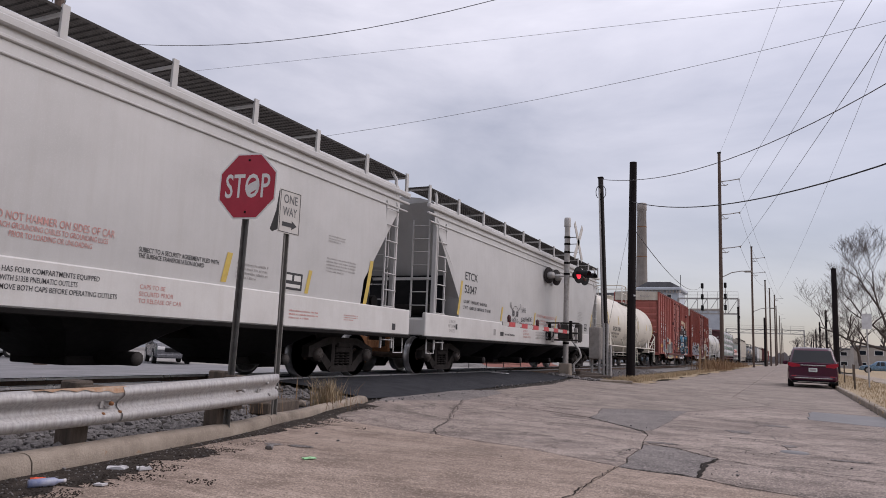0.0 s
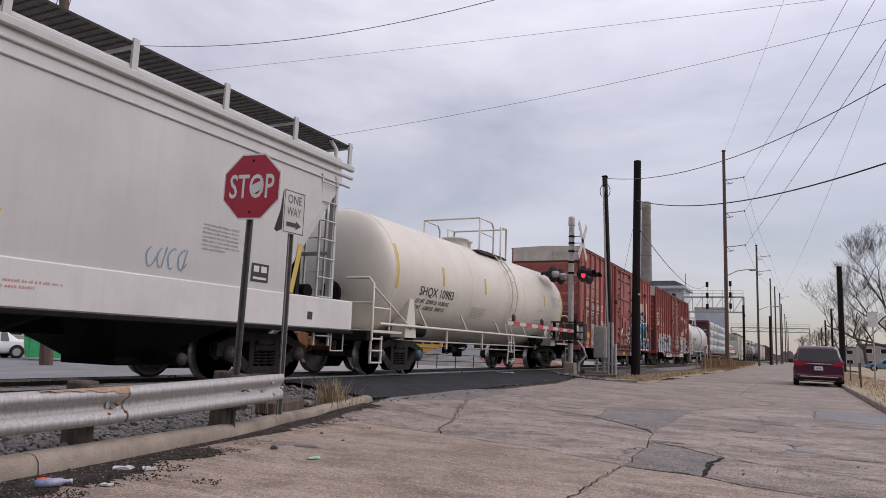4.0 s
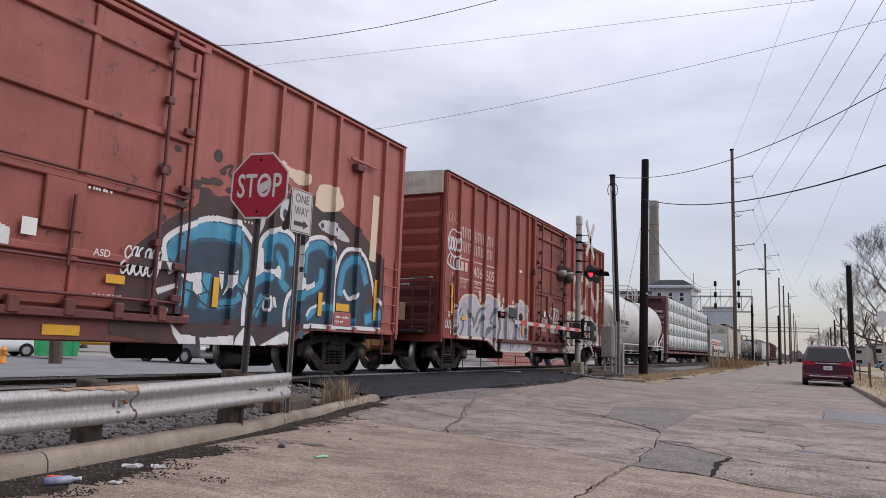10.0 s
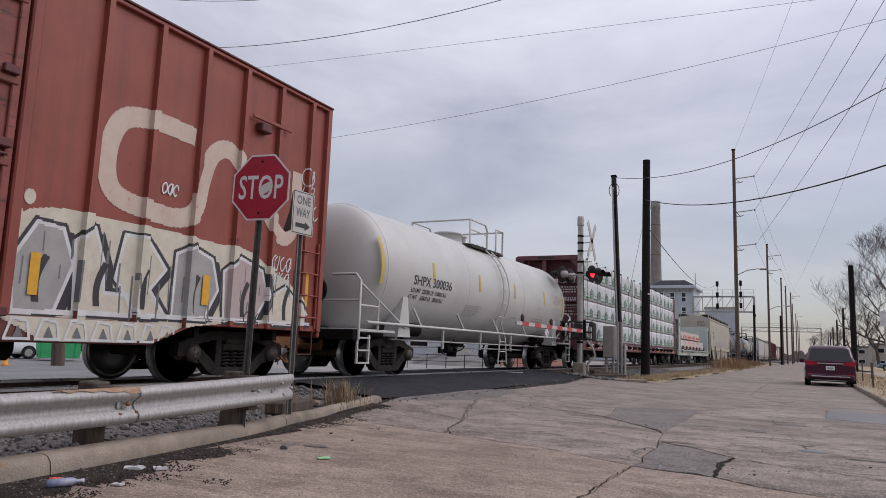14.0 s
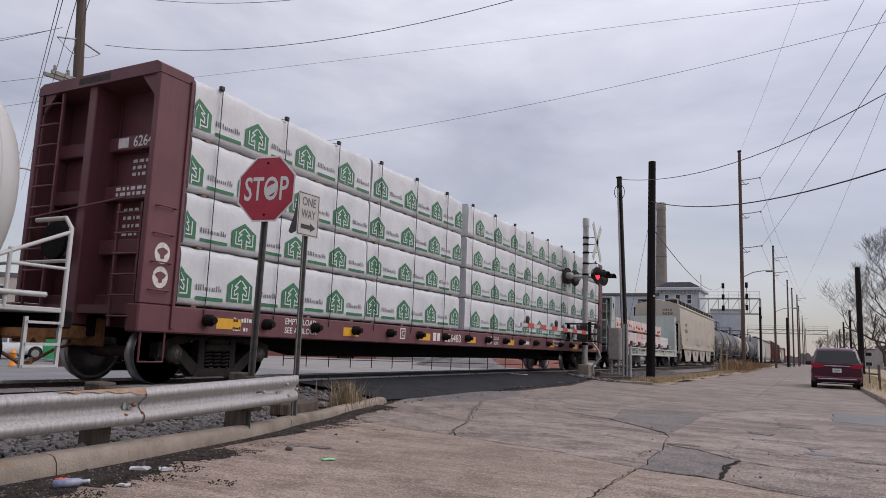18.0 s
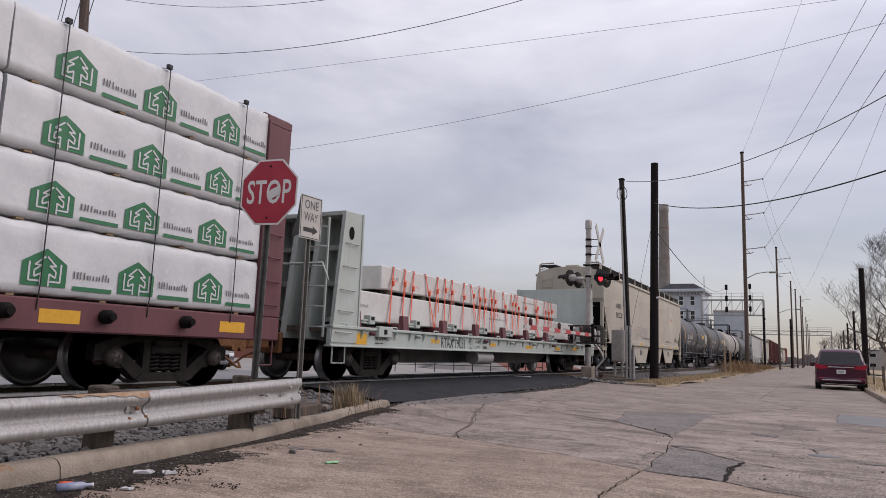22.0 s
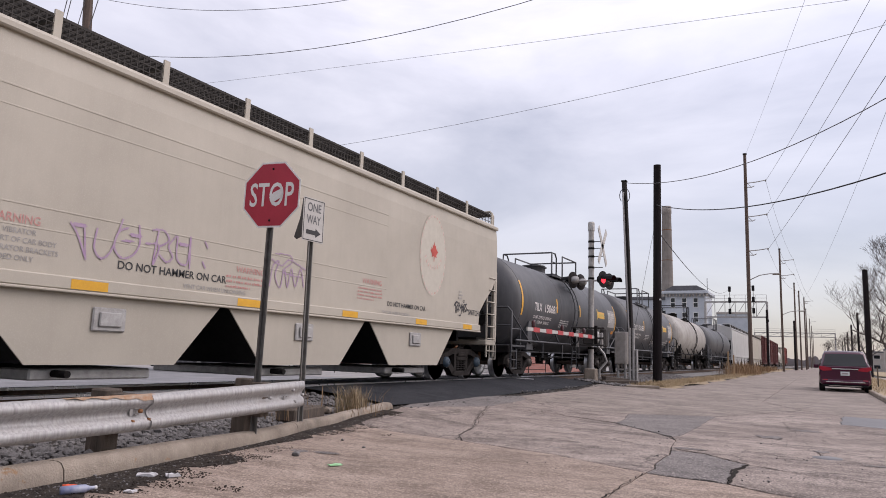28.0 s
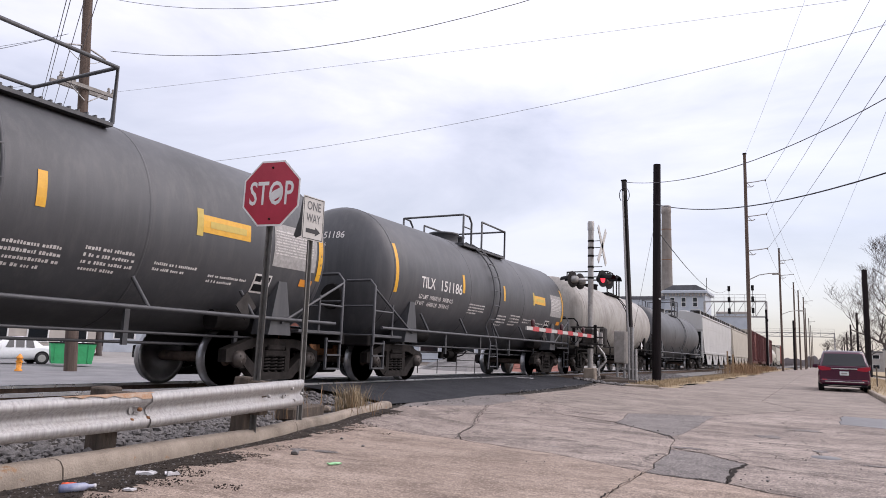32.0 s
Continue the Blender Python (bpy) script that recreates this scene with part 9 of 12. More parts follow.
    for y in (d0 + .16, d1 - .16):
        for z in (zd + .62, 1.62, 2.72, 3.55):
            part("rod_guide", Shape().box(SH + .115, SH + .19, y - .09, y + .09, z - .05, z + .05, .012), M["boxcar_dark"], dr)
    for z, y0, y1 in ((zd + .56, d0 + .1, d1 - .1), (1.52, d0 + .3, d1 - 1.0), (2.60, d0 + .1, d1 - .1)):
        part("locking_bar", Shape().tube([(SH + .155, y0, z), (SH + .155, y1, z)], .020, 8), M["boxcar_dark"], dr)
    for i in range(5):
        y = d0 + .3 + i * .68
        part("roller_bracket", Shape().box(SH + .10, SH + .20, y - .07, y + .07, zd + .30, zd + .50, .015), M["sill_red"], dr)
    part("latch_lever", Shape().tube([(SH + .17, a + 8.2, 1.45), (SH + .19, a + 8.2, 2.3)], .022, 8), M["boxcar_dark"], dr)
    part("door_track", Shape().box(SH + .02, SH + .13, d0 - .15, d1 + .15, zt - .19, zt - .12, .01), P, car)
    part("door_track", Shape().box(SH + .02, SH + .18, d0 - 3.0, d1 + .1, zd + .28, zd + .38, .01), M["boxcar_dark"], car)
    for y in (d0 - .10, d1 + .10):
        part("door_jamb", Shape().box(SH, SH + .12, y - .07, y + .07, zd + .3, zt - .06, .02), P, car)
    part("door_stop", Shape().box(SH, SH + .15, b - 1.95, b - 1.70, 4.05, 4.2, .02), M["boxcar_dark"], car)
    part("door_stop", Shape().box(SH, SH + .15, d0 - .2, d0, 3.1, 3.3, .02), M["boxcar_dark"], car)
    part("stop_rail", Shape().box(PF - .02, PF + .02, b - 2.1, b - 1.15, 4.24, 4.30, .01), P, car)
    # pressed ends
    for k, e in ((-1, a), (1, b)):
        ew = part("end_wall", Shape().box(-SH, SH, *sorted((e, e - k * .05)), zl, zt), P, car)
        for i in range(5):
            z = 2.52 + .43 * i
            part("end_rib", Shape().grid([[(x, e + k * d, z + dz) for x in (-1.36, 1.36)] for dz, d in ((-.20, .0), (-.16, .015), (.08, .065), (.15, .055), (.19, .0))], False), P, ew)
        part("end_lower_panel", Shape().box(-1.40, 1.40, *sorted((e + k * .002, e + k * .022)), zl + .12, 2.26, .008), M["boxcar_dark"], ew, "grimy dark lower end panel")
        for z in (1.20, 1.62, 2.02):
            part("end_rib", Shape().grid([[(x, e + k * d, z + dz) for x in (-1.30, 1.30)] for dz, d in ((-.14, .022), (.02, .075), (.08, .07), (.12, .022))], False), M["boxcar_dark"], ew)
        part("route_board", Shape().box(.02, .52, *sorted((e + k * .08, e + k * .115)), 1.28, 1.72, .01), M["g_wood"], ew, "tan plywood route board")
        if k < 0:
            small_print(ew, lambda y, z: (y, e - .026, z), -.35, 2.16, 1, 1.3, .065, "ink_white", 91)
        gr = Shape().tube([(-1.2, e + k * .16, 2.22), (1.3, e + k * .16, 2.34)], .018, 6)
        part("end_grab_rail", gr, M["sign_old"], ew)
        part("end_beam", Shape().box(-1.53, 1.53, *sorted((e - k * .06, e + k * .02)), zl - .1, zl + .08, .02), P, ew)
        for sx in (1, -1):
            part("corner_post", Shape().box(*sorted((sx * 1.44, sx * 1.535)), *sorted((e - k * .08, e + k * .035)), zl, zt, .015), P, car)
        part("end_band", Shape().prism([(-1.44, 4.48), (1.44, 4.48), (1.44, zt + .02), (0, zt + .07), (-1.44, zt + .02)], "y", *sorted((e + k * .105, e - k * .02))), M["end_cream"], car, "dirty cream band at the top of the end")
        rungs(car, PF - .06, e - k * .38, zl + .05, 2.45, 4, .50, "x", P)
        rungs(car, .98, e + k * .12, zl + .1, 2.5, 5, .48, "y" if k > 0 else "-y", M["boxcar_dark"])
        pl = Shape().box(-1.1, 1.1, *sorted((e + k * .02, e + k * .42)), .98, 1.03, .01)
        part("end_platform", pl, M["grate"], car)
        stirrup(car, e - k * .38, zl + .02, M["boxcar_dark"], .42, 1.50)
        if k < 0:
            vs, fs = letters(number, .17)
            part("end_lettering", Shape().add([(.25 + x, e - .108, 4.68 + y) for x, y in vs], fs), M["ink_grey"], car)
    roof = Shape()
    roof.prism([(-1.5, zt), (1.5, zt), (1.5, zt + .03), (0, zt + .08), (-1.5, zt + .03)], "y", a, b)
    for i in range(17):
        y = a + .05 + (L - .1) * i / 16
        roof.prism([(-1.5, zt + .03), (0, zt + .08), (1.5, zt + .03), (1.5, zt + .06), (0, zt + .11), (-1.5, zt + .06)], "y", y - .04, y + .04)
    part("roof", roof, M["galv_dull"], car)
    fl = Shape().box(-1.3, 1.3, a + .1, b - .1, zl - .02, zl + .04)
    for i in range(9):
        y = a + 1.0 + (L - 2) * i / 8
        fl.box(-1.35, 1.35, y - .05, y + .05, .68, zl)
    fl.box(.3, .9, a + 4.8, a + 5.6, .35, .75, .03).tube([(.9, a + 9.6, .5), (.9, a + 10.6, .5)], .17, 12)
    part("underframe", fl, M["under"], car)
    surf = Ribbed(SH, PF, plist, .005, a, b)
    marks(car, surf, a, b, d0, d1, number)
    return car


def soft(pts, n=2):
    """Rounds the corners of a closed outline."""
    for _ in range(n):
        pts = [q for (y0, z0), (y1, z1) in zip(pts, pts[1:] + pts[:1]) for q in ((y0 * .75 + y1 * .25, z0 * .75 + z1 * .25), (y0 * .25 + y1 * .75, z0 * .25 + z1 * .75))]
    return pts


def rim(pts, w, closed=True):
    """Strokes along an outline."""
    return [("l", *p, *q, w) for p, q in zip(pts, pts[1:] + (pts[:1] if closed else []))]


def shift(pts, a, dz=0.0):
    return [(y + a, z + dz) for y, z in pts]


def towards(pts, k):
    """The outline drawn in towards its middle."""
    cy, cz = sum(p[0] for p in pts) / len(pts), sum(p[1] for p in pts) / len(pts)
    return [(cy + (y - cy) * k, cz + (z - cz) * k) for y, z in pts]


def flow(y, z, y1, z1, bow, w, n=7):
    """A bowed stroke."""
    d = math.hypot(y1 - y, z1 - z) or 1
    ny, nz = -(z1 - z) / d * bow, (y1 - y) / d * bow
    pts = [(y + (y1 - y) * i / n + ny * math.sin(math.pi * i / n), z + (z1 - z) * i / n + nz * math.sin(math.pi * i / n)) for i in range(n + 1)]
    return rim(pts, w, False)


def loops(rnd, y, z, n, h, w):
    """Hand-sprayed round letters in a row."""
    rows = []
    for i in range(n):
        c, t0, t1 = y + i * h * .62, rnd.uniform(0, 2), rnd.uniform(4.0, 7.5)
        pts = [(c + h * .27 * math.cos(t), z + h * .5 + h * .46 * math.sin(t) * (1 + .2 * math.sin(2 * t))) for t in (t0 + (t1 - t0) * k / 12 for k in range(13))]
        rows += rim(pts, w, False)
        if i % 2:
            rows.append(("l", c, z, c + h * .25, z + h, w))
    return rows


def line_name(car, surf, a, ink_top, ink_num, number):
    """The road's worn name as plain strokes, and the number below it in its three panels."""
    f = flat_side(1.479)
    rnd = random.Random(int(number))
    rows = []
    for p, n1, n2 in ((0, 3, 3), (1, 3, 3), (2, 2, 2)):
        y0 = a + 1.0 + p * .87
        for z, n in ((3.52, n1), (3.14, n2)):
            for i in range(n):
                y = y0 + i * .22
                rows += [("l", y + .03, z, y + .03, z + .27, .036), ("l", y + .14, z + .04 * (i % 2), y + .14, z + .27, .036)]
                if (i + p) % 2 == 0:
                    rows.append(("l", y + .03, z + .25, y + .14, z + .25, .04))
    spray(car, "worn_name_strokes", rows, surf.raised(.002), ink_top, "worn white painted strokes")
    for i in range(2):
        patches(car, [(a + 1.06 + i * .24, a + 1.22 + i * .24, 2.64, 2.88)], f, ink_num, "road_initial_block")
    for p, t in ((1, number[:3]), (2, number[3:])):
        words(car, t, f, a + .96 + p * .865, 2.55, .29, ink_num, 1.04)
    for p in range(3):
        for z in (2.42, 2.945):
            patches(car, [(a + .96 + p * .865, a + 1.56 + p * .865, z, z + .035)], f, ink_num, "line")


def marks_box1(car, surf, a, b, d0, d1, number):
    line_name(car, surf, a, "ink_faint", "ink_white", number)
    f = flat_side(1.479)
    for i in range(3):
        y = a + .89 + i * .86
        patches(car, [(y, y + .75, (1.62, 1.85, 1.10)[i], 3.0)], flat_side(1.4725), "boxcar_dark", "dark_panel")
    words(car, "LD LMT", f, a + 1.10, 2.34, .09, "ink_white")
    words(car, "LT WT", f, a + 1.10, 2.20, .09, "ink_white")
    words(car, "216500", f, a + 1.90, 2.29, .11, "ink_white", .9)
    words(car, "69500", f, a + 1.95, 2.12, .11, "ink_white", .9)
    for i, t in enumerate(("EXH  17-0", "EXW 10-7", "EW   9-8", "IL    50-6", "IW    9-6", "IH   13-0", "CU FT 6237", "", "W    9-6", "H   16-3", "H   16-9", "", "FLOOR H 3-8", "EMPTY C G 5-1")):
        if t:
            words(car, t, f, a + 2.82, 2.28 - i * .073, .060, "ink_white")
    for r in ((3.76, 4.04, 2.56, 2.58), (3.76, 4.04, 2.80, 2.82), (3.76, 3.78, 2.58, 2.80), (4.02, 4.04, 2.58, 2.80)):
        patches(car, [(a + r[0], a + r[1], r[2], r[3])], f, "ink_white", "plate_box")
    words(car, "F", f, a + 3.85, 2.59, .11, "ink_white")
    words(car, "PLATE", f, a + 3.81, 2.73, .055, "ink_white")
    # silver letters over the lower front half
    left = [(1.72, 1.25), (1.78, 1.62), (2.0, 1.86), (2.33, 1.92), (2.52, 1.84), (2.78, 1.90), (3.05, 1.62), (3.42, 1.15), (3.52, .60), (3.0, .88), (2.45, .98), (2.0, 1.10)]
    right = [(3.50, 2.08), (4.05, 2.12), (4.20, 1.95), (4.38, 2.12), (4.80, 2.06), (4.92, 1.66), (5.20, 1.76), (5.54, 1.87), (6.03, 1.77), (6.31, 1.38), (6.18, 1.13), (6.28, .87), (6.46, .58), (3.7, .56), (3.46, .74)]
    for o in (left, right):
        spray(car, "silver_spray", [("p", shift(soft(o, 1), a))], surf.raised(.001), "g_grey", "silver spray paint")
        spray(car, "spray_rim", rim(shift(soft(o, 1), a), .028), surf.raised(.006), "g_cream", "thin cream spray edge")
    rnd = random.Random(4)
    stripes, shade = [], []
    for y, z, w, h in ((2.0, 1.50, .30, .34), (2.55, 1.30, .34, .22), (3.0, .98, .30, .12), (3.62, 1.86, .22, .22), (3.80, .86, .26, .26), (4.40, 1.95, .30, .12), (4.55, .90, .28, .30), (5.45, 1.55, .34, .24), (5.10, .78, .30, .14), (5.95, 1.52, .22, .26), (5.75, .84, .28, .20), (6.10, .78, .16, .14)):
        o = [(y - w, z - h * .6), (y - w * .45, z + h * .9), (y + w * .3, z + h), (y + w, z + h * .1), (y + w * .5, z - h)]
        shade.append(("p", shift(o, a)))
        for i in range(int(h * 2 / .045)):
            zz = z - h * .7 + i * .045
            stripes.append(("l", a + y - w * rnd.uniform(.2, .6), zz, a + y + w * rnd.uniform(.2, .6), zz + rnd.uniform(.0, .03), .010))
    spray(car, "violet_shade", shade, surf.raised(.003), "g_violet", "grey-violet spray shading")
    spray(car, "white_stripes", stripes, surf.raised(.005), "g_mist", "fine pale spray stripes")
    dark = []
    for y, z, y1, z1, k in ((1.9, 1.2, 2.5, 1.75, .1), (2.4, 1.05, 2.9, 1.5, -.1), (3.55, .8, 3.62, 1.5, .1), (3.62, 1.5, 4.0, 2.0, .12), (4.25, .62, 4.35, 1.3, -.1), (4.35, 1.3, 4.75, 1.7, .1), (4.85, .62, 5.05, 1.3, .12), (5.2, .9, 5.25, 1.7, -.08), (5.65, .62, 5.75, 1.4, .1), (5.75, 1.4, 6.1, 1.6, .08), (3.7, .62, 4.2, 1.0, .18), (4.7, .95, 5.3, .62, .15), (5.6, 1.0, 6.2, .65, -.12)):
        dark += flow(a + y, z, a + y1, z1, k, .030)
    spray(car, "spray_outline", dark, surf.raised(.006), "g_violet", "dark violet spray lines")
    spray(car, "yellow_spray", [("p", shift([(3.85, .60), (4.02, .88), (4.28, .86), (4.40, .58)], a)), ("p", shift([(5.02, .58), (5.10, .66), (5.80, .64), (5.84, .57)], a)), ("p", shift([(5.95, .90), (6.05, 1.15), (6.2, 1.0), (6.44, .60), (6.1, .60)], a))], surf.raised(.004), "g_yellow", "pale yellow spray")
    spray(car, "spray_word", loops(rnd, a + 3.97, .64, 4, .15, .014) + loops(rnd, a + 5.12, .585, 5, .07, .010), surf.raised(.007), "g_black")
    part("bare_panel", Shape().box(1.47, 1.556, a + 4.42, a + 5.08, 1.60, 1.97, .01), M["g_wood"], car, "pale bare plywood panel")
    part("tag_box", Shape().box(1.47, 1.60, a + 3.78, a + 4.10, 1.58, 1.74, .02), M["boxcar"], car)
    part("stencil_plate", Shape().box(1.47, 1.51, a + 5.22, a + 5.50, 1.10, 1.23, .005), M["boxcar_dark"], car)
    words(car, "50K", flat_side(1.513), a + 5.26, 1.13, .07, "ink_white")
    part("tag_box", Shape().box(1.47, 1.54, a + 4.28, a + 4.46, .98, 1.09, .01), M["boxcar_dark"], car)
    # blue bubble letters over the rear of the door and the wall behind it
    dface = DoorFace(d0, d1)

    def both(name, rows, up, ink, label=""):
        spray(car, name, rows, surf.raised(up), ink, label)
        near_door = [r for r in rows if min([p[0] for p in r[1]] if r[0] == "p" else [r[1], r[3] if r[0] == "l" else r[1]]) < d1 + .3]
        if near_door:
            spray(car, name, near_door, dface.raised(up), ink, label)

    def path(pts, w):
        return rim(bowed([(y + a, z) for y, z in pts], 5), w, False)

    cloud = [(8.9, 1.0), (9.1, 1.75), (9.52, 2.10), (9.74, 2.32), (10.08, 2.50), (10.2, 2.64), (10.2, 2.84), (10.46, 2.90), (10.62, 2.78), (10.86, 2.86), (11.08, 2.80), (11.16, 3.10), (11.5, 3.16), (11.84, 3.2), (12.3, 3.12), (12.83, 3.3), (13.5, 3.28), (14.2, 3.05), (14.9, 2.75), (15.3, 2.5), (15.6, 2.2), (15.6, .9), (13, .9), (12.4, .56), (8.9, .56)]
    puffs = [("o", a + y, z, ry, rz) for y, z, ry, rz in ((10.12, 2.86, .10, .07), (10.36, 2.98, .16, .05), (10.60, 3.02, .14, .06), (10.6, 3.42, .09, .10), (10.72, 3.20, .07, .05), (10.9, 2.94, .10, .05), (9.86, 2.52, .12, .05), (10.0, 2.66, .08, .04), (9.55, 2.95, .12, .09), (9.75, 3.30, .07, .05))]
    both("dark_spray", [("p", shift(soft(cloud, 1), a))] + puffs + path([(10.74, 3.26), (10.9, 3.34), (10.86, 3.2), (11.0, 3.14), (11.1, 3.24)], .05), .001, "g_smoke", "dark spray shadow cloud")
    big = [
        [(9.69, 1.92), (9.8, 2.07), (10.02, 2.2), (10.29, 2.32), (10.55, 2.39), (10.91, 2.41), (11.18, 2.36), (11.38, 2.22), (11.52, 2.06), (11.57, 1.87), (11.48, 1.74), (11.39, 1.58), (11.34, 1.35), (11.32, .89), (9.91, .86), (10.0, 1.0), (9.95, 1.21), (9.98, 1.38), (9.93, 1.54), (9.76, 1.64), (9.7, 1.76)],
        [(11.71, 2.17), (11.76, 2.33), (11.93, 2.44), (12.18, 2.49), (12.41, 2.44), (12.57, 2.31), (12.62, 2.06), (12.59, 1.81), (12.56, 1.55), (12.41, 1.45), (12.4, 1.2), (12.41, .9), (11.44, .9), (11.42, 1.21), (11.45, 1.43), (11.52, 1.63), (11.71, 1.76), (11.9, 1.8), (11.77, 1.94)],
        [(12.8, 1.75), (12.73, 2.08), (12.8, 2.31), (12.99, 2.43), (13.29, 2.51), (13.54, 2.43), (13.69, 2.22), (13.71, 1.76), (13.76, .96), (12.47, .92), (12.44, 1.21), (12.52, 1.42), (12.73, 1.57), (13.01, 1.64)],
        [(13.86, 1.05), (13.90, 1.95), (14.2, 2.40), (14.75, 2.32), (15.02, 1.85), (14.85, 1.35), (14.62, .98), (14.0, .95)],
        [(14.85, 1.0), (14.80, 1.35), (15.2, 1.55), (15.42, 1.3), (15.40, .95)]]
    both("spray_ground", [("p", shift(soft(o, 1), a)) for o in big], .002, "g_deep", "dark blue spray letters")
    edges = path([(9.80, 1.55), (9.69, 1.74), (9.66, 1.95), (9.83, 2.12), (10.15, 2.29), (10.51, 2.43), (10.91, 2.47), (11.22, 2.42), (11.49, 2.22), (11.70, 2.10), (11.73, 1.85)], .085)
    edges += path([(11.73, 1.85), (11.66, 2.16), (11.74, 2.35), (11.95, 2.49), (12.23, 2.54), (12.48, 2.46), (12.64, 2.28), (12.69, 2.03), (12.63, 1.73), (12.78, 1.62)], .085)
    edges += path([(11.74, 1.79), (11.5, 1.65), (11.41, 1.43), (11.38, 1.13), (11.39, .89)], .08)
    edges += path([(12.72, 1.66), (12.66, 2.07), (12.75, 2.32), (12.98, 2.50), (13.35, 2.58), (13.62, 2.47), (13.76, 2.23), (13.78, 1.6), (13.82, .95)], .08) + path([(12.78, 1.62), (12.48, 1.46), (12.38, 1.2), (12.39, .92)], .08)
    edges += path([(13.80, 1.9), (13.92, 2.25), (14.2, 2.48), (14.75, 2.42), (15.08, 1.95), (15.2, 1.62), (15.5, 1.35), (15.48, .95)], .08)
    joints = [[(11.58, 2.08), (11.74, 2.16), (11.80, 1.78), (11.60, 1.66), (11.52, 1.76), (11.60, 1.90)], [(12.62, 1.72), (12.80, 1.78), (12.84, 1.60), (12.62, 1.52)]]
    both("spray_rim", edges + [("p", shift(o, a)) for o in joints], .004, "g_white", "white spray outline")
    faint, bright = [], []
    for pts, w in (([(10.02, 2.12), (10.3, 2.22), (10.6, 2.27), (10.95, 2.28), (11.18, 2.22)], .23), ([(9.78, 1.80), (9.86, 1.95), (9.94, 1.98)], .20), ([(11.2, 2.24), (11.34, 2.05), (11.36, 1.75), (11.28, 1.50)], .13),
                   ([(10.04, 1.14), (10.08, 1.38)], .15), ([(10.52, 1.14), (10.56, 1.58)], .15), ([(10.84, 1.17), (11.1, 1.22), (11.26, 1.32)], .13),
                   ([(11.82, 1.99), (11.83, 2.27), (12.04, 2.38), (12.3, 2.37), (12.46, 2.25), (12.50, 2.0)], .16), ([(12.09, 2.11), (12.24, 1.92), (12.24, 1.68), (12.40, 1.55)], .13), ([(11.52, 1.02), (11.50, 1.36), (11.63, 1.60), (11.91, 1.72)], .14), ([(11.78, 1.36), (11.66, 1.07)], .12),
                   ([(12.84, 1.9), (12.86, 2.23), (13.08, 2.39), (13.4, 2.42), (13.58, 2.28)], .15), ([(12.55, 1.09), (12.60, 1.37), (12.93, 1.52), (13.31, 1.70), (13.37, 1.95)], .14), ([(13.02, 1.1), (13.3, 1.27), (13.66, 1.30)], .12),
                   ([(13.98, 1.6), (14.05, 2.05), (14.35, 2.28), (14.68, 2.20), (14.85, 1.9)], .16), ([(14.95, 1.15), (15.3, 1.25)], .20), ([(14.05, 1.2), (14.4, 1.08)], .12)):
        faint += path(pts, w * 1.5)
        bright += path(pts, w)
    inside = [("o", a + 12.28, .70, .20, .11), ("o", a + 12.82, .78, .16, .08)]
    both("spray_fade", faint + inside, .0028, "g_dusk", "dull blue spray fading out")
    both("spray_fill", bright, .0034, "g_blue", "bright blue spray in the letters")
    shine = [("p", shift(o, a)) for o in (
        [(9.95, 1.53), (10.44, 1.62), (10.49, 1.3), (10.41, 1.26), (10.18, 1.44), (10.04, 1.46)], [(10.79, 1.66), (10.9, 1.68), (10.9, 1.43), (10.87, 1.39)], [(10.99, 1.63), (11.13, 1.73), (11.15, 1.55), (10.9, 1.3), (10.99, 1.49)],
        [(11.71, 1.8), (12.08, 1.85), (12.15, 1.93), (12.23, 1.84), (12.22, 1.69), (12.09, 1.73), (11.91, 1.75)], [(12.71, 1.62), (13.07, 1.69), (13.17, 1.75), (13.18, 1.65), (12.96, 1.56)],
        [(9.85, .87), (10.06, .7), (10.34, .68), (10.36, .55), (10.05, .56), (9.93, .7)], [(10.42, .66), (11.11, .71), (11.12, .55), (10.45, .55)], [(11.16, .68), (11.32, .84), (11.55, .69), (11.63, .56), (11.13, .55)], [(11.71, .57), (12.03, .7), (12.33, .82), (12.6, .78), (12.78, .59), (12.6, .57), (12.4, .62), (12.1, .58)],
        [(9.52, 1.72), (9.60, 1.74), (9.58, 1.50), (9.50, 1.50)], [(9.58, 1.30), (9.9, 1.40), (9.92, 1.34), (9.62, 1.22)], [(9.60, 1.02), (9.82, 1.04), (9.80, .98), (9.62, .97)])]
    shine += path([(11.83, 1.18), (11.86, 1.36), (11.93, 1.34), (11.92, 1.16), (11.85, 1.16)], .05) + path([(12.06, 1.20), (12.09, 1.36), (12.14, 1.22)], .05) + path([(13.0, 1.12), (13.1, 1.25), (13.5, 1.38)], .05)
    shine += flow(a + 12.9, .93, a + 15.5, .96, .01, .08) + flow(a + 14.1, 1.65, a + 14.5, 1.62, -.12, .08)
    both("spray_shine", shine, .005, "g_white", "white spray highlights")
    lines = []
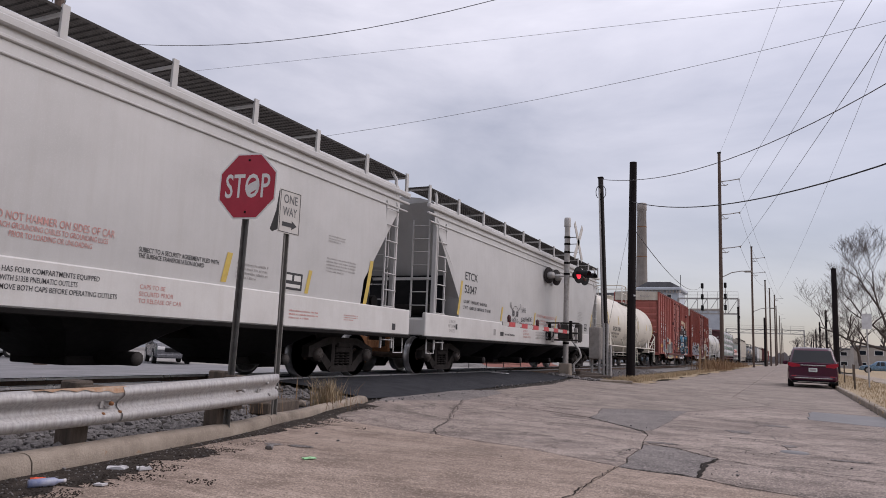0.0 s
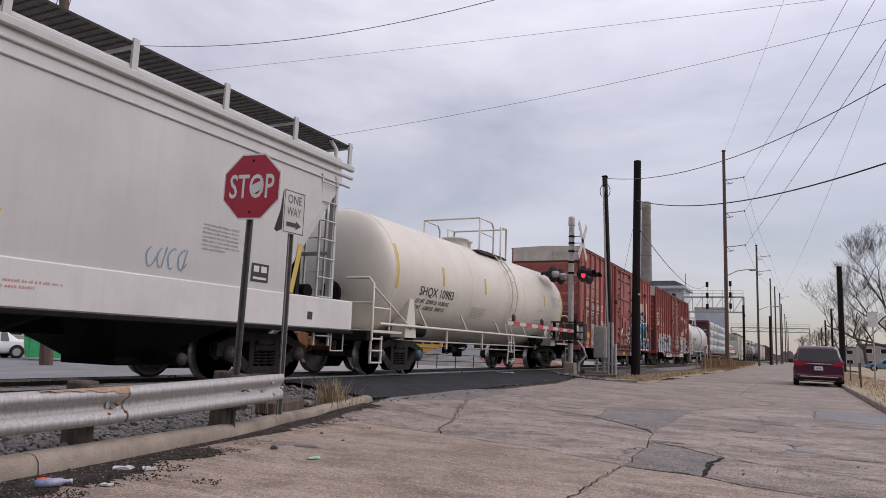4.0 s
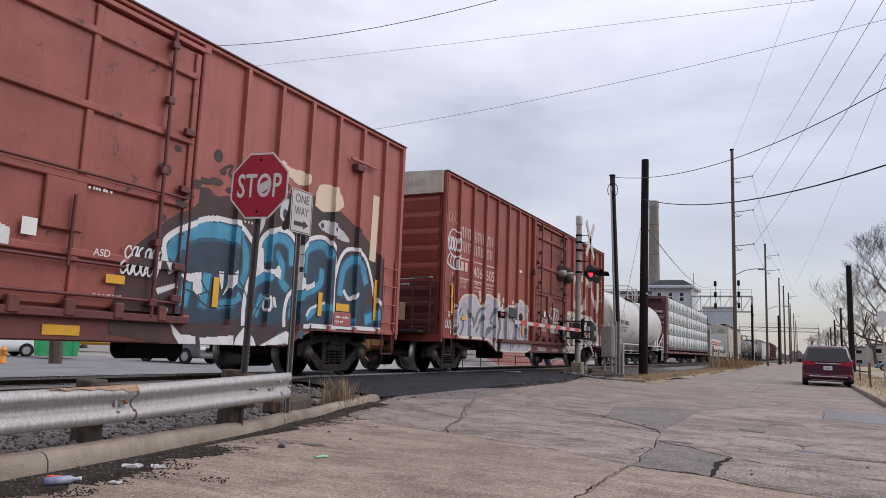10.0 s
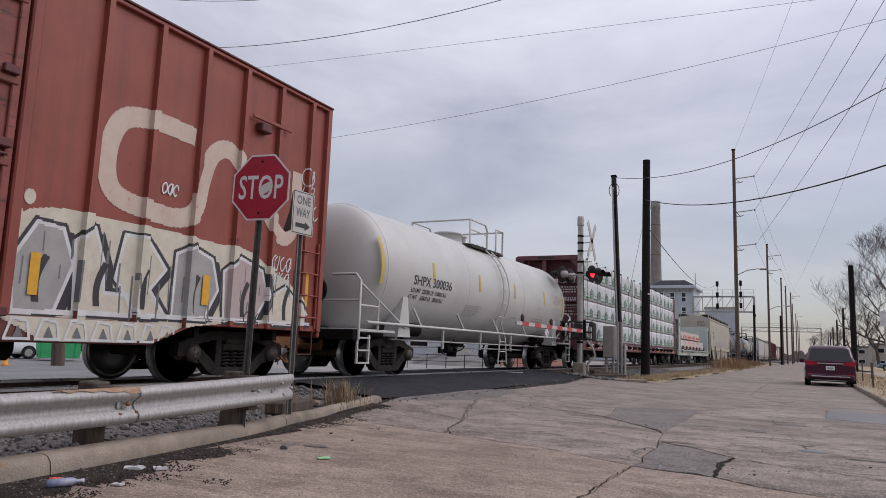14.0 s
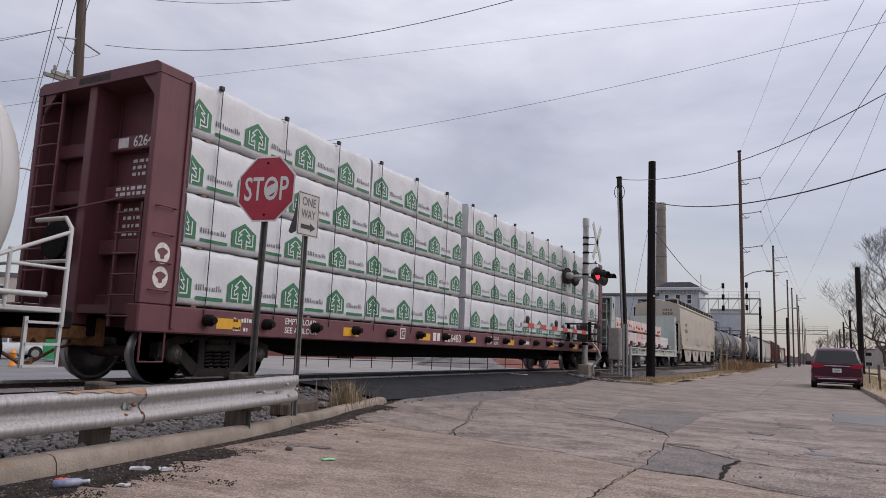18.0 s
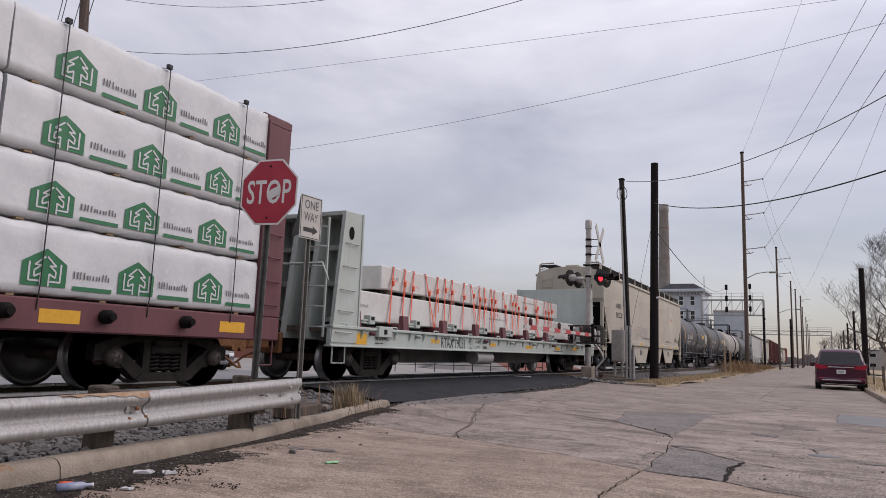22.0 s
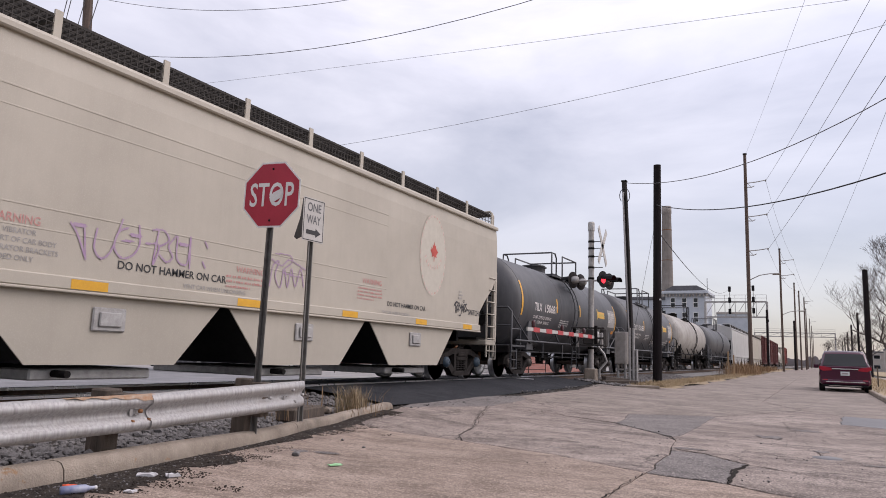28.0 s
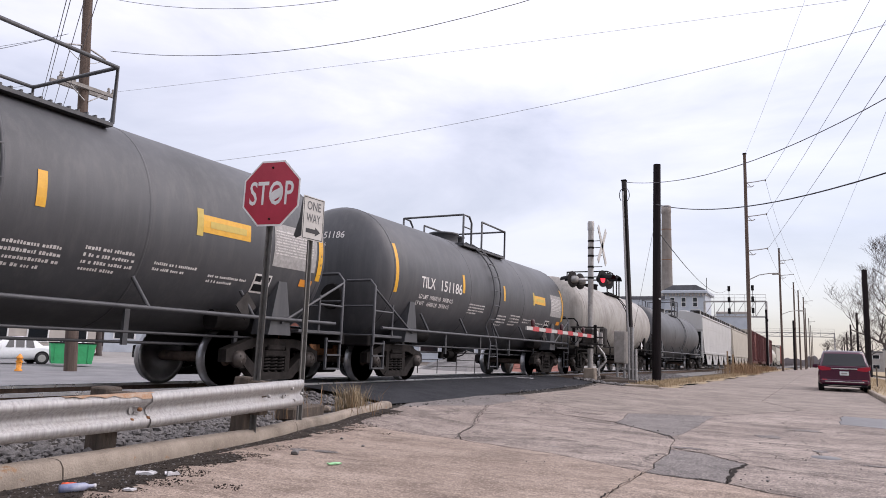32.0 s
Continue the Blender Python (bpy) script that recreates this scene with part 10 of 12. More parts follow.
    for y, z, y1, z1, k in ((10.05, 1.33, 10.6, 1.12, .03), (10.2, 1.18, 10.75, 1.38, .02), (10.45, 1.5, 10.8, 1.2, -.03), (10.75, 1.14, 11.3, 1.22, -.02), (11.2, 1.6, 11.5, 1.2, .03), (11.45, 1.2, 11.85, 1.12, .02), (11.6, 1.0, 11.9, 1.4, .02), (12.45, 1.2, 12.8, 1.35, .02), (12.6, 1.4, 12.75, 1.0, .02), (12.9, 1.3, 13.4, 1.42, .03), (9.9, 1.62, 11.2, 1.66, -.01), (11.22, 2.3, 11.22, 1.7, .02)):
        lines += flow(a + y, z, a + y1, z1, k, .022)
    both("spray_line", lines, .006, "g_black", "thin black spray lines")
    # cream and white figures above the letters
    tops = [[(11.24, 3.41), (11.33, 3.57), (11.49, 3.66), (11.69, 3.68), (11.91, 3.68), (11.97, 3.45), (11.72, 3.38), (11.58, 3.32), (11.43, 3.33), (11.36, 3.35)],
            [(11.97, 3.7), (12.15, 3.74), (12.22, 3.64), (12.79, 3.68), (12.79, 3.43), (12.47, 3.39), (12.32, 3.49), (12.0, 3.44)], [(13.05, 3.0), (13.05, 3.5), (13.4, 3.62), (13.85, 3.55), (14.0, 3.2)]]
    spray(car, "cream_spray", [("p", shift(soft(o, 1), a)) for o in tops] + [("l", a + 15.06, 2.42, a + 15.10, 3.66, .24)], surf.raised(.003), "g_cream", "cream spray shapes")
    bone = path([(11.17, 3.26), (11.38, 3.14), (11.57, 3.01), (11.68, 2.86), (11.69, 2.6), (11.6, 2.42)], .10) + path([(11.56, 3.34), (11.79, 3.23), (11.86, 3.04)], .12) + path([(11.23, 2.97), (11.42, 3.02), (11.60, 2.93)], .05) + path([(11.17, 3.3), (11.25, 3.12)], .04)
    bone += [("p", shift(soft(o, 1), a)) for o in ([(12.12, 3.02), (12.28, 3.1), (12.79, 3.1), (12.75, 2.91), (12.38, 2.68), (12.11, 2.69), (12.09, 2.89)], [(11.62, 3.1), (11.86, 3.08), (11.84, 2.90), (11.68, 2.84)], [(13.1, 2.75), (13.35, 2.95), (13.9, 2.85), (14.3, 2.6), (13.8, 2.62)])]
    spray(car, "white_figure", bone, surf.raised(.004), "g_pale_grey", "white sprayed figures with dark hollows")
    holes = [("o", a + y, z, ry, rz) for y, z, ry, rz in ((12.44, 2.84, .10, .08), (12.65, 3.0, .06, .05), (12.22, 2.82, .05, .09), (11.45, 3.06, .12, .07), (11.63, 2.96, .07, .06), (11.58, 2.72, .04, .04), (11.72, 2.98, .05, .04), (13.3, 2.8, .05, .05), (13.7, 2.78, .08, .05))]
    holes += path([(12.1, 3.36), (12.3, 3.32), (12.22, 3.18), (12.4, 3.2), (12.5, 3.28), (12.62, 3.2)], .035)
    spray(car, "dark_spray", holes, surf.raised(.006), "g_black", "black spray lines")
    words(car, "AIC", flat_side(1.486), a + 11.20, 2.60, .15, "g_white", .95, "spray_word")
    spray(car, "spray_dot", [("o", a + 11.27 + i * .08, 2.52, .018, .018) for i in range(3)], surf.raised(.006), "g_white")
    # reflectors and small plates
    for r in ((.95, 1.10, 1.34, 2.34), (4.10, 4.22, 1.14, 1.57), (5.68, 5.80, 1.14, 1.56), (10.68, 10.80, 1.12, 1.57), (13.28, 13.40, 1.13, 1.56), (15.16, 15.28, 1.14, 1.98)):
        patches(car, [(a + r[0], a + r[1], r[2], r[3])], flat_side(1.500), "yellow", "reflector")
    patches(car, [(a + 1.05, a + 1.60, 1.30, 1.52)], flat_side(1.501), "yellow", "yellow_plate", "yellow reflective plate")
    for r in ((4.95, 5.44, .78, .90), (8.02, 8.50, .63, .75)):
        patches(car, [(a + r[0], a + r[1], r[2], r[3])], flat_side(1.572), "yellow", "reflector")
    patches(car, [(a + 8.76, a + 9.04, 1.30, 1.41), (a + 7.26, a + 7.42, 1.34, 1.40)], flat_side(1.604), "yellow", "reflector")
    patches(car, [(a + 13.84, a + 14.28, 1.26, 1.40)], flat_side(1.503), "yellow", "reflector")
    patches(car, [(a + 13.80, a + 14.36, .98, 1.24)], flat_side(1.500), "boxcar", "bare_red_patch")
    small_print(car, flat_side(1.503), a + 13.85, 1.12, 2, .40, .05, "ink_white", 53)
    spray(car, "pink_tag", loops(random.Random(6), a + 1.28, 1.66, 3, .26, .016) + loops(random.Random(7), a + .22, 2.55, 4, .42, .012), surf.raised(.004), "g_pink")
    spray(car, "yellow_scribble", loops(random.Random(16), a + 1.15, 1.03, 5, .16, .018), surf.raised(.004), "g_yellow")
    small_print(car, flat_side(1.503), a + .95, .90, 1, .6, .035, "ink_white", 54)
    words(car, "ASD", flat_side(1.604), a + 8.55, 1.62, .09, "ink_white")
    spray(car, "white_tag", loops(random.Random(3), a + 9.05, 1.64, 6, .17, .024) + loops(random.Random(5), a + 9.0, 1.44, 6, .17, .024), Plain(1.604), "g_white", "white sprayed scribble")
    spray(car, "white_tag", [("p", [(a + 7.15, 1.72), (a + 7.3, 1.85), (a + 7.5, 1.78), (a + 7.5, 1.6), (a + 7.2, 1.62)])], Plain(1.604), "g_white")
    patches(car, [(a + 7.62, a + 7.80, 1.74, 1.94), (a + 8.05, a + 8.15, 1.95, 2.05)], flat_side(1.604), "sign_white", "paper_notice")
    small_print(car, flat_side(1.604), a + 7.9, 2.42, 1, 1.1, .045, "ink_white", 51)
    small_print(car, flat_side(1.604), a + 8.6, 1.12, 1, .6, .04, "ink_white", 52)
    patches(car, [(a + 5.42, a + 5.52, 2.76, 2.84), (a + 5.42, a + 5.52, 2.62, 2.68), (a + 5.50, a + 5.62, 2.05, 2.09)], f, "ink_faint", "worn_white_bars")
    small_print(car, f, a + 3.72, 2.16, 1, .2, .06, "ink_faint", 55)


def marks_box2(car, surf, a, b, d0, d1, number):
    line_name(car, surf, a, "ink_faint", "ink_faint", number)
    f = flat_side(1.479)
    words(car, "LD LMT", f, a + 1.05, 2.32, .085, "ink_faint")
    words(car, "LT WT", f, a + 1.05, 2.19, .085, "ink_faint")
    small_print(car, f, a + 1.95, 2.36, 3, .45, .06, "ink_faint", 61)
    small_print(car, f, a + 2.78, 2.40, 4, .45, .055, "ink_faint", 62)
    rnd = random.Random(14)
    # pale letters over the lower front half
    def path(pts, w):
        return rim(bowed([(y + a, z) for y, z in pts], 5), w, False)

    whole = soft([(.55, .92), (.62, 1.30), (.80, 1.62), (1.05, 1.80), (1.25, 2.0), (1.68, 2.05), (2.07, 2.06), (2.19, 1.93), (2.46, 1.74), (2.58, 1.96), (2.71, 2.13), (3.03, 2.17), (3.43, 2.05), (3.98, 1.78), (4.17, 1.79), (4.36, 1.94), (5.15, 1.96), (5.31, 2.16), (5.62, 2.2), (6.05, 1.99), (5.89, 1.6), (6.05, 1.33), (6.22, 1.07), (6.33, .56), (3.7, .56), (3.3, .80), (2.85, .92)], 1)
    spray(car, "spray_fill", [("p", shift(whole, a))], surf.raised(.001), "g_lilac", "pale grey-lilac spray letters")
    spray(car, "spray_rim", rim(shift(whole, a), .06), surf.raised(.0055), "g_bone", "cream spray edge")
    spray(car, "spray_haze", [("o", a + y, z, ry, rz) for y, z, ry, rz in ((1.35, 1.72, .18, .12), (2.1, 1.38, .20, .10), (2.95, 1.75, .24, .16), (4.2, 1.3, .12, .30), (4.95, 1.2, .14, .22), (5.55, 1.85, .20, .14))], surf.raised(.002), "g_mist", "paler spray haze")
    teal = []
    for pts, w in (([(.72, 1.0), (.95, 1.35), (1.15, 1.65)], .08), ([(1.1, .95), (1.3, 1.2), (1.25, 1.5)], .09), ([(1.55, 1.62), (1.76, 1.38), (1.97, 1.25), (2.23, 1.6), (2.53, 1.78)], .10), ([(2.16, 1.10), (2.32, 1.32), (2.52, 1.50)], .12),
                   ([(2.83, .98), (2.92, 1.17), (3.32, 1.27), (3.11, 1.46), (3.48, 1.81)], .11), ([(3.66, .60), (3.74, 1.04), (3.85, 1.36), (3.63, 1.66)], .14), ([(3.30, .74), (3.52, .94)], .08),
                   ([(4.18, 1.75), (4.44, 1.35), (4.51, 1.14), (4.51, .62)], .07), ([(4.78, 1.62), (5.08, 1.35), (5.23, 1.18), (5.22, .70)], .07), ([(5.55, 1.65), (5.62, 1.35), (5.78, 1.04)], .09), ([(4.66, .70), (4.86, .90), (5.04, 1.0)], .07), ([(5.9, .62), (6.0, 1.0), (5.92, 1.3)], .07)):
        teal += path(pts, w)
    teal += [("p", shift(o, a)) for o in ([(3.08, 1.44), (3.45, 1.68), (3.52, 1.84), (3.36, 1.80)], [(1.78, 1.36), (1.98, 1.50), (2.04, 1.24), (1.92, 1.18)], [(5.35, 1.30), (5.50, 1.40), (5.48, 1.02), (5.38, 1.0)], [(2.9, 1.02), (3.2, 1.12), (3.0, 1.22)])]
    spray(car, "spray_shade", teal, surf.raised(.003), "g_teal", "dark teal-grey spray strokes")
    tint = []
    for y, z, r, h in ((2.2, 1.30, .15, .10), (2.95, 1.55, .12, .16), (3.2, 1.30, .16, .05), (3.0, 1.78, .10, .10), (3.18, .98, .14, .10), (5.60, 1.30, .10, .20), (5.5, 1.75, .16, .10), (4.2, .80, .10, .14), (1.35, 1.55, .12, .10), (5.0, .82, .10, .10)):
        tint.append(("p", shift(soft([(y - r, z - h * .4), (y - r * .2, z + h), (y + r, z + h * .3), (y + r * .3, z - h)], 2), a)))
    spray(car, "pink_spray", tint, surf.raised(.004), "g_rose", "dull pink spray tints")
    lines = []
    for pts in ([(2.48, 1.67), (2.69, 1.35), (2.66, .96)], [(2.62, 1.9), (2.60, 1.59)], [(3.98, 1.72), (4.02, .95)], [(3.45, .66), (3.6, 1.0), (3.62, 1.3)], [(3.56, .60), (3.9, 1.12), (3.96, 1.4)], [(4.3, 1.85), (4.35, 1.2)], [(5.05, 1.66), (5.28, 1.4), (5.4, 1.7)], [(4.6, 1.5), (4.72, 1.0), (4.9, 1.3)], [(5.2, 1.95), (5.3, 1.6)], [(6.02, 1.32), (5.9, .70)], [(.95, 1.0), (1.1, 1.35)], [(1.5, .96), (1.62, 1.3), (1.9, 1.1)]):
        lines += path(pts, .030)
    spray(car, "spray_outline", lines, surf.raised(.005), "g_white", "white spray lines")
    for y, z, r in ((3.69, 2.17, .10), (3.75, 1.99, .11), (4.06, 2.08, .08), (4.0, 1.88, .08), (4.85, 2.08, .07), (2.33, 2.14, .09), (2.36, 1.98, .08), (.58, 1.88, .09), (.72, 1.70, .08), (.46, 1.47, .08), (5.10, 2.02, .05), (3.4, 2.05, .05), (2.72, 2.30, .06)):
        spray(car, "spray_dot", [("o", a + y, z, r * .85, r)], surf.raised(.004), "g_bone", "cream spray dot")
    spray(car, "spray_word", loops(random.Random(71), a + 3.9, .70, 3, .2, .02), surf.raised(.008), "g_white")
    part("black_plate", Shape().box(1.47, 1.585, a + 4.30, a + 4.98, 1.60, 1.90, .02), M["g_black"], car, "burnt black steel plate")
    part("hinge_bar", Shape().box(1.47, 1.58, a + 3.58, a + 3.94, 1.60, 1.70, .02), M["boxcar"], car)
    for y in (3.58, 3.94):
        part("hinge_bolt", Shape().box(1.47, 1.60, a + y - .025, a + y + .025, 1.55, 1.74, .01), M["under"], car)
    patches(car, [(a + 1.16, a + 1.45, 1.36, 1.46)], flat_side(1.500), "yellow", "reflector")
    # white scribbles near the front corner
    tag = [(.22, 3.35), (.42, 3.62), (.62, 3.66), (.86, 3.56), (.98, 3.30), (.92, 3.02), (.70, 2.92), (.40, 3.0)]
    sc = rim(shift(soft(tag, 2), a), .035)
    for i in range(5):
        o = [(.28 + i * .15, 3.12 + .03 * (i % 2)), (.34 + i * .15, 3.46), (.44 + i * .15, 3.40), (.40 + i * .15, 3.10)]
        sc += rim(shift(soft(o, 2), a), .045)
    for i in range(4):
        sc += flow(a + .3 + i * .17, 2.72 - .02 * i, a + .36 + i * .17, 2.98, .06, .04)
    sc += flow(a + .25, 2.75, a + .9, 2.65, -.05, .04)
    spray(car, "white_tag", sc, surf.raised(.005), "g_white", "white sprayed round scribble")
    spray(car, "white_tag", loops(random.Random(72), a + .32, 1.12, 4, .22, .022), surf.raised(.004), "g_white")
    spray(car, "faint_tag", loops(random.Random(22), a + .30, 2.2, 2, .35, .014) + loops(random.Random(23), a + .35, 3.8, 3, .3, .014), surf.raised(.003), "ink_faint")
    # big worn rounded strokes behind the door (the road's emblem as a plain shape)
    band = []
    path = [(12.60, 3.60), (12.0, 3.62), (11.5, 3.52), (11.30, 3.2), (11.28, 2.75), (11.45, 2.48), (11.9, 2.38), (12.5, 2.36), (12.80, 2.55), (12.90, 3.0), (13.05, 3.42), (13.35, 3.58), (13.65, 3.40), (14.2, 2.9), (14.65, 2.46), (14.92, 2.5), (15.03, 2.8), (15.05, 3.55)]
    band += rim(bowed([(y + a, z) for y, z in path], 6), .27, False)
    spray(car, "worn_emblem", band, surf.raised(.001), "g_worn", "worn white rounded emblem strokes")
    # angular letters under it
    ground = soft([(10.08, .58), (10.02, 1.6), (10.2, 2.05), (10.75, 2.18), (11.4, 2.14), (12.3, 2.16), (13.1, 2.10), (14.0, 2.12), (14.55, 1.82), (15.1, 1.66), (15.72, .98), (12.9, .90), (12.2, .58)], 1)
    spray(car, "spray_halo", [("p", shift(ground, a))] + [("o", a + rnd.uniform(10.0, 10.5), rnd.uniform(1.0, 2.3), .07, .09) for _ in range(8)], surf.raised(.003), "g_bone", "cream spray ground of the letters")
    shapes = [
        [(10.25, .92), (10.20, 1.5), (10.45, 1.95), (10.78, 1.92), (10.95, 1.5), (10.75, .92)],
        [(11.0, .95), (10.95, 1.8), (11.2, 2.0), (11.36, 1.6), (11.4, 1.2), (11.75, 1.2), (11.85, .92)],
        [(11.55, 1.4), (11.65, 1.98), (12.0, 1.98), (12.35, 1.6), (12.1, 1.3), (12.4, .95), (11.95, .92)],
        [(12.5, .95), (12.52, 1.85), (12.8, 1.98), (13.2, 1.85), (13.35, 1.4), (13.1, .95)],
        [(13.5, .95), (13.45, 1.7), (13.8, 1.95), (14.3, 1.8), (14.45, 1.4), (14.2, 1.0)],
        [(14.6, .95), (14.55, 1.4), (14.9, 1.58), (15.3, 1.3), (15.45, .97)]]
    spray(car, "spray_shade", [("p", shift(o, a + .14, -.04)) for o in shapes] + [("l", a + 10.2, 1.0, a + 10.55, 1.2, .2)], surf.raised(.005), "g_black", "black spray shadow")
    fills = ("g_mist", "g_bone", "g_bone", "g_mist", "g_rose", "g_bone")
    for o, c in zip(shapes, fills):
        spray(car, "spray_fill", [("p", shift(o, a))], surf.raised(.007), c, "pale spray letter")
    edge, drips = [], []
    rd = random.Random(63)
    for o in shapes:
        edge += rim(shift(o, a), .13)
    for i in range(34):
        y, z = a + rd.uniform(10.1, 15.3), rd.uniform(1.2, 2.1)
        drips.append(("l", y, z, y + rd.uniform(-.02, .02), z - rd.uniform(.15, .6), rd.uniform(.012, .03)))
    spray(car, "spray_edge", edge, surf.raised(.006), "g_black", "black contour of the letters")
    spray(car, "spray_drip", drips, surf.raised(.0085), "g_slate", "thin dark drips")
    lines = []
    for o in shapes:
        lines += rim(shift(o, a), .045)
    spray(car, "spray_outline", lines + flow(a + 10.1, .90, a + 15.6, .98, .02, .06), surf.raised(.008), "g_white", "white spray outlines")
    strokes = []
    for o in shapes:
        cy = sum(p[0] for p in o) / len(o)
        strokes += flow(a + cy - .05, 1.05, a + cy + .03, 1.55, .05, .09)
    spray(car, "spray_core", strokes, surf.raised(.009), "g_black")
    low = []
    for i in range(7):
        o = [(10.15 + i * .36, .60), (10.22 + i * .36, .83), (10.40 + i * .36, .80), (10.44 + i * .36, .60)]
        low += rim(shift(o, a), .03)
    spray(car, "spray_outline", low, surf.raised(.009), "g_white")
    spray(car, "spray_shade", [("p", shift([(10.25 + i * .36, .62), (10.30 + i * .36, .76), (10.37 + i * .36, .62)], a)) for i in range(7)], surf.raised(.008), "g_slate")
    spray(car, "green_spray", [("p", shift(soft([(9.62, .60), (9.75, .80), (10.05, .78), (10.1, .60)], 2), a))], surf.raised(.009), "g_moss")
    r1 = random.Random(41)
    spray(car, "white_tag", loops(r1, a + 15.25, 3.45, 2, .3, .02) + loops(r1, a + 15.28, 3.15, 2, .3, .02) + loops(r1, a + 15.26, 2.85, 3, .28, .02) + loops(r1, a + 14.5, 1.85, 4, .24, .02) + loops(r1, a + 14.55, 1.62, 4, .2, .02) + loops(r1, a + 12.2, 2.65, 3, .16, .02), surf.raised(.010), "g_white", "small white sprayed tags")
    spray(car, "black_tag", loops(r1, a + 14.0, .90, 3, .22, .022), surf.raised(.012), "g_black")
    dp = Plain(1.606)
    r2 = random.Random(51)
    spray(car, "white_tag", loops(r2, a + 8.2, 1.72, 4, .42, .034) + flow(a + 8.15, 1.78, a + 9.25, 1.66, -.08, .03), dp, "g_white", "white sprayed scribble on the door")
    spray(car, "white_tag", loops(r2, a + 8.25, 1.26, 5, .36, .030) + flow(a + 8.1, 1.6, a + 8.4, 1.3, -.06, .03), dp, "g_white", "white sprayed scribble on the door")
    spray(car, "pink_tag", loops(r2, a + 7.15, 1.52, 6, .2, .022) + loops(r2, a + 7.1, 1.28, 6, .18, .02), dp, "g_pale")
    words(car, "ETCH SODA..", flat_side(1.572), a + 6.95, .63, .115, "g_white", .95, "spray_word")
    words(car, "LACK-TANK", flat_side(1.572), a + 8.45, .63, .10, "g_white", .95, "spray_word")
    for r in ((.50, .60, 1.45, 2.25), (3.50, 3.62, 1.14, 1.60), (5.62, 5.74, 1.13, 1.59), (10.40, 10.52, 1.10, 1.59), (13.02, 13.16, 1.16, 1.60), (15.42, 15.50, 1.3, 1.9)):
        patches(car, [(a + r[0], a + r[1], r[2], r[3])], flat_side(1.503), "yellow", "reflector")
    patches(car, [(a + 5.31, a + 5.56, 3.06, 3.14), (a + 5.98, a + 6.2, 2.45, 2.53), (a + 6.0, a + 6.2, 2.85, 2.92)], f, "ink_white", "worn_white_bars")
    for r in ((3.60, 3.66, 2.56, 2.58), (3.60, 3.62, 2.56, 2.82), (3.88, 3.90, 2.56, 2.82)):
        patches(car, [(a + r[0], a + r[1], r[2], r[3])], f, "ink_faint", "plate_box")
    patches(car, [(a + 7.42, a + 7.62, 1.78, 1.96), (a + 8.0, a + 8.12, 1.80, 1.95)], flat_side(1.604), "sign_white", "paper_notice")


# ---- flat cars with loads ----
LOADS = []


def load_thing(name, label, category, group, mid_, y, z):
    ob = thing(name, label, category, group)
    ob.matrix_basis = pose(TRACK_X, mid_ + y - travel(0), RAIL_Z + z)
    MOVING.append((ob, mid_ + y))
    LOADS.append(ob)
    return ob


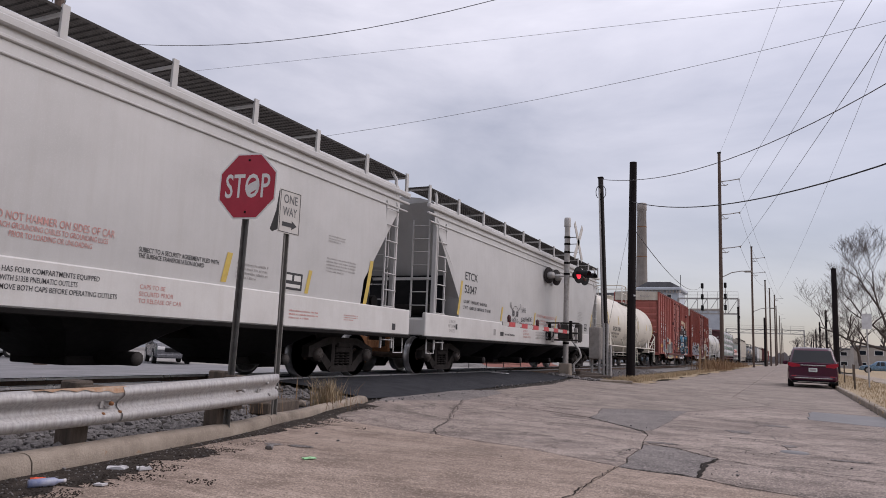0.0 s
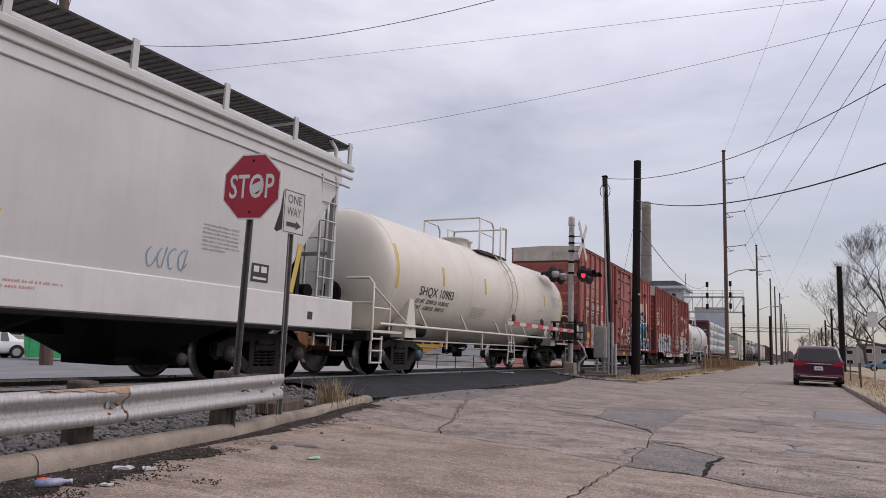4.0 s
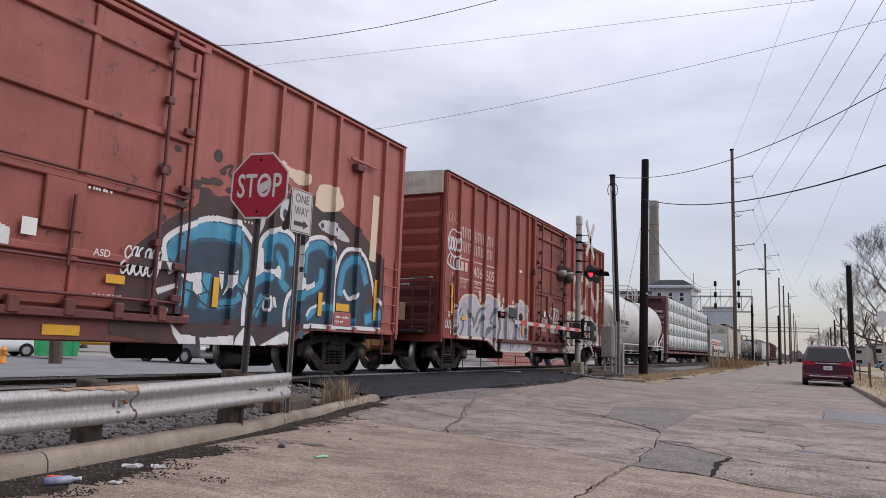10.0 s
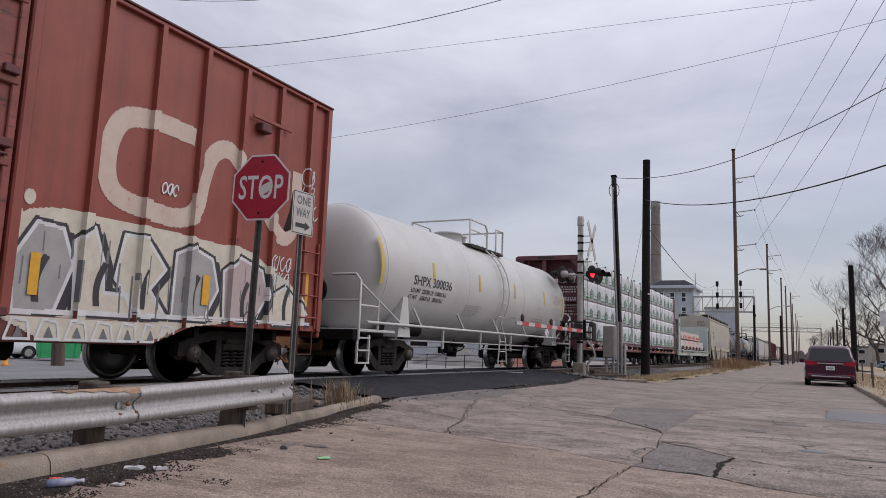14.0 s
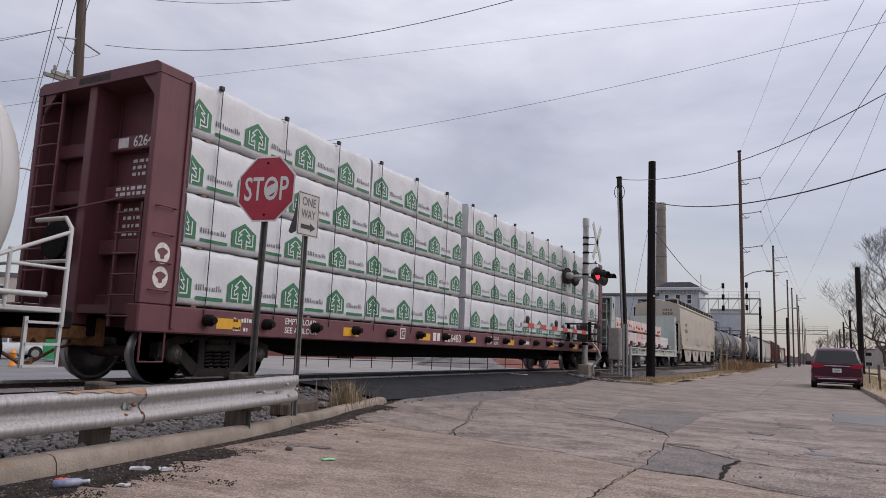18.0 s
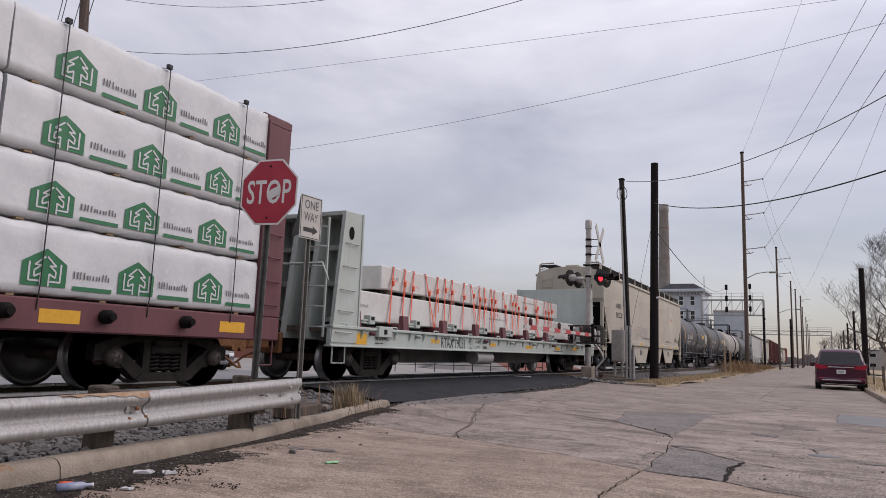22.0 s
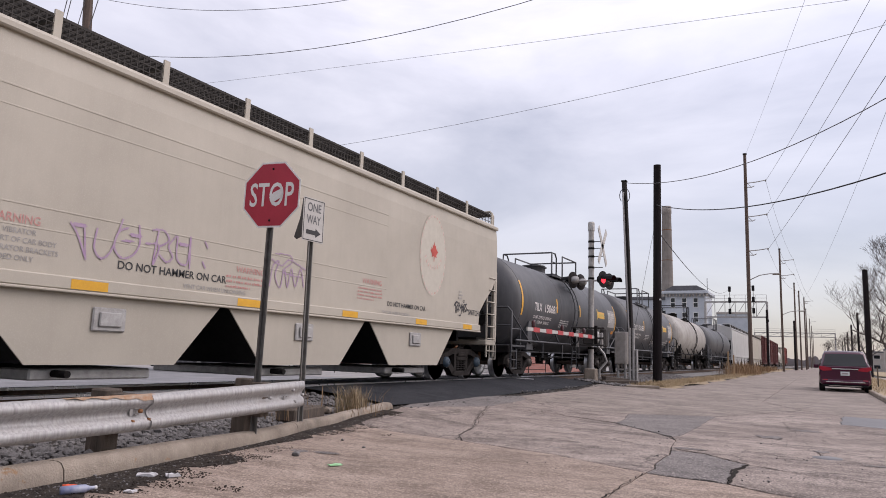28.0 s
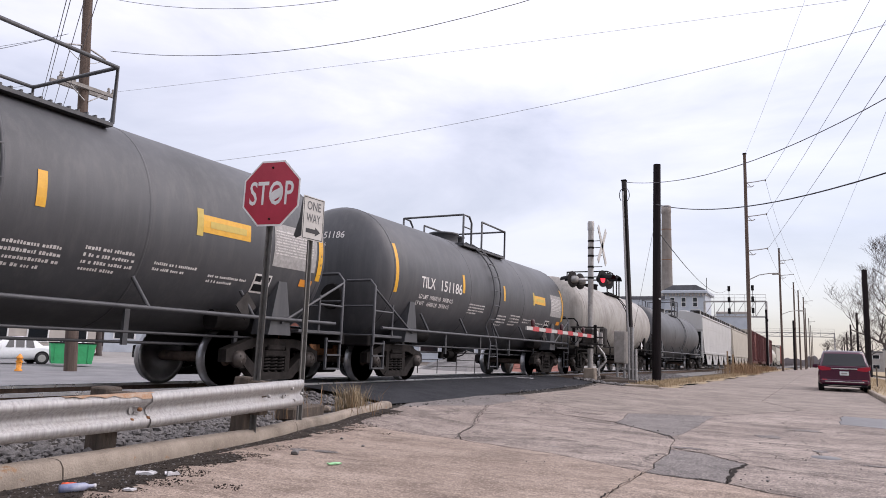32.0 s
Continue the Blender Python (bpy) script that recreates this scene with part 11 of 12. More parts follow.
def lumber_car(q0, q1, e0, e1):
    car, h, mid_ = car_base("lumber_flatcar", "maroon centrebeam flat car with tall ribbed bulkheads", "flat car", q0, q1, (e0 + 1.9, e1 - 1.9))
    a, b = e0 - mid_, e1 - mid_
    P = M["lumber_car"]
    zd = 1.12
    dk = Shape()
    for k in (1, -1):
        dk.box(*sorted((k * 1.25, k * 1.50)), a, b, .74, zd, .02)
    dk.box(-1.3, 1.3, a + .1, b - .1, zd - .14, zd - .02)
    part("deck", dk, P, car)
    part("centre_sill_deep", Shape().prism([(a + 3.4, .70), (a + 5.2, .42), (b - 5.2, .42), (b - 3.4, .70), (b - 3.4, 1.0), (a + 3.4, 1.0)], "x", -.3, .3), M["under"], car)
    for k, e in ((-1, a), (1, b)):
        t = .58
        y0, y1 = sorted((e, e - k * t))
        inner = e - k * t
        bk = part("bulkhead", Shape().box(-1.12, 1.40, *sorted((inner, inner + k * .05)), .8, 4.42), P, car, "tall ribbed maroon bulkhead")
        for x0, x1 in ((1.40, 1.50), (-1.20, -1.10)):
            part("side_plate", Shape().box(x0, x1, y0, y1, zd + .004, 4.316, .012), P, bk)
        part("edge_rib", Shape().box(1.50, 1.53, *sorted((inner, inner + k * .05)), .8, 4.36, .006), P, bk)
        part("rib", Shape().box(-.07, .10, *sorted((e - k * .06, inner + k * .03)), .82, 4.36, .015), P, bk)
        for z in (1.15, 1.95, 2.75, 3.50):
            part("girt", Shape().box(-1.10, 1.40, *sorted((e - k * .36, inner + k * .025)), z - .11, z + .11, .015), P, bk)
        for x0, d in ((1.40, -1), (-1.10, 1)):
            part("gusset", Shape().prism(sorted([(x0, 4.34), (x0, 3.98), (x0 + d * .32, 4.34)], key=lambda p: p[0] * d)[::d], "y", *sorted((e - k * .03, e - k * .06))), P, bk)
        part("top_plate", Shape().prism([(-1.20, 4.32), (1.50, 4.32), (1.50, 4.44), (1.40, 4.50), (-1.10, 4.50), (-1.20, 4.44)], "y", y0, y1), P, bk)
        part("plain_bar", Shape().box(-.25, .45, *sorted((e + k * .001, e - k * .02)), 4.36, 4.46), M["grate"], bk)
        rungs(car, 1.10, e - k * .05, .8, 2.5, 6, .46, "y" if k > 0 else "-y", P)
        rungs(car, -.86, e - k * .05, .8, 4.3, 11, .44, "y" if k > 0 else "-y", P)
        part("brake_rod", Shape().tube([(-1.10, e - k * .02, 2.40), (1.0, e - k * .02, 2.58)], .016, 6), P, bk)
        for z in (1.31, 1.69, 2.08, 2.46):
            part("grab_iron", Shape().tube([(1.50, e - k * .12, z), (1.56, e - k * .14, z), (1.56, e - k * .42, z), (1.50, e - k * .44, z)], .012, 6), P, car)
        stirrup(car, e - k * .3, .8, P, .45, 1.46)
        part("bolster_box", Shape().box(-1.3, 1.3, *sorted((e - k * 1.2, e - k * 2.6)), .70, 1.0, .03), M["under"], car)
        if k < 0:
            part("brake_wheel", Shape().lathe([(0, .27), (.05, .29)], "y", (-.3, e - .1, 2.0), 18), M["under"], car)
            vs, fs = letters("626483", .16)
            part("end_lettering", Shape().add([(.62 + x * .9, e + .355, 3.43 + y) for x, y in vs], fs), M["ink_white"], car)
            part("road_initial_block", Shape().add([(.30 + x, e + .355, 3.43 + z) for x, z in ((0, 0), (.22, 0), (.22, .15), (0, .15))], [(0, 1, 2, 3)]), M["ink_white"], car)
            ew = Shape()
            rnd = random.Random(6)
            for i in range(9):
                z = (3.24, 3.14, 3.04, 2.78, 2.70, 2.50, 2.38, 2.26, 2.14)[i]
                yy = e + (.355 if 3 <= i <= 4 else .522)
                x = .45 if i < 3 else .35
                while x < 1.25:
                    w = rnd.uniform(.03, .11)
                    ew.add([(x, yy, z), (min(x + w, 1.3), yy, z), (min(x + w, 1.3), yy, z + .05), (x, yy, z + .05)], [(0, 1, 2, 3)])
                    x += w + .04
            part("end_small_lettering", ew, M["ink_white"], car)
    f = flat_side(1.504)
    c = Shape()
    for z in (1.82, 1.49):
        c.add([(1.504, a + .30 + .13 * math.cos(t), z + .15 * math.sin(t)) for t in (i * .3927 for i in range(16))], [tuple(range(16))])
    part("round_emblem", c, M["ink_white"], car)
    c = Shape()
    for z in (1.82, 1.49):
        c.add([(1.507, a + .30 + .07 * math.cos(t) * (1 + .5 * math.sin(3 * t)), z + .08 * math.sin(t)) for t in (i * .3927 for i in range(16))], [tuple(range(16))])
    part("emblem_centre", c, P, car)
    patches(car, [(a + 8.26, a + 8.42, .84, 1.03), (a + 8.47, a + 8.62, .84, 1.03)], f, "ink_white", "road_initial_block")
    words(car, "626483", f, a + 8.86, .84, .185, "ink_white", 1.15)
    words(car, "LD LMT  223200", f, a + 11.42, .97, .085, "ink_white", .95)
    words(car, "LT WT    62800", f, a + 11.42, .83, .085, "ink_white", .95)
    words(car, "EMPTY LOAD", f, a + 2.95, .98, .10, "ink_white")
    words(car, "SEE A. BLOCK", f, a + 2.95, .83, .10, "ink_white")
    small_print(car, f, a + 1.75, .95, 2, .5, .08, "ink_white", 71)
    small_print(car, f, a + 4.9, .92, 1, .5, .06, "ink_white", 72)
    patches(car, [(a + 6.75, a + 6.97, .84, 1.08)], f, "ink_white", "plate_box")
    patches(car, [(a + 6.78, a + 6.94, .87, 1.05)], flat_side(1.507), "lumber_car", "plate_box_inner")
    words(car, "C", flat_side(1.509), a + 6.805, .90, .12, "ink_white")
    patches(car, [(a + 13.9, a + 14.7, .89, .98)], f, "ink_white", "plain_bar")
    small_print(car, f, a + 17.0, 1.02, 2, 1.3, .08, "ink_white", 73)
    for x in (1.40, 4.65, 7.60, 10.14, 12.90, 16.6, 19.4, 22.2):
        patches(car, [(a + x, a + x + .52, .84, 1.00)], f, "yellow", "reflector")
    for i in range(18):
        y = a + 1.2 + i * 1.27
        if y < b - 1:
            w = Shape().lathe([(1.36, .09), (1.60, .09), (1.62, .05), (1.68, .05)], "x", (0, y, .95), 10)
            part("winch", w, M["under"], car)
    # lumber: five lengths, four layers, both sides of the beam
    y0, y1 = a + .58, b - .58
    seams = [101.25 - mid_, 105.98 - mid_, 110.45 - mid_, 114.95 - mid_, 119.35 - mid_, b - .56]
    n = 5
    tiers = [(zd + .03, .835), (zd + .89, .755), (zd + 1.67, .805), (zd + 2.50, .85)]
    rnd = random.Random(9)
    for side in (1, -1):
        for i in range(n):
            for j, (z, hh) in enumerate(tiers):
                ya, yb = seams[i] + (.16 if i == 2 else .015), seams[i + 1] - (.20 if i == 1 else .015)
                bundle(mid_, side, ya + rnd.uniform(-.02, .02), yb + rnd.uniform(-.02, .02), z, hh, rnd, j)
    beam = Shape().box(-.12, .12, a + .5, b - .5, zd, 4.35)
    part("centre_beam", beam, P, car)
    # tie-down cables over the stacks
    for i in range(15):
        y = y0 + .55 + (y1 - y0 - 1.1) * i / 14
        s = Shape().tube([(1.505, y, .98), (1.528, y, 1.3), (1.528, y, 4.44), (1.3, y, 4.49), (.3, y, 4.49)], .008, 5)
        s.box(1.47, 1.53, y - .04, y + .04, 4.43, 4.50, .01)
        part("tie_down", s, M["cable"], car)
    return car


def bundle(mid_, side, ya, yb, z, hh, rnd, tier):
    """A wrapped bundle of lumber with printed panels on the outer face."""
    L = yb - ya
    ob = load_thing("lumber_bundle", "lumber bundle in white printed wrap on a flat car", "lumber bundle", "lumber bundles", mid_, (ya + yb) / 2, z)
    x1, nx, h = 1.49, 30, hh
    slack = .03 if tier == 3 else .010
    ph = rnd.uniform(0, 6)
    def face(y, t):
        """How far the wrap stands out, with folds running down from the top edge."""
        fold = math.sin(y * 5.2 + t * 2.4 + ph) * .5 + math.sin(y * 11.7 - t * 3.1 + ph * 2) * .35
        return x1 + .010 * fold * (.4 + t) - .006
    rows = []
    ts = (.04, .15, .3, .45, .6, .75, .88, .97)
    for i in range(nx + 1):
        y = -L / 2 + L * i / nx
        top = h - slack * (.5 + .5 * math.sin(i * .55 + ph)) * (1 if tier == 3 else .6) + .008 * math.sin(i * 2.3)
        hem = .014 * math.sin(i * 1.7 + ph)
        r = [(.16, y, .02), (x1 - .05, y, .0 + max(0, hem))] + [(face(y, t) - (.02 if t > .95 else 0), y, top * t) for t in ts] + [(x1 - .07, y, top), (.16, y, top)]
        rows.append([(p[0] * side, p[1], p[2]) for p in (r if side > 0 else r[::-1])])
    s = Shape().grid(rows, True)
    m = len(rows[0])
    s.add(rows[0], [tuple(range(m))[::-1]]).add(rows[-1], [tuple(range(m))])
    part("wrap", s, M["wrap"], ob)
    for i in range(4):
        y = -L / 2 + .35 + (L - .7) * i / 3
        part("bearer", Shape().box(*sorted((side * .2, side * 1.44)), y - .045, y + .045, -.024, .0), M["lumber"], ob)
    if side < 0:
        return ob
    k = h / .80
    c0 = 102.47 - mid_ - (ya + yb) / 2 + (0, .0, .05, .12)[tier]
    first = math.ceil((-L / 2 - .2 - c0) / 1.255)
    for i in range(first, first + 6):
        c = c0 + i * 1.255
        def flat(pts, up):
            pts = [(max(-L / 2 + .01, min(L / 2 - .01, c + y)), zz * k) for y, zz in pts]
            return [(face(y, zz / h) + up, y, zz) for y, zz in pts]
        if -L / 2 - .2 < c < L / 2 + .2:
            g = Shape()
            g.grid([flat([(y, .10) for y in (-.27, -.14, 0, .14, .27)], .012), flat([(y, .27) for y in (-.27, -.14, 0, .14, .27)], .012), flat([(-.27, .36), (-.14, .44), (0, .52), (.14, .44), (.27, .36)], .012)], False)
            em = part("printed_emblem", g, M["wrap_green"], ob, "green printed house emblem")
            w = Shape()
            def bar(y, zz, y1, z1, t):
                d = math.hypot(y1 - y, z1 - zz)
                ny, nz = -(z1 - zz) / d * t / 2, (y1 - y) / d * t / 2
                w.add(flat([(y + ny, zz + nz), (y1 + ny, z1 + nz), (y1 - ny, z1 - nz), (y - ny, zz - nz)], .018), [(0, 1, 2, 3)])
            for sgn in (1, -1):
                bar(sgn * .05, .10, sgn * .05, .24, .020)
                bar(sgn * .05, .24, sgn * .13, .20, .020)
                bar(sgn * .13, .20, sgn * .13, .27, .020)
                bar(sgn * .13, .27, sgn * .05, .33, .020)
                bar(sgn * .05, .33, sgn * .13, .33, .018)
                bar(sgn * .13, .33, sgn * .01, .43, .020)
                bar(sgn * .19, .15, sgn * .19, .36, .022)
                bar(sgn * .06, .155, sgn * .19, .155, .020)
            tagged(part("emblem_mark", w, M["wrap"], em), "", "", "", "stuff")
        a0, a1 = max(c + .36, -L / 2 + .04), min(c + .90, L / 2 - .04)
        if a1 - a0 < .12:
            continue
        b = Shape()
        rr = random.Random(5)
        y = a0
        while y < a1 - .03:
            ww, tall = rr.uniform(.022, .040), rr.choice((.055, .055, .085))
            b.grid([[(face(yy, .3) + .012, yy, zz * k) for yy in (y, y + .016)] for zz in (.22, .22 + tall)], False)
            y += ww + .012
        tagged(part("printed_line", b, M["ink_dark"], ob, "thin grey printed strokes"), "", "", "", "stuff")
        part("green_bar", Shape().grid([[(face(yy, .1) + .012, yy, zz * k) for yy in (a0, (a0 + a1) / 2, a1)] for zz in (.085, .135)], False), M["wrap_green"], ob, "narrow green printed bar")
    return ob


def bulkhead_car(q0, q1, e0, e1):
    car, h, mid_ = car_base("bulkhead_flatcar", "pale green bulkhead flat car", "flat car", q0, q1, (e0 + 2.0, e1 - 2.0))
    a, b = e0 - mid_, e1 - mid_
    P = M["flat_green"]
    zd = 1.06
    dk = Shape()
    for k in (1, -1):
        dk.box(*sorted((k * 1.38, k * 1.48)), a, b, .70, zd, .012)
        dk.box(*sorted((k * 1.34, k * 1.52)), a, b, .68, .715, .008)
        dk.box(*sorted((k * 1.30, k * 1.53)), a, b, zd - .04, zd + .02, .01)
    part("side_sill", dk, P, car)
    part("deck", Shape().box(-1.36, 1.36, a + .1, b - .1, zd - .10, zd), M["post_wood"], car)
    for k in (1, -1):
        # inner sill, its shade under the deck given by a darker green
        part("deep_sill", Shape().prism([(a + 2.7, .74), (a + 4.1, .36), (b - 4.1, .36), (b - 2.7, .74), (b - 2.7, 1.0), (a + 2.7, 1.0)], "x", *sorted((k * .50, k * .58))), M["sill_grime"], car, "grimy fish-bellied centre sill")
    n = 26
    for i in range(n):
        y = a + 1.0 + (b - a - 2.0) * i / (n - 1)
        part("gusset", Shape().prism([(1.48, zd - .22), (1.56, zd - .02), (1.48, zd - .02)], "y", y - .02, y + .02), P, car)
    for k, e in ((-1, a), (1, b)):
        t = .82
        inner = e - k * t
        top = e - k * .27
        bk = part("bulkhead", Shape().box(-1.46, 1.46, *sorted((inner, inner + k * .06)), .8, 3.27), P, car, "pale green ribbed bulkhead")
        for sx in (1, -1):
            part("side_plate", Shape().prism([(e, .76), (inner, .76), (inner, 3.285), (top, 3.26)][::(1 if k > 0 else -1)], "x", *sorted((sx * 1.42, sx * 1.50))), P, bk)
            part("edge_flange", Shape().box(*sorted((sx * 1.38, sx * 1.52)), *sorted((inner, inner - k * .05)), 1.03, 3.29), P, bk)
        for x in (-.85, -.3, .3, .85):
            part("rib", Shape().prism([(e - k * .05, .82), (inner + k * .03, .82), (inner + k * .03, 3.20), (top - k * .06, 3.20)], "x", x - .06, x + .06), P, bk)
        for z in (1.2, 1.9, 2.6):
            part("girt", Shape().box(-1.43, 1.43, *sorted((inner + k * .30, inner + k * .055)), z - .05, z + .05, .01), P, bk)
        part("top_plate", Shape().box(-1.48, 1.48, *sorted((top, inner + k * .02)), 3.19, 3.28, .01), P, bk)
        rungs(car, 1.10, e + k * .02, .85, 3.1, 6, .44, "y" if k > 0 else "-y", P)
        hl = Shape()
        for z in (.95, 1.35, 1.75, 2.2, 2.65):
            d = .27 * (z - .76) / 2.5
            part("grab_iron", Shape().tube([(1.50, e - k * (.10 + d), z), (1.56, e - k * (.12 + d), z), (1.56, e - k * (.54 + d * .6), z), (1.50, e - k * (.56 + d * .6), z)], .014, 6), M["hopper"], car)
        hp = Shape()
        hp.add([(1.503, e - k * .48 + .09 * math.cos(i * .3927), 2.86 + .13 * math.sin(i * .3927)) for i in range(16)], [tuple(range(16))])
        part("lifting_eye", hp, M["under"], car)
        stirrup(car, e - k * .3, .8, P, .42, 1.46)
        rail = Shape().tube([(-1.4, e + k * .05, 1.9), (-1.4, e + k * .25, 2.2), (1.4, e + k * .25, 2.2), (1.4, e + k * .05, 1.9)], .022, 6)
        part("end_rail", rail, P, car)
    f = flat_side(1.484)
    words(car, "RTAX 19031", f, a + 4.37, .75, .24, "ink", .745)
    for r in ((5.92, 6.12, .75, .758), (5.92, 6.12, .962, .97), (5.92, 5.928, .75, .97), (6.112, 6.12, .75, .97)):
        patches(car, [(a + r[0], a + r[1], r[2], r[3])], f, "ink", "plate_box")
    words(car, "PLATE", f, a + 5.945, .90, .045, "ink", .95)
    words(car, "C", f, a + 5.985, .775, .085, "ink")
    for z, t, n in ((.895, "LD LMT", "226200"), (.755, "LT WT", "59800")):
        words(car, t, f, a + 6.28, z, .075, "ink", .98)
        words(car, n, f, a + (6.75 if n[0] == "2" else 6.80), z, .075, "ink", .98)
    words(car, "JACK & PULL", f, a + 1.52, .84, .065, "ink")
    small_print(car, f, a + 1.50, .76, 1, .55, .04, "ink", 83)
    small_print(car, f, b - 5.0, .76, 2, 1.0, .055, "ink", 82)
    for u, v, z0, z1 in ((a + .76, a + 1.20, .74, .96), (a + 3.88, a + 4.30, .84, .93), (a + 7.23, a + 7.67, .835, .925), (a + 10.0, a + 10.6, .82, .92), (a + 12.8, a + 13.3, .82, .92), (b - 2.8, b - 2.3, .84, .95), (b - .6, b - .2, .80, .98)):
        patches(car, [(u, v, z0, z1)], f, "yellow", "reflector")
    bx = Shape().box(1.48, 1.58, a + 1.50, a + 2.00, .90, 1.12, .01)
    part("jack_pad", bx, P, car)
    part("jack_hole", Shape().box(1.575, 1.584, a + 1.68, a + 1.80, .96, 1.06), M["black"], car)
    part("air_tank", Shape().tube([(1.25, a + 6.65, .52), (1.25, a + 7.70, .52)], .18, 14), M["galv_dull"], car)
    part("stencil_box", Shape().add([f(y, z) for y, z in ((a + 2.06, .86), (a + 2.32, .86), (a + 2.32, .99), (a + 2.06, .99))], [(0, 1, 2, 3)]), M["ink_grey"], car)
    for i in range(8):
        y = a + .86 + 1.86 * i + (1.0 if i == 7 else .0)
        part("load_stop", Shape().box(.9, 1.40, y - .12, y + .10, zd + .02, zd + .16, .02), M["lumber_car"], car, "rusty red load stop")
        part("stop_wedge", Shape().prism([(1.34, zd + .02), (1.48, zd + .02), (1.45, zd + .33), (1.36, zd + .33)], "y", y - .10, y + .13), M["lumber_car"], car)
        bar = part("load_bar", Shape().box(1.36, 1.46, y + .02, y + .44, zd + .10, zd + .185, .006), P, car, "pale green perforated load bar")
        for k in range(9):
            part("bar_hole", Shape().box(1.459, 1.463, y + .055 + k * .043, y + .076 + k * .043, zd + .13, zd + .155), M["black"], bar)
        box_ = part("bar_socket", Shape().box(1.34, 1.50, y + .40, y + .60, zd + .09, zd + .27, .01), P, car)
        part("socket_slot", Shape().box(1.499, 1.504, y + .44, y + .56, zd + .17, zd + .24), M["black"], box_)
        part("bar_lug", Shape().lathe([(0, .04), (.10, .04), (.12, .02), (.12, 0)], "x", (1.49, y + .45, zd - .10), 12), P if i % 3 else M["lumber_car"], car)
        part("tie_loop", Shape().tube([(1.50, y - .62, zd + .02), (1.50, y - .58, zd + .06), (1.50, y - .42, zd + .06), (1.50, y - .38, zd + .02)], .013, 6), P, car)
    # load: long white wrapped sections in two layers with orange straps
    def pack(ya, yb, z0, z1, x0=-1.05, x1=1.18):
        ob = load_thing("wrapped_load", "long white wrapped section strapped on a flat car", "cargo", "wrapped loads", mid_, (ya + yb) / 2, z0)
        w = (yb - ya) / 2
        part("wrap", Shape().box(x0, x1, -w, w, 0, z1 - z0, .022), M["load"], ob)
        small_print(ob, flat_side(x1 + .004), -w + .4, (z1 - z0) * .45, 1, .5, .07, "ink_grey", int(w * 10))
        small_print(ob, flat_side(x1 + .004), w * .4, (z1 - z0) * .6, 1, 1.6, .06, "ink_grey", int(w * 11))
        return ob
    y0, y1 = a + .90, b - .90
    ym = -8.67 + 10.80
    pack(y0, ym, zd + .16, zd + .78)
    pack(ym + .05, y1 - .55, zd + .16, zd + .78)
    u0, u1 = -6.48, 5.38
    u = pack(u0, u1, zd + .89, zd + 1.41, -1.0, 1.12)
    part("dark_opening", Shape().box(-.50, .40, -(u1 - u0) / 2 - .004, -(u1 - u0) / 2 + .05, .22, .40, .06), M["under"], u)
    for i in range(8):
        y = u0 + .4 + (u1 - u0 - .8) * i / 7
        pc = load_thing("timber_spacer", "dark timber spacer between wrapped loads", "timber", "timber spacers", mid_, y, zd + .78)
        part("spacer", Shape().box(-1.0, 1.08, -.10, .10, .002, .108), M["post_wood"], pc)
    # dark filler added as the shade in the gap between the layers
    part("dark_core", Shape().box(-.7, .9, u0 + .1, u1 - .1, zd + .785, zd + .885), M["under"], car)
    rnd = random.Random(17)
    for i, y in enumerate((-6.0, -5.5, -5.1, -4.55, -3.9, -3.5, -3.1, -2.4, -2.0, -1.41, -1.09, -.62, -.36, .27, .94, 1.25, 1.46, 2.11, 2.96, 3.22, 4.0, 4.37, 4.68)):
        zu, zm = zd + 1.415, zd + rnd.uniform(.95, 1.12)
        foot = y - rnd.uniform(.12, .34) * (-1 if i % 5 == 3 else 1)
        s = Shape()
        s.box(-.6, 1.14, y - .025, y + .025, zu, zu + .006)
        def band(p, q, hw, sag=0.0):
            s.grid([[(mix(p[0], q[0], t), mix(p[1], q[1], t) + sag * math.sin(3.14 * t) + d, mix(p[2], q[2], t)) for d in (-hw, hw)] for t in (j / 5 for j in range(6))], False)
        mid2 = mix(y, foot, .38)
        band((1.138, y, zu + .004), (1.175, mid2, zm), .025)
        band((1.175, mid2, zm), (1.26, foot, zd + .14), .024)
        if rnd.random() < .75:
            band((1.19, mid2 + .02, zm + .02), (1.24, mid2 + rnd.uniform(-.12, .10), zm - rnd.uniform(.25, .55)), .020, rnd.uniform(-.05, .05))
        if rnd.random() < .45:
            band((1.16, mid2, zm + .12), (1.22, mid2 + rnd.uniform(.12, .2), zm + .02), .022, .03)
        st = part("strap", s, M["strap"], car, "orange ratchet strap")
        part("ratchet", Shape().box(1.175, 1.225, mid2 - .035, mid2 + .035, zm - .06, zm + .06, .012), M["strap"], st)
    return car


# ---- the cars in order, from the first in view to the last ----
ANY = lambda *k: None
round_hopper(-4.35, 14.45, marks_a, 1)
round_hopper(14.45, 33.15, marks_b, 2)
tank_car(33.15, 48.95, 34.52, 47.2, "tank_white", "cream white tank car with end platforms", marks_cream("SHQX 10983", "LD LMT  223400 LB  101300 KG", "LT WT    62600 LB   28400 KG", -5.34, 1.89), trucks=(35.55, 46.58), tpaint="truck_blue")
boxcar(48.95, 66.85, 49.71, 65.82, "406566", 1, marks_box1)
boxcar(66.85, 84.70, 67.98, 83.84, "406605", 2, marks_box2, 1.30)
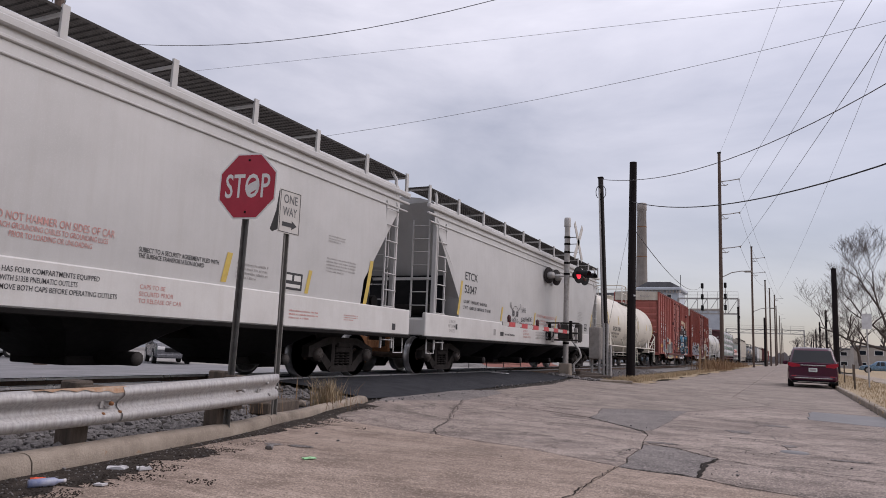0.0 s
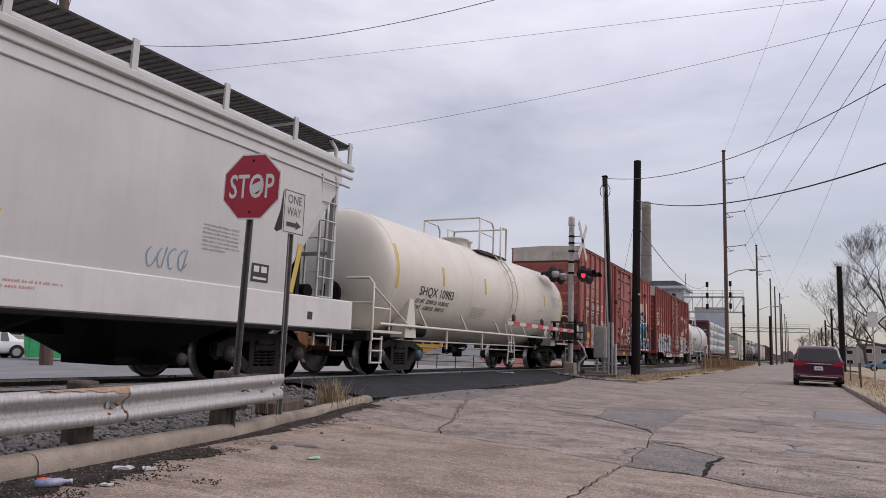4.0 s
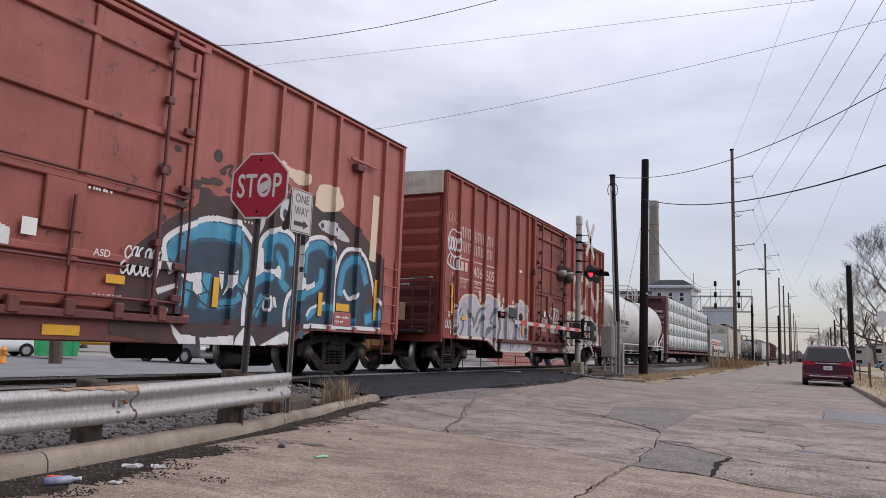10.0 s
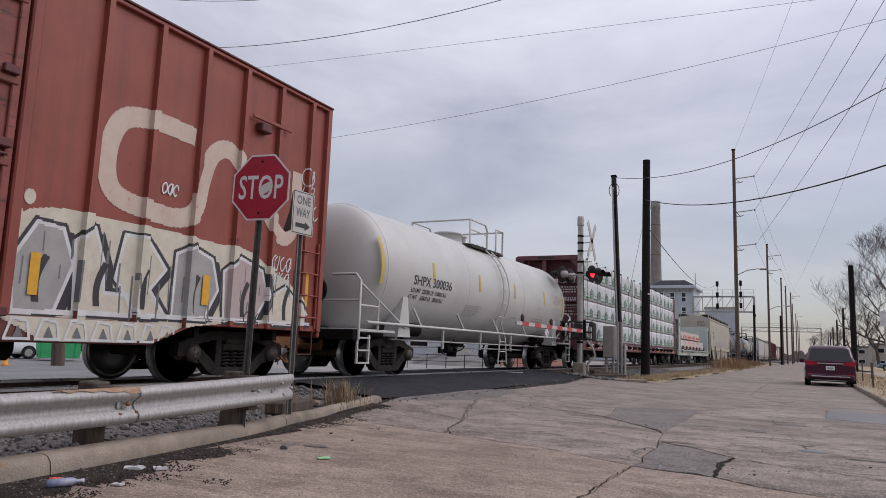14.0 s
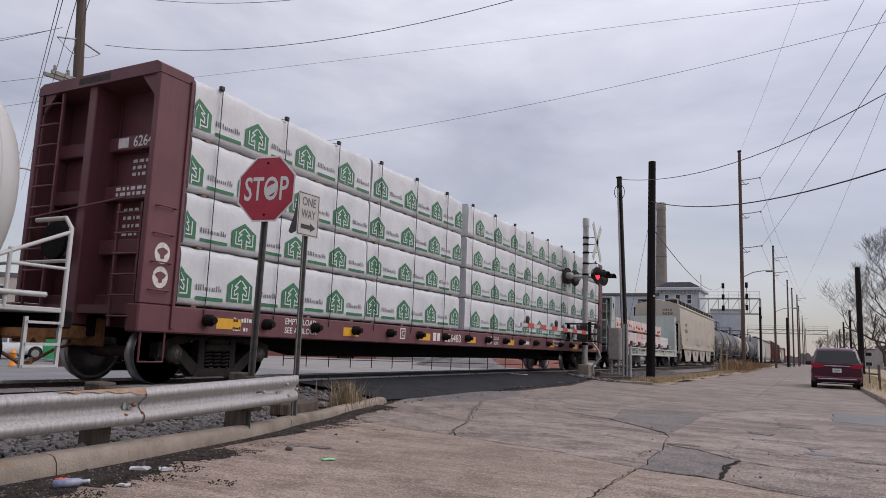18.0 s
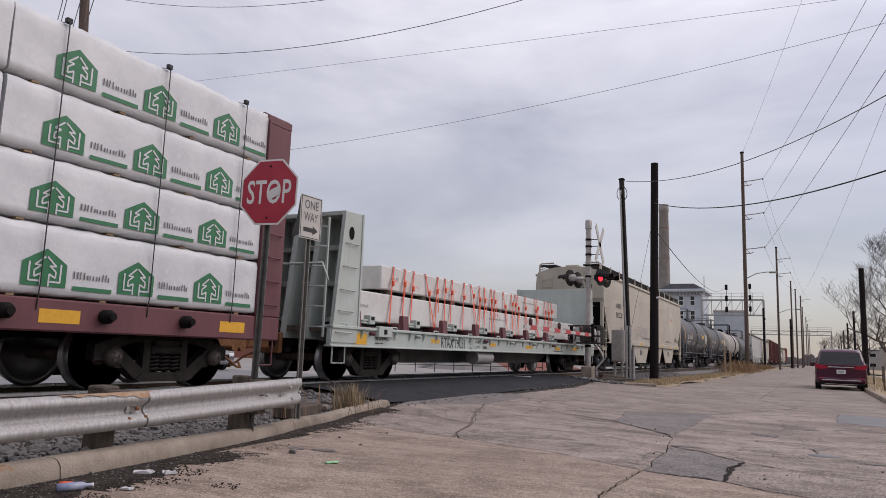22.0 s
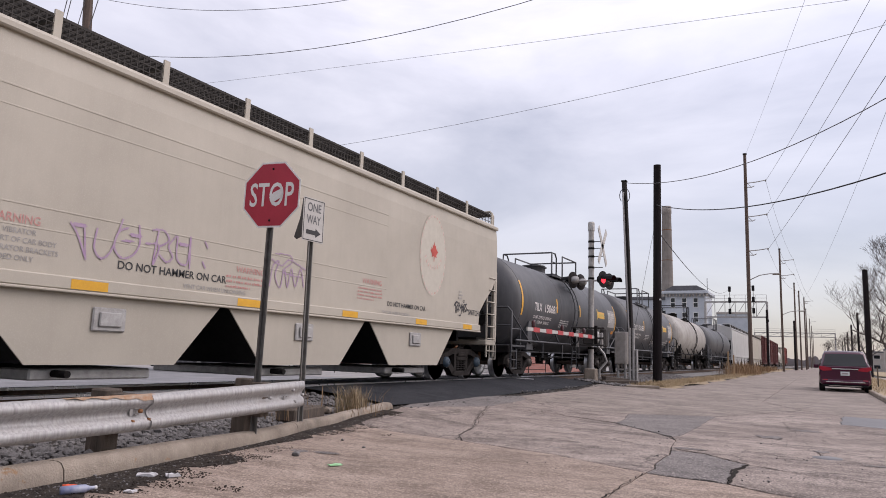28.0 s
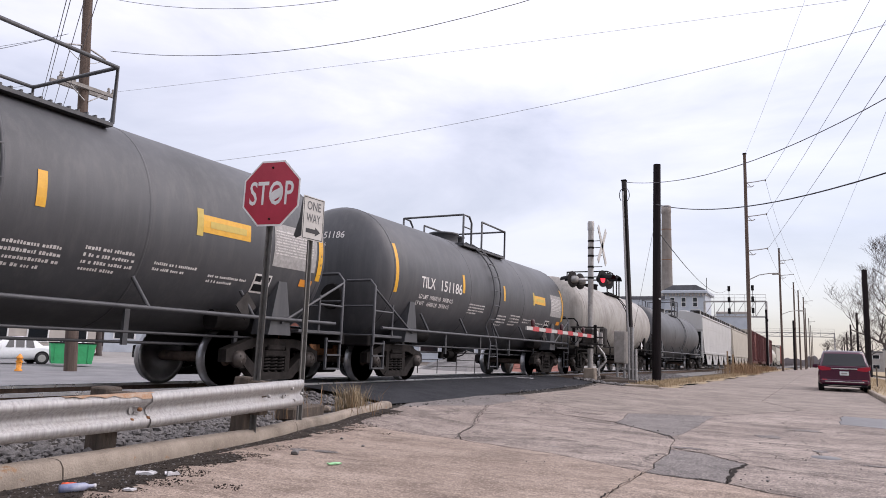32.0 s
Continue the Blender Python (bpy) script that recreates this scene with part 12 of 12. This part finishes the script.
tank_car(84.70, 100.15, 86.2, 98.68, "tank_grey", "white tank car with end platforms", marks_cream("SHPX 300036", "LD LMT  220200 LB  100000 KG", "LT WT    62800 LB   28500 KG", -5.10, 2.07), trucks=(87.0, 97.98), plat=(-1.0, 1.45, .52, -.5, .3))
lumber_car(100.15, 124.75, 100.62, 124.15)
bulkhead_car(124.75, 143.80, 125.60, 143.20)
grain_hopper(144.05, 165.05, 8, trucks=(146.05, 163.05))
BLACK = dict(plat=(-1.42, 1.47, .60, -.75, -.46, -.91, -.22), frame="tank_black")
tank_car(165.05, 178.80, 166.25, 177.45, "tank_black", "black tank car with white lettering", marks_black("TILX 150681", "LD LMT  222700 LB  101000 KG", "LT WT    63300 LB   28700 KG"), trucks=(167.05, 176.87), tpaint="truck_brown", **BLACK)
tank_car(178.80, 192.60, 180.0, 191.3, "tank_black", "black tank car with white lettering", marks_black("TILX 151186", "LD LMT  199600 LB   90500 KG", "LT WT    63400 LB   28750 KG"), trucks=(180.85, 190.75), tpaint="truck_brown", **BLACK)
tank_car(192.60, 207.4, 194.0, 206.0, "tank_old", "dirt-streaked pale tank car", None, frame="under")
tank_car(207.4, 225.2, 208.9, 223.7, "tank_black", "long black tank car without lettering", None, frame="tank_black")
grain_hopper(225.2, 247.5, 9, "hopper", False)
grain_hopper(247.5, 269.5, 10, "beige", False)
for i in range(3):
    boxcar(269.5 + i * 17.8, 287.3 + i * 17.8, 270.4 + i * 17.8, 286.4 + i * 17.8, "406" + str(520 + i * 11), 3, ANY)
tank_car(322.9, 338.0, 324.4, 336.4, "tank_white", "cream white tank car without lettering", None)
grain_hopper(338.0, 357.5, 11, "beige", False)
boxcar(357.5, 375.3, 358.4, 374.4, "406733", 1, ANY)


# ---- what moves ----
def motions():
    walk(SUV, [(0.0, pose(-35.1, 32.4, -.46, 0, 0, -125)), (3.0, pose(-35.4, 31.3, -.46, 0, 0, -115)), (4.5, pose(-35.1, 30.2, -.46, 0, 0, -100)), (5.6, pose(-34.4, 29.8, -.46, 0, 0, -90)), (32.0, pose(-34.4, 29.8, -.46, 0, 0, -90))])
    # the bus waits out of sight, then drives past behind the waiting car
    walk(BUS, [(t, pose(-47.8 - .652 * d, 41.0 - .758 * d, -.46, 0, 0, 139.3)) for t, d in ((0.0, -22.0), (7.4, -22.0), (8.6, -15.5), (9.75, .0), (10.7, 13.0), (11.6, 18.0), (32.0, 18.0))])
    for ob, mid_ in MOVING:
        z = ob.matrix_basis.translation.z
        walk(ob, [(t, pose(TRACK_X, mid_ - travel(t), z)) for t in range(0, 33, 4)])
    ts = [i * .12 for i in range(267)]
    turns = [(min(t, 32.0), travel(t) / .457) for t in ts]
    for w in TURNING:
        x, y, z = w.matrix_basis.translation
        walk(w, [(t, Matrix.Translation((x, y, z)) @ Matrix.Rotation(a, 4, "X")) for t, a in turns])


motions()
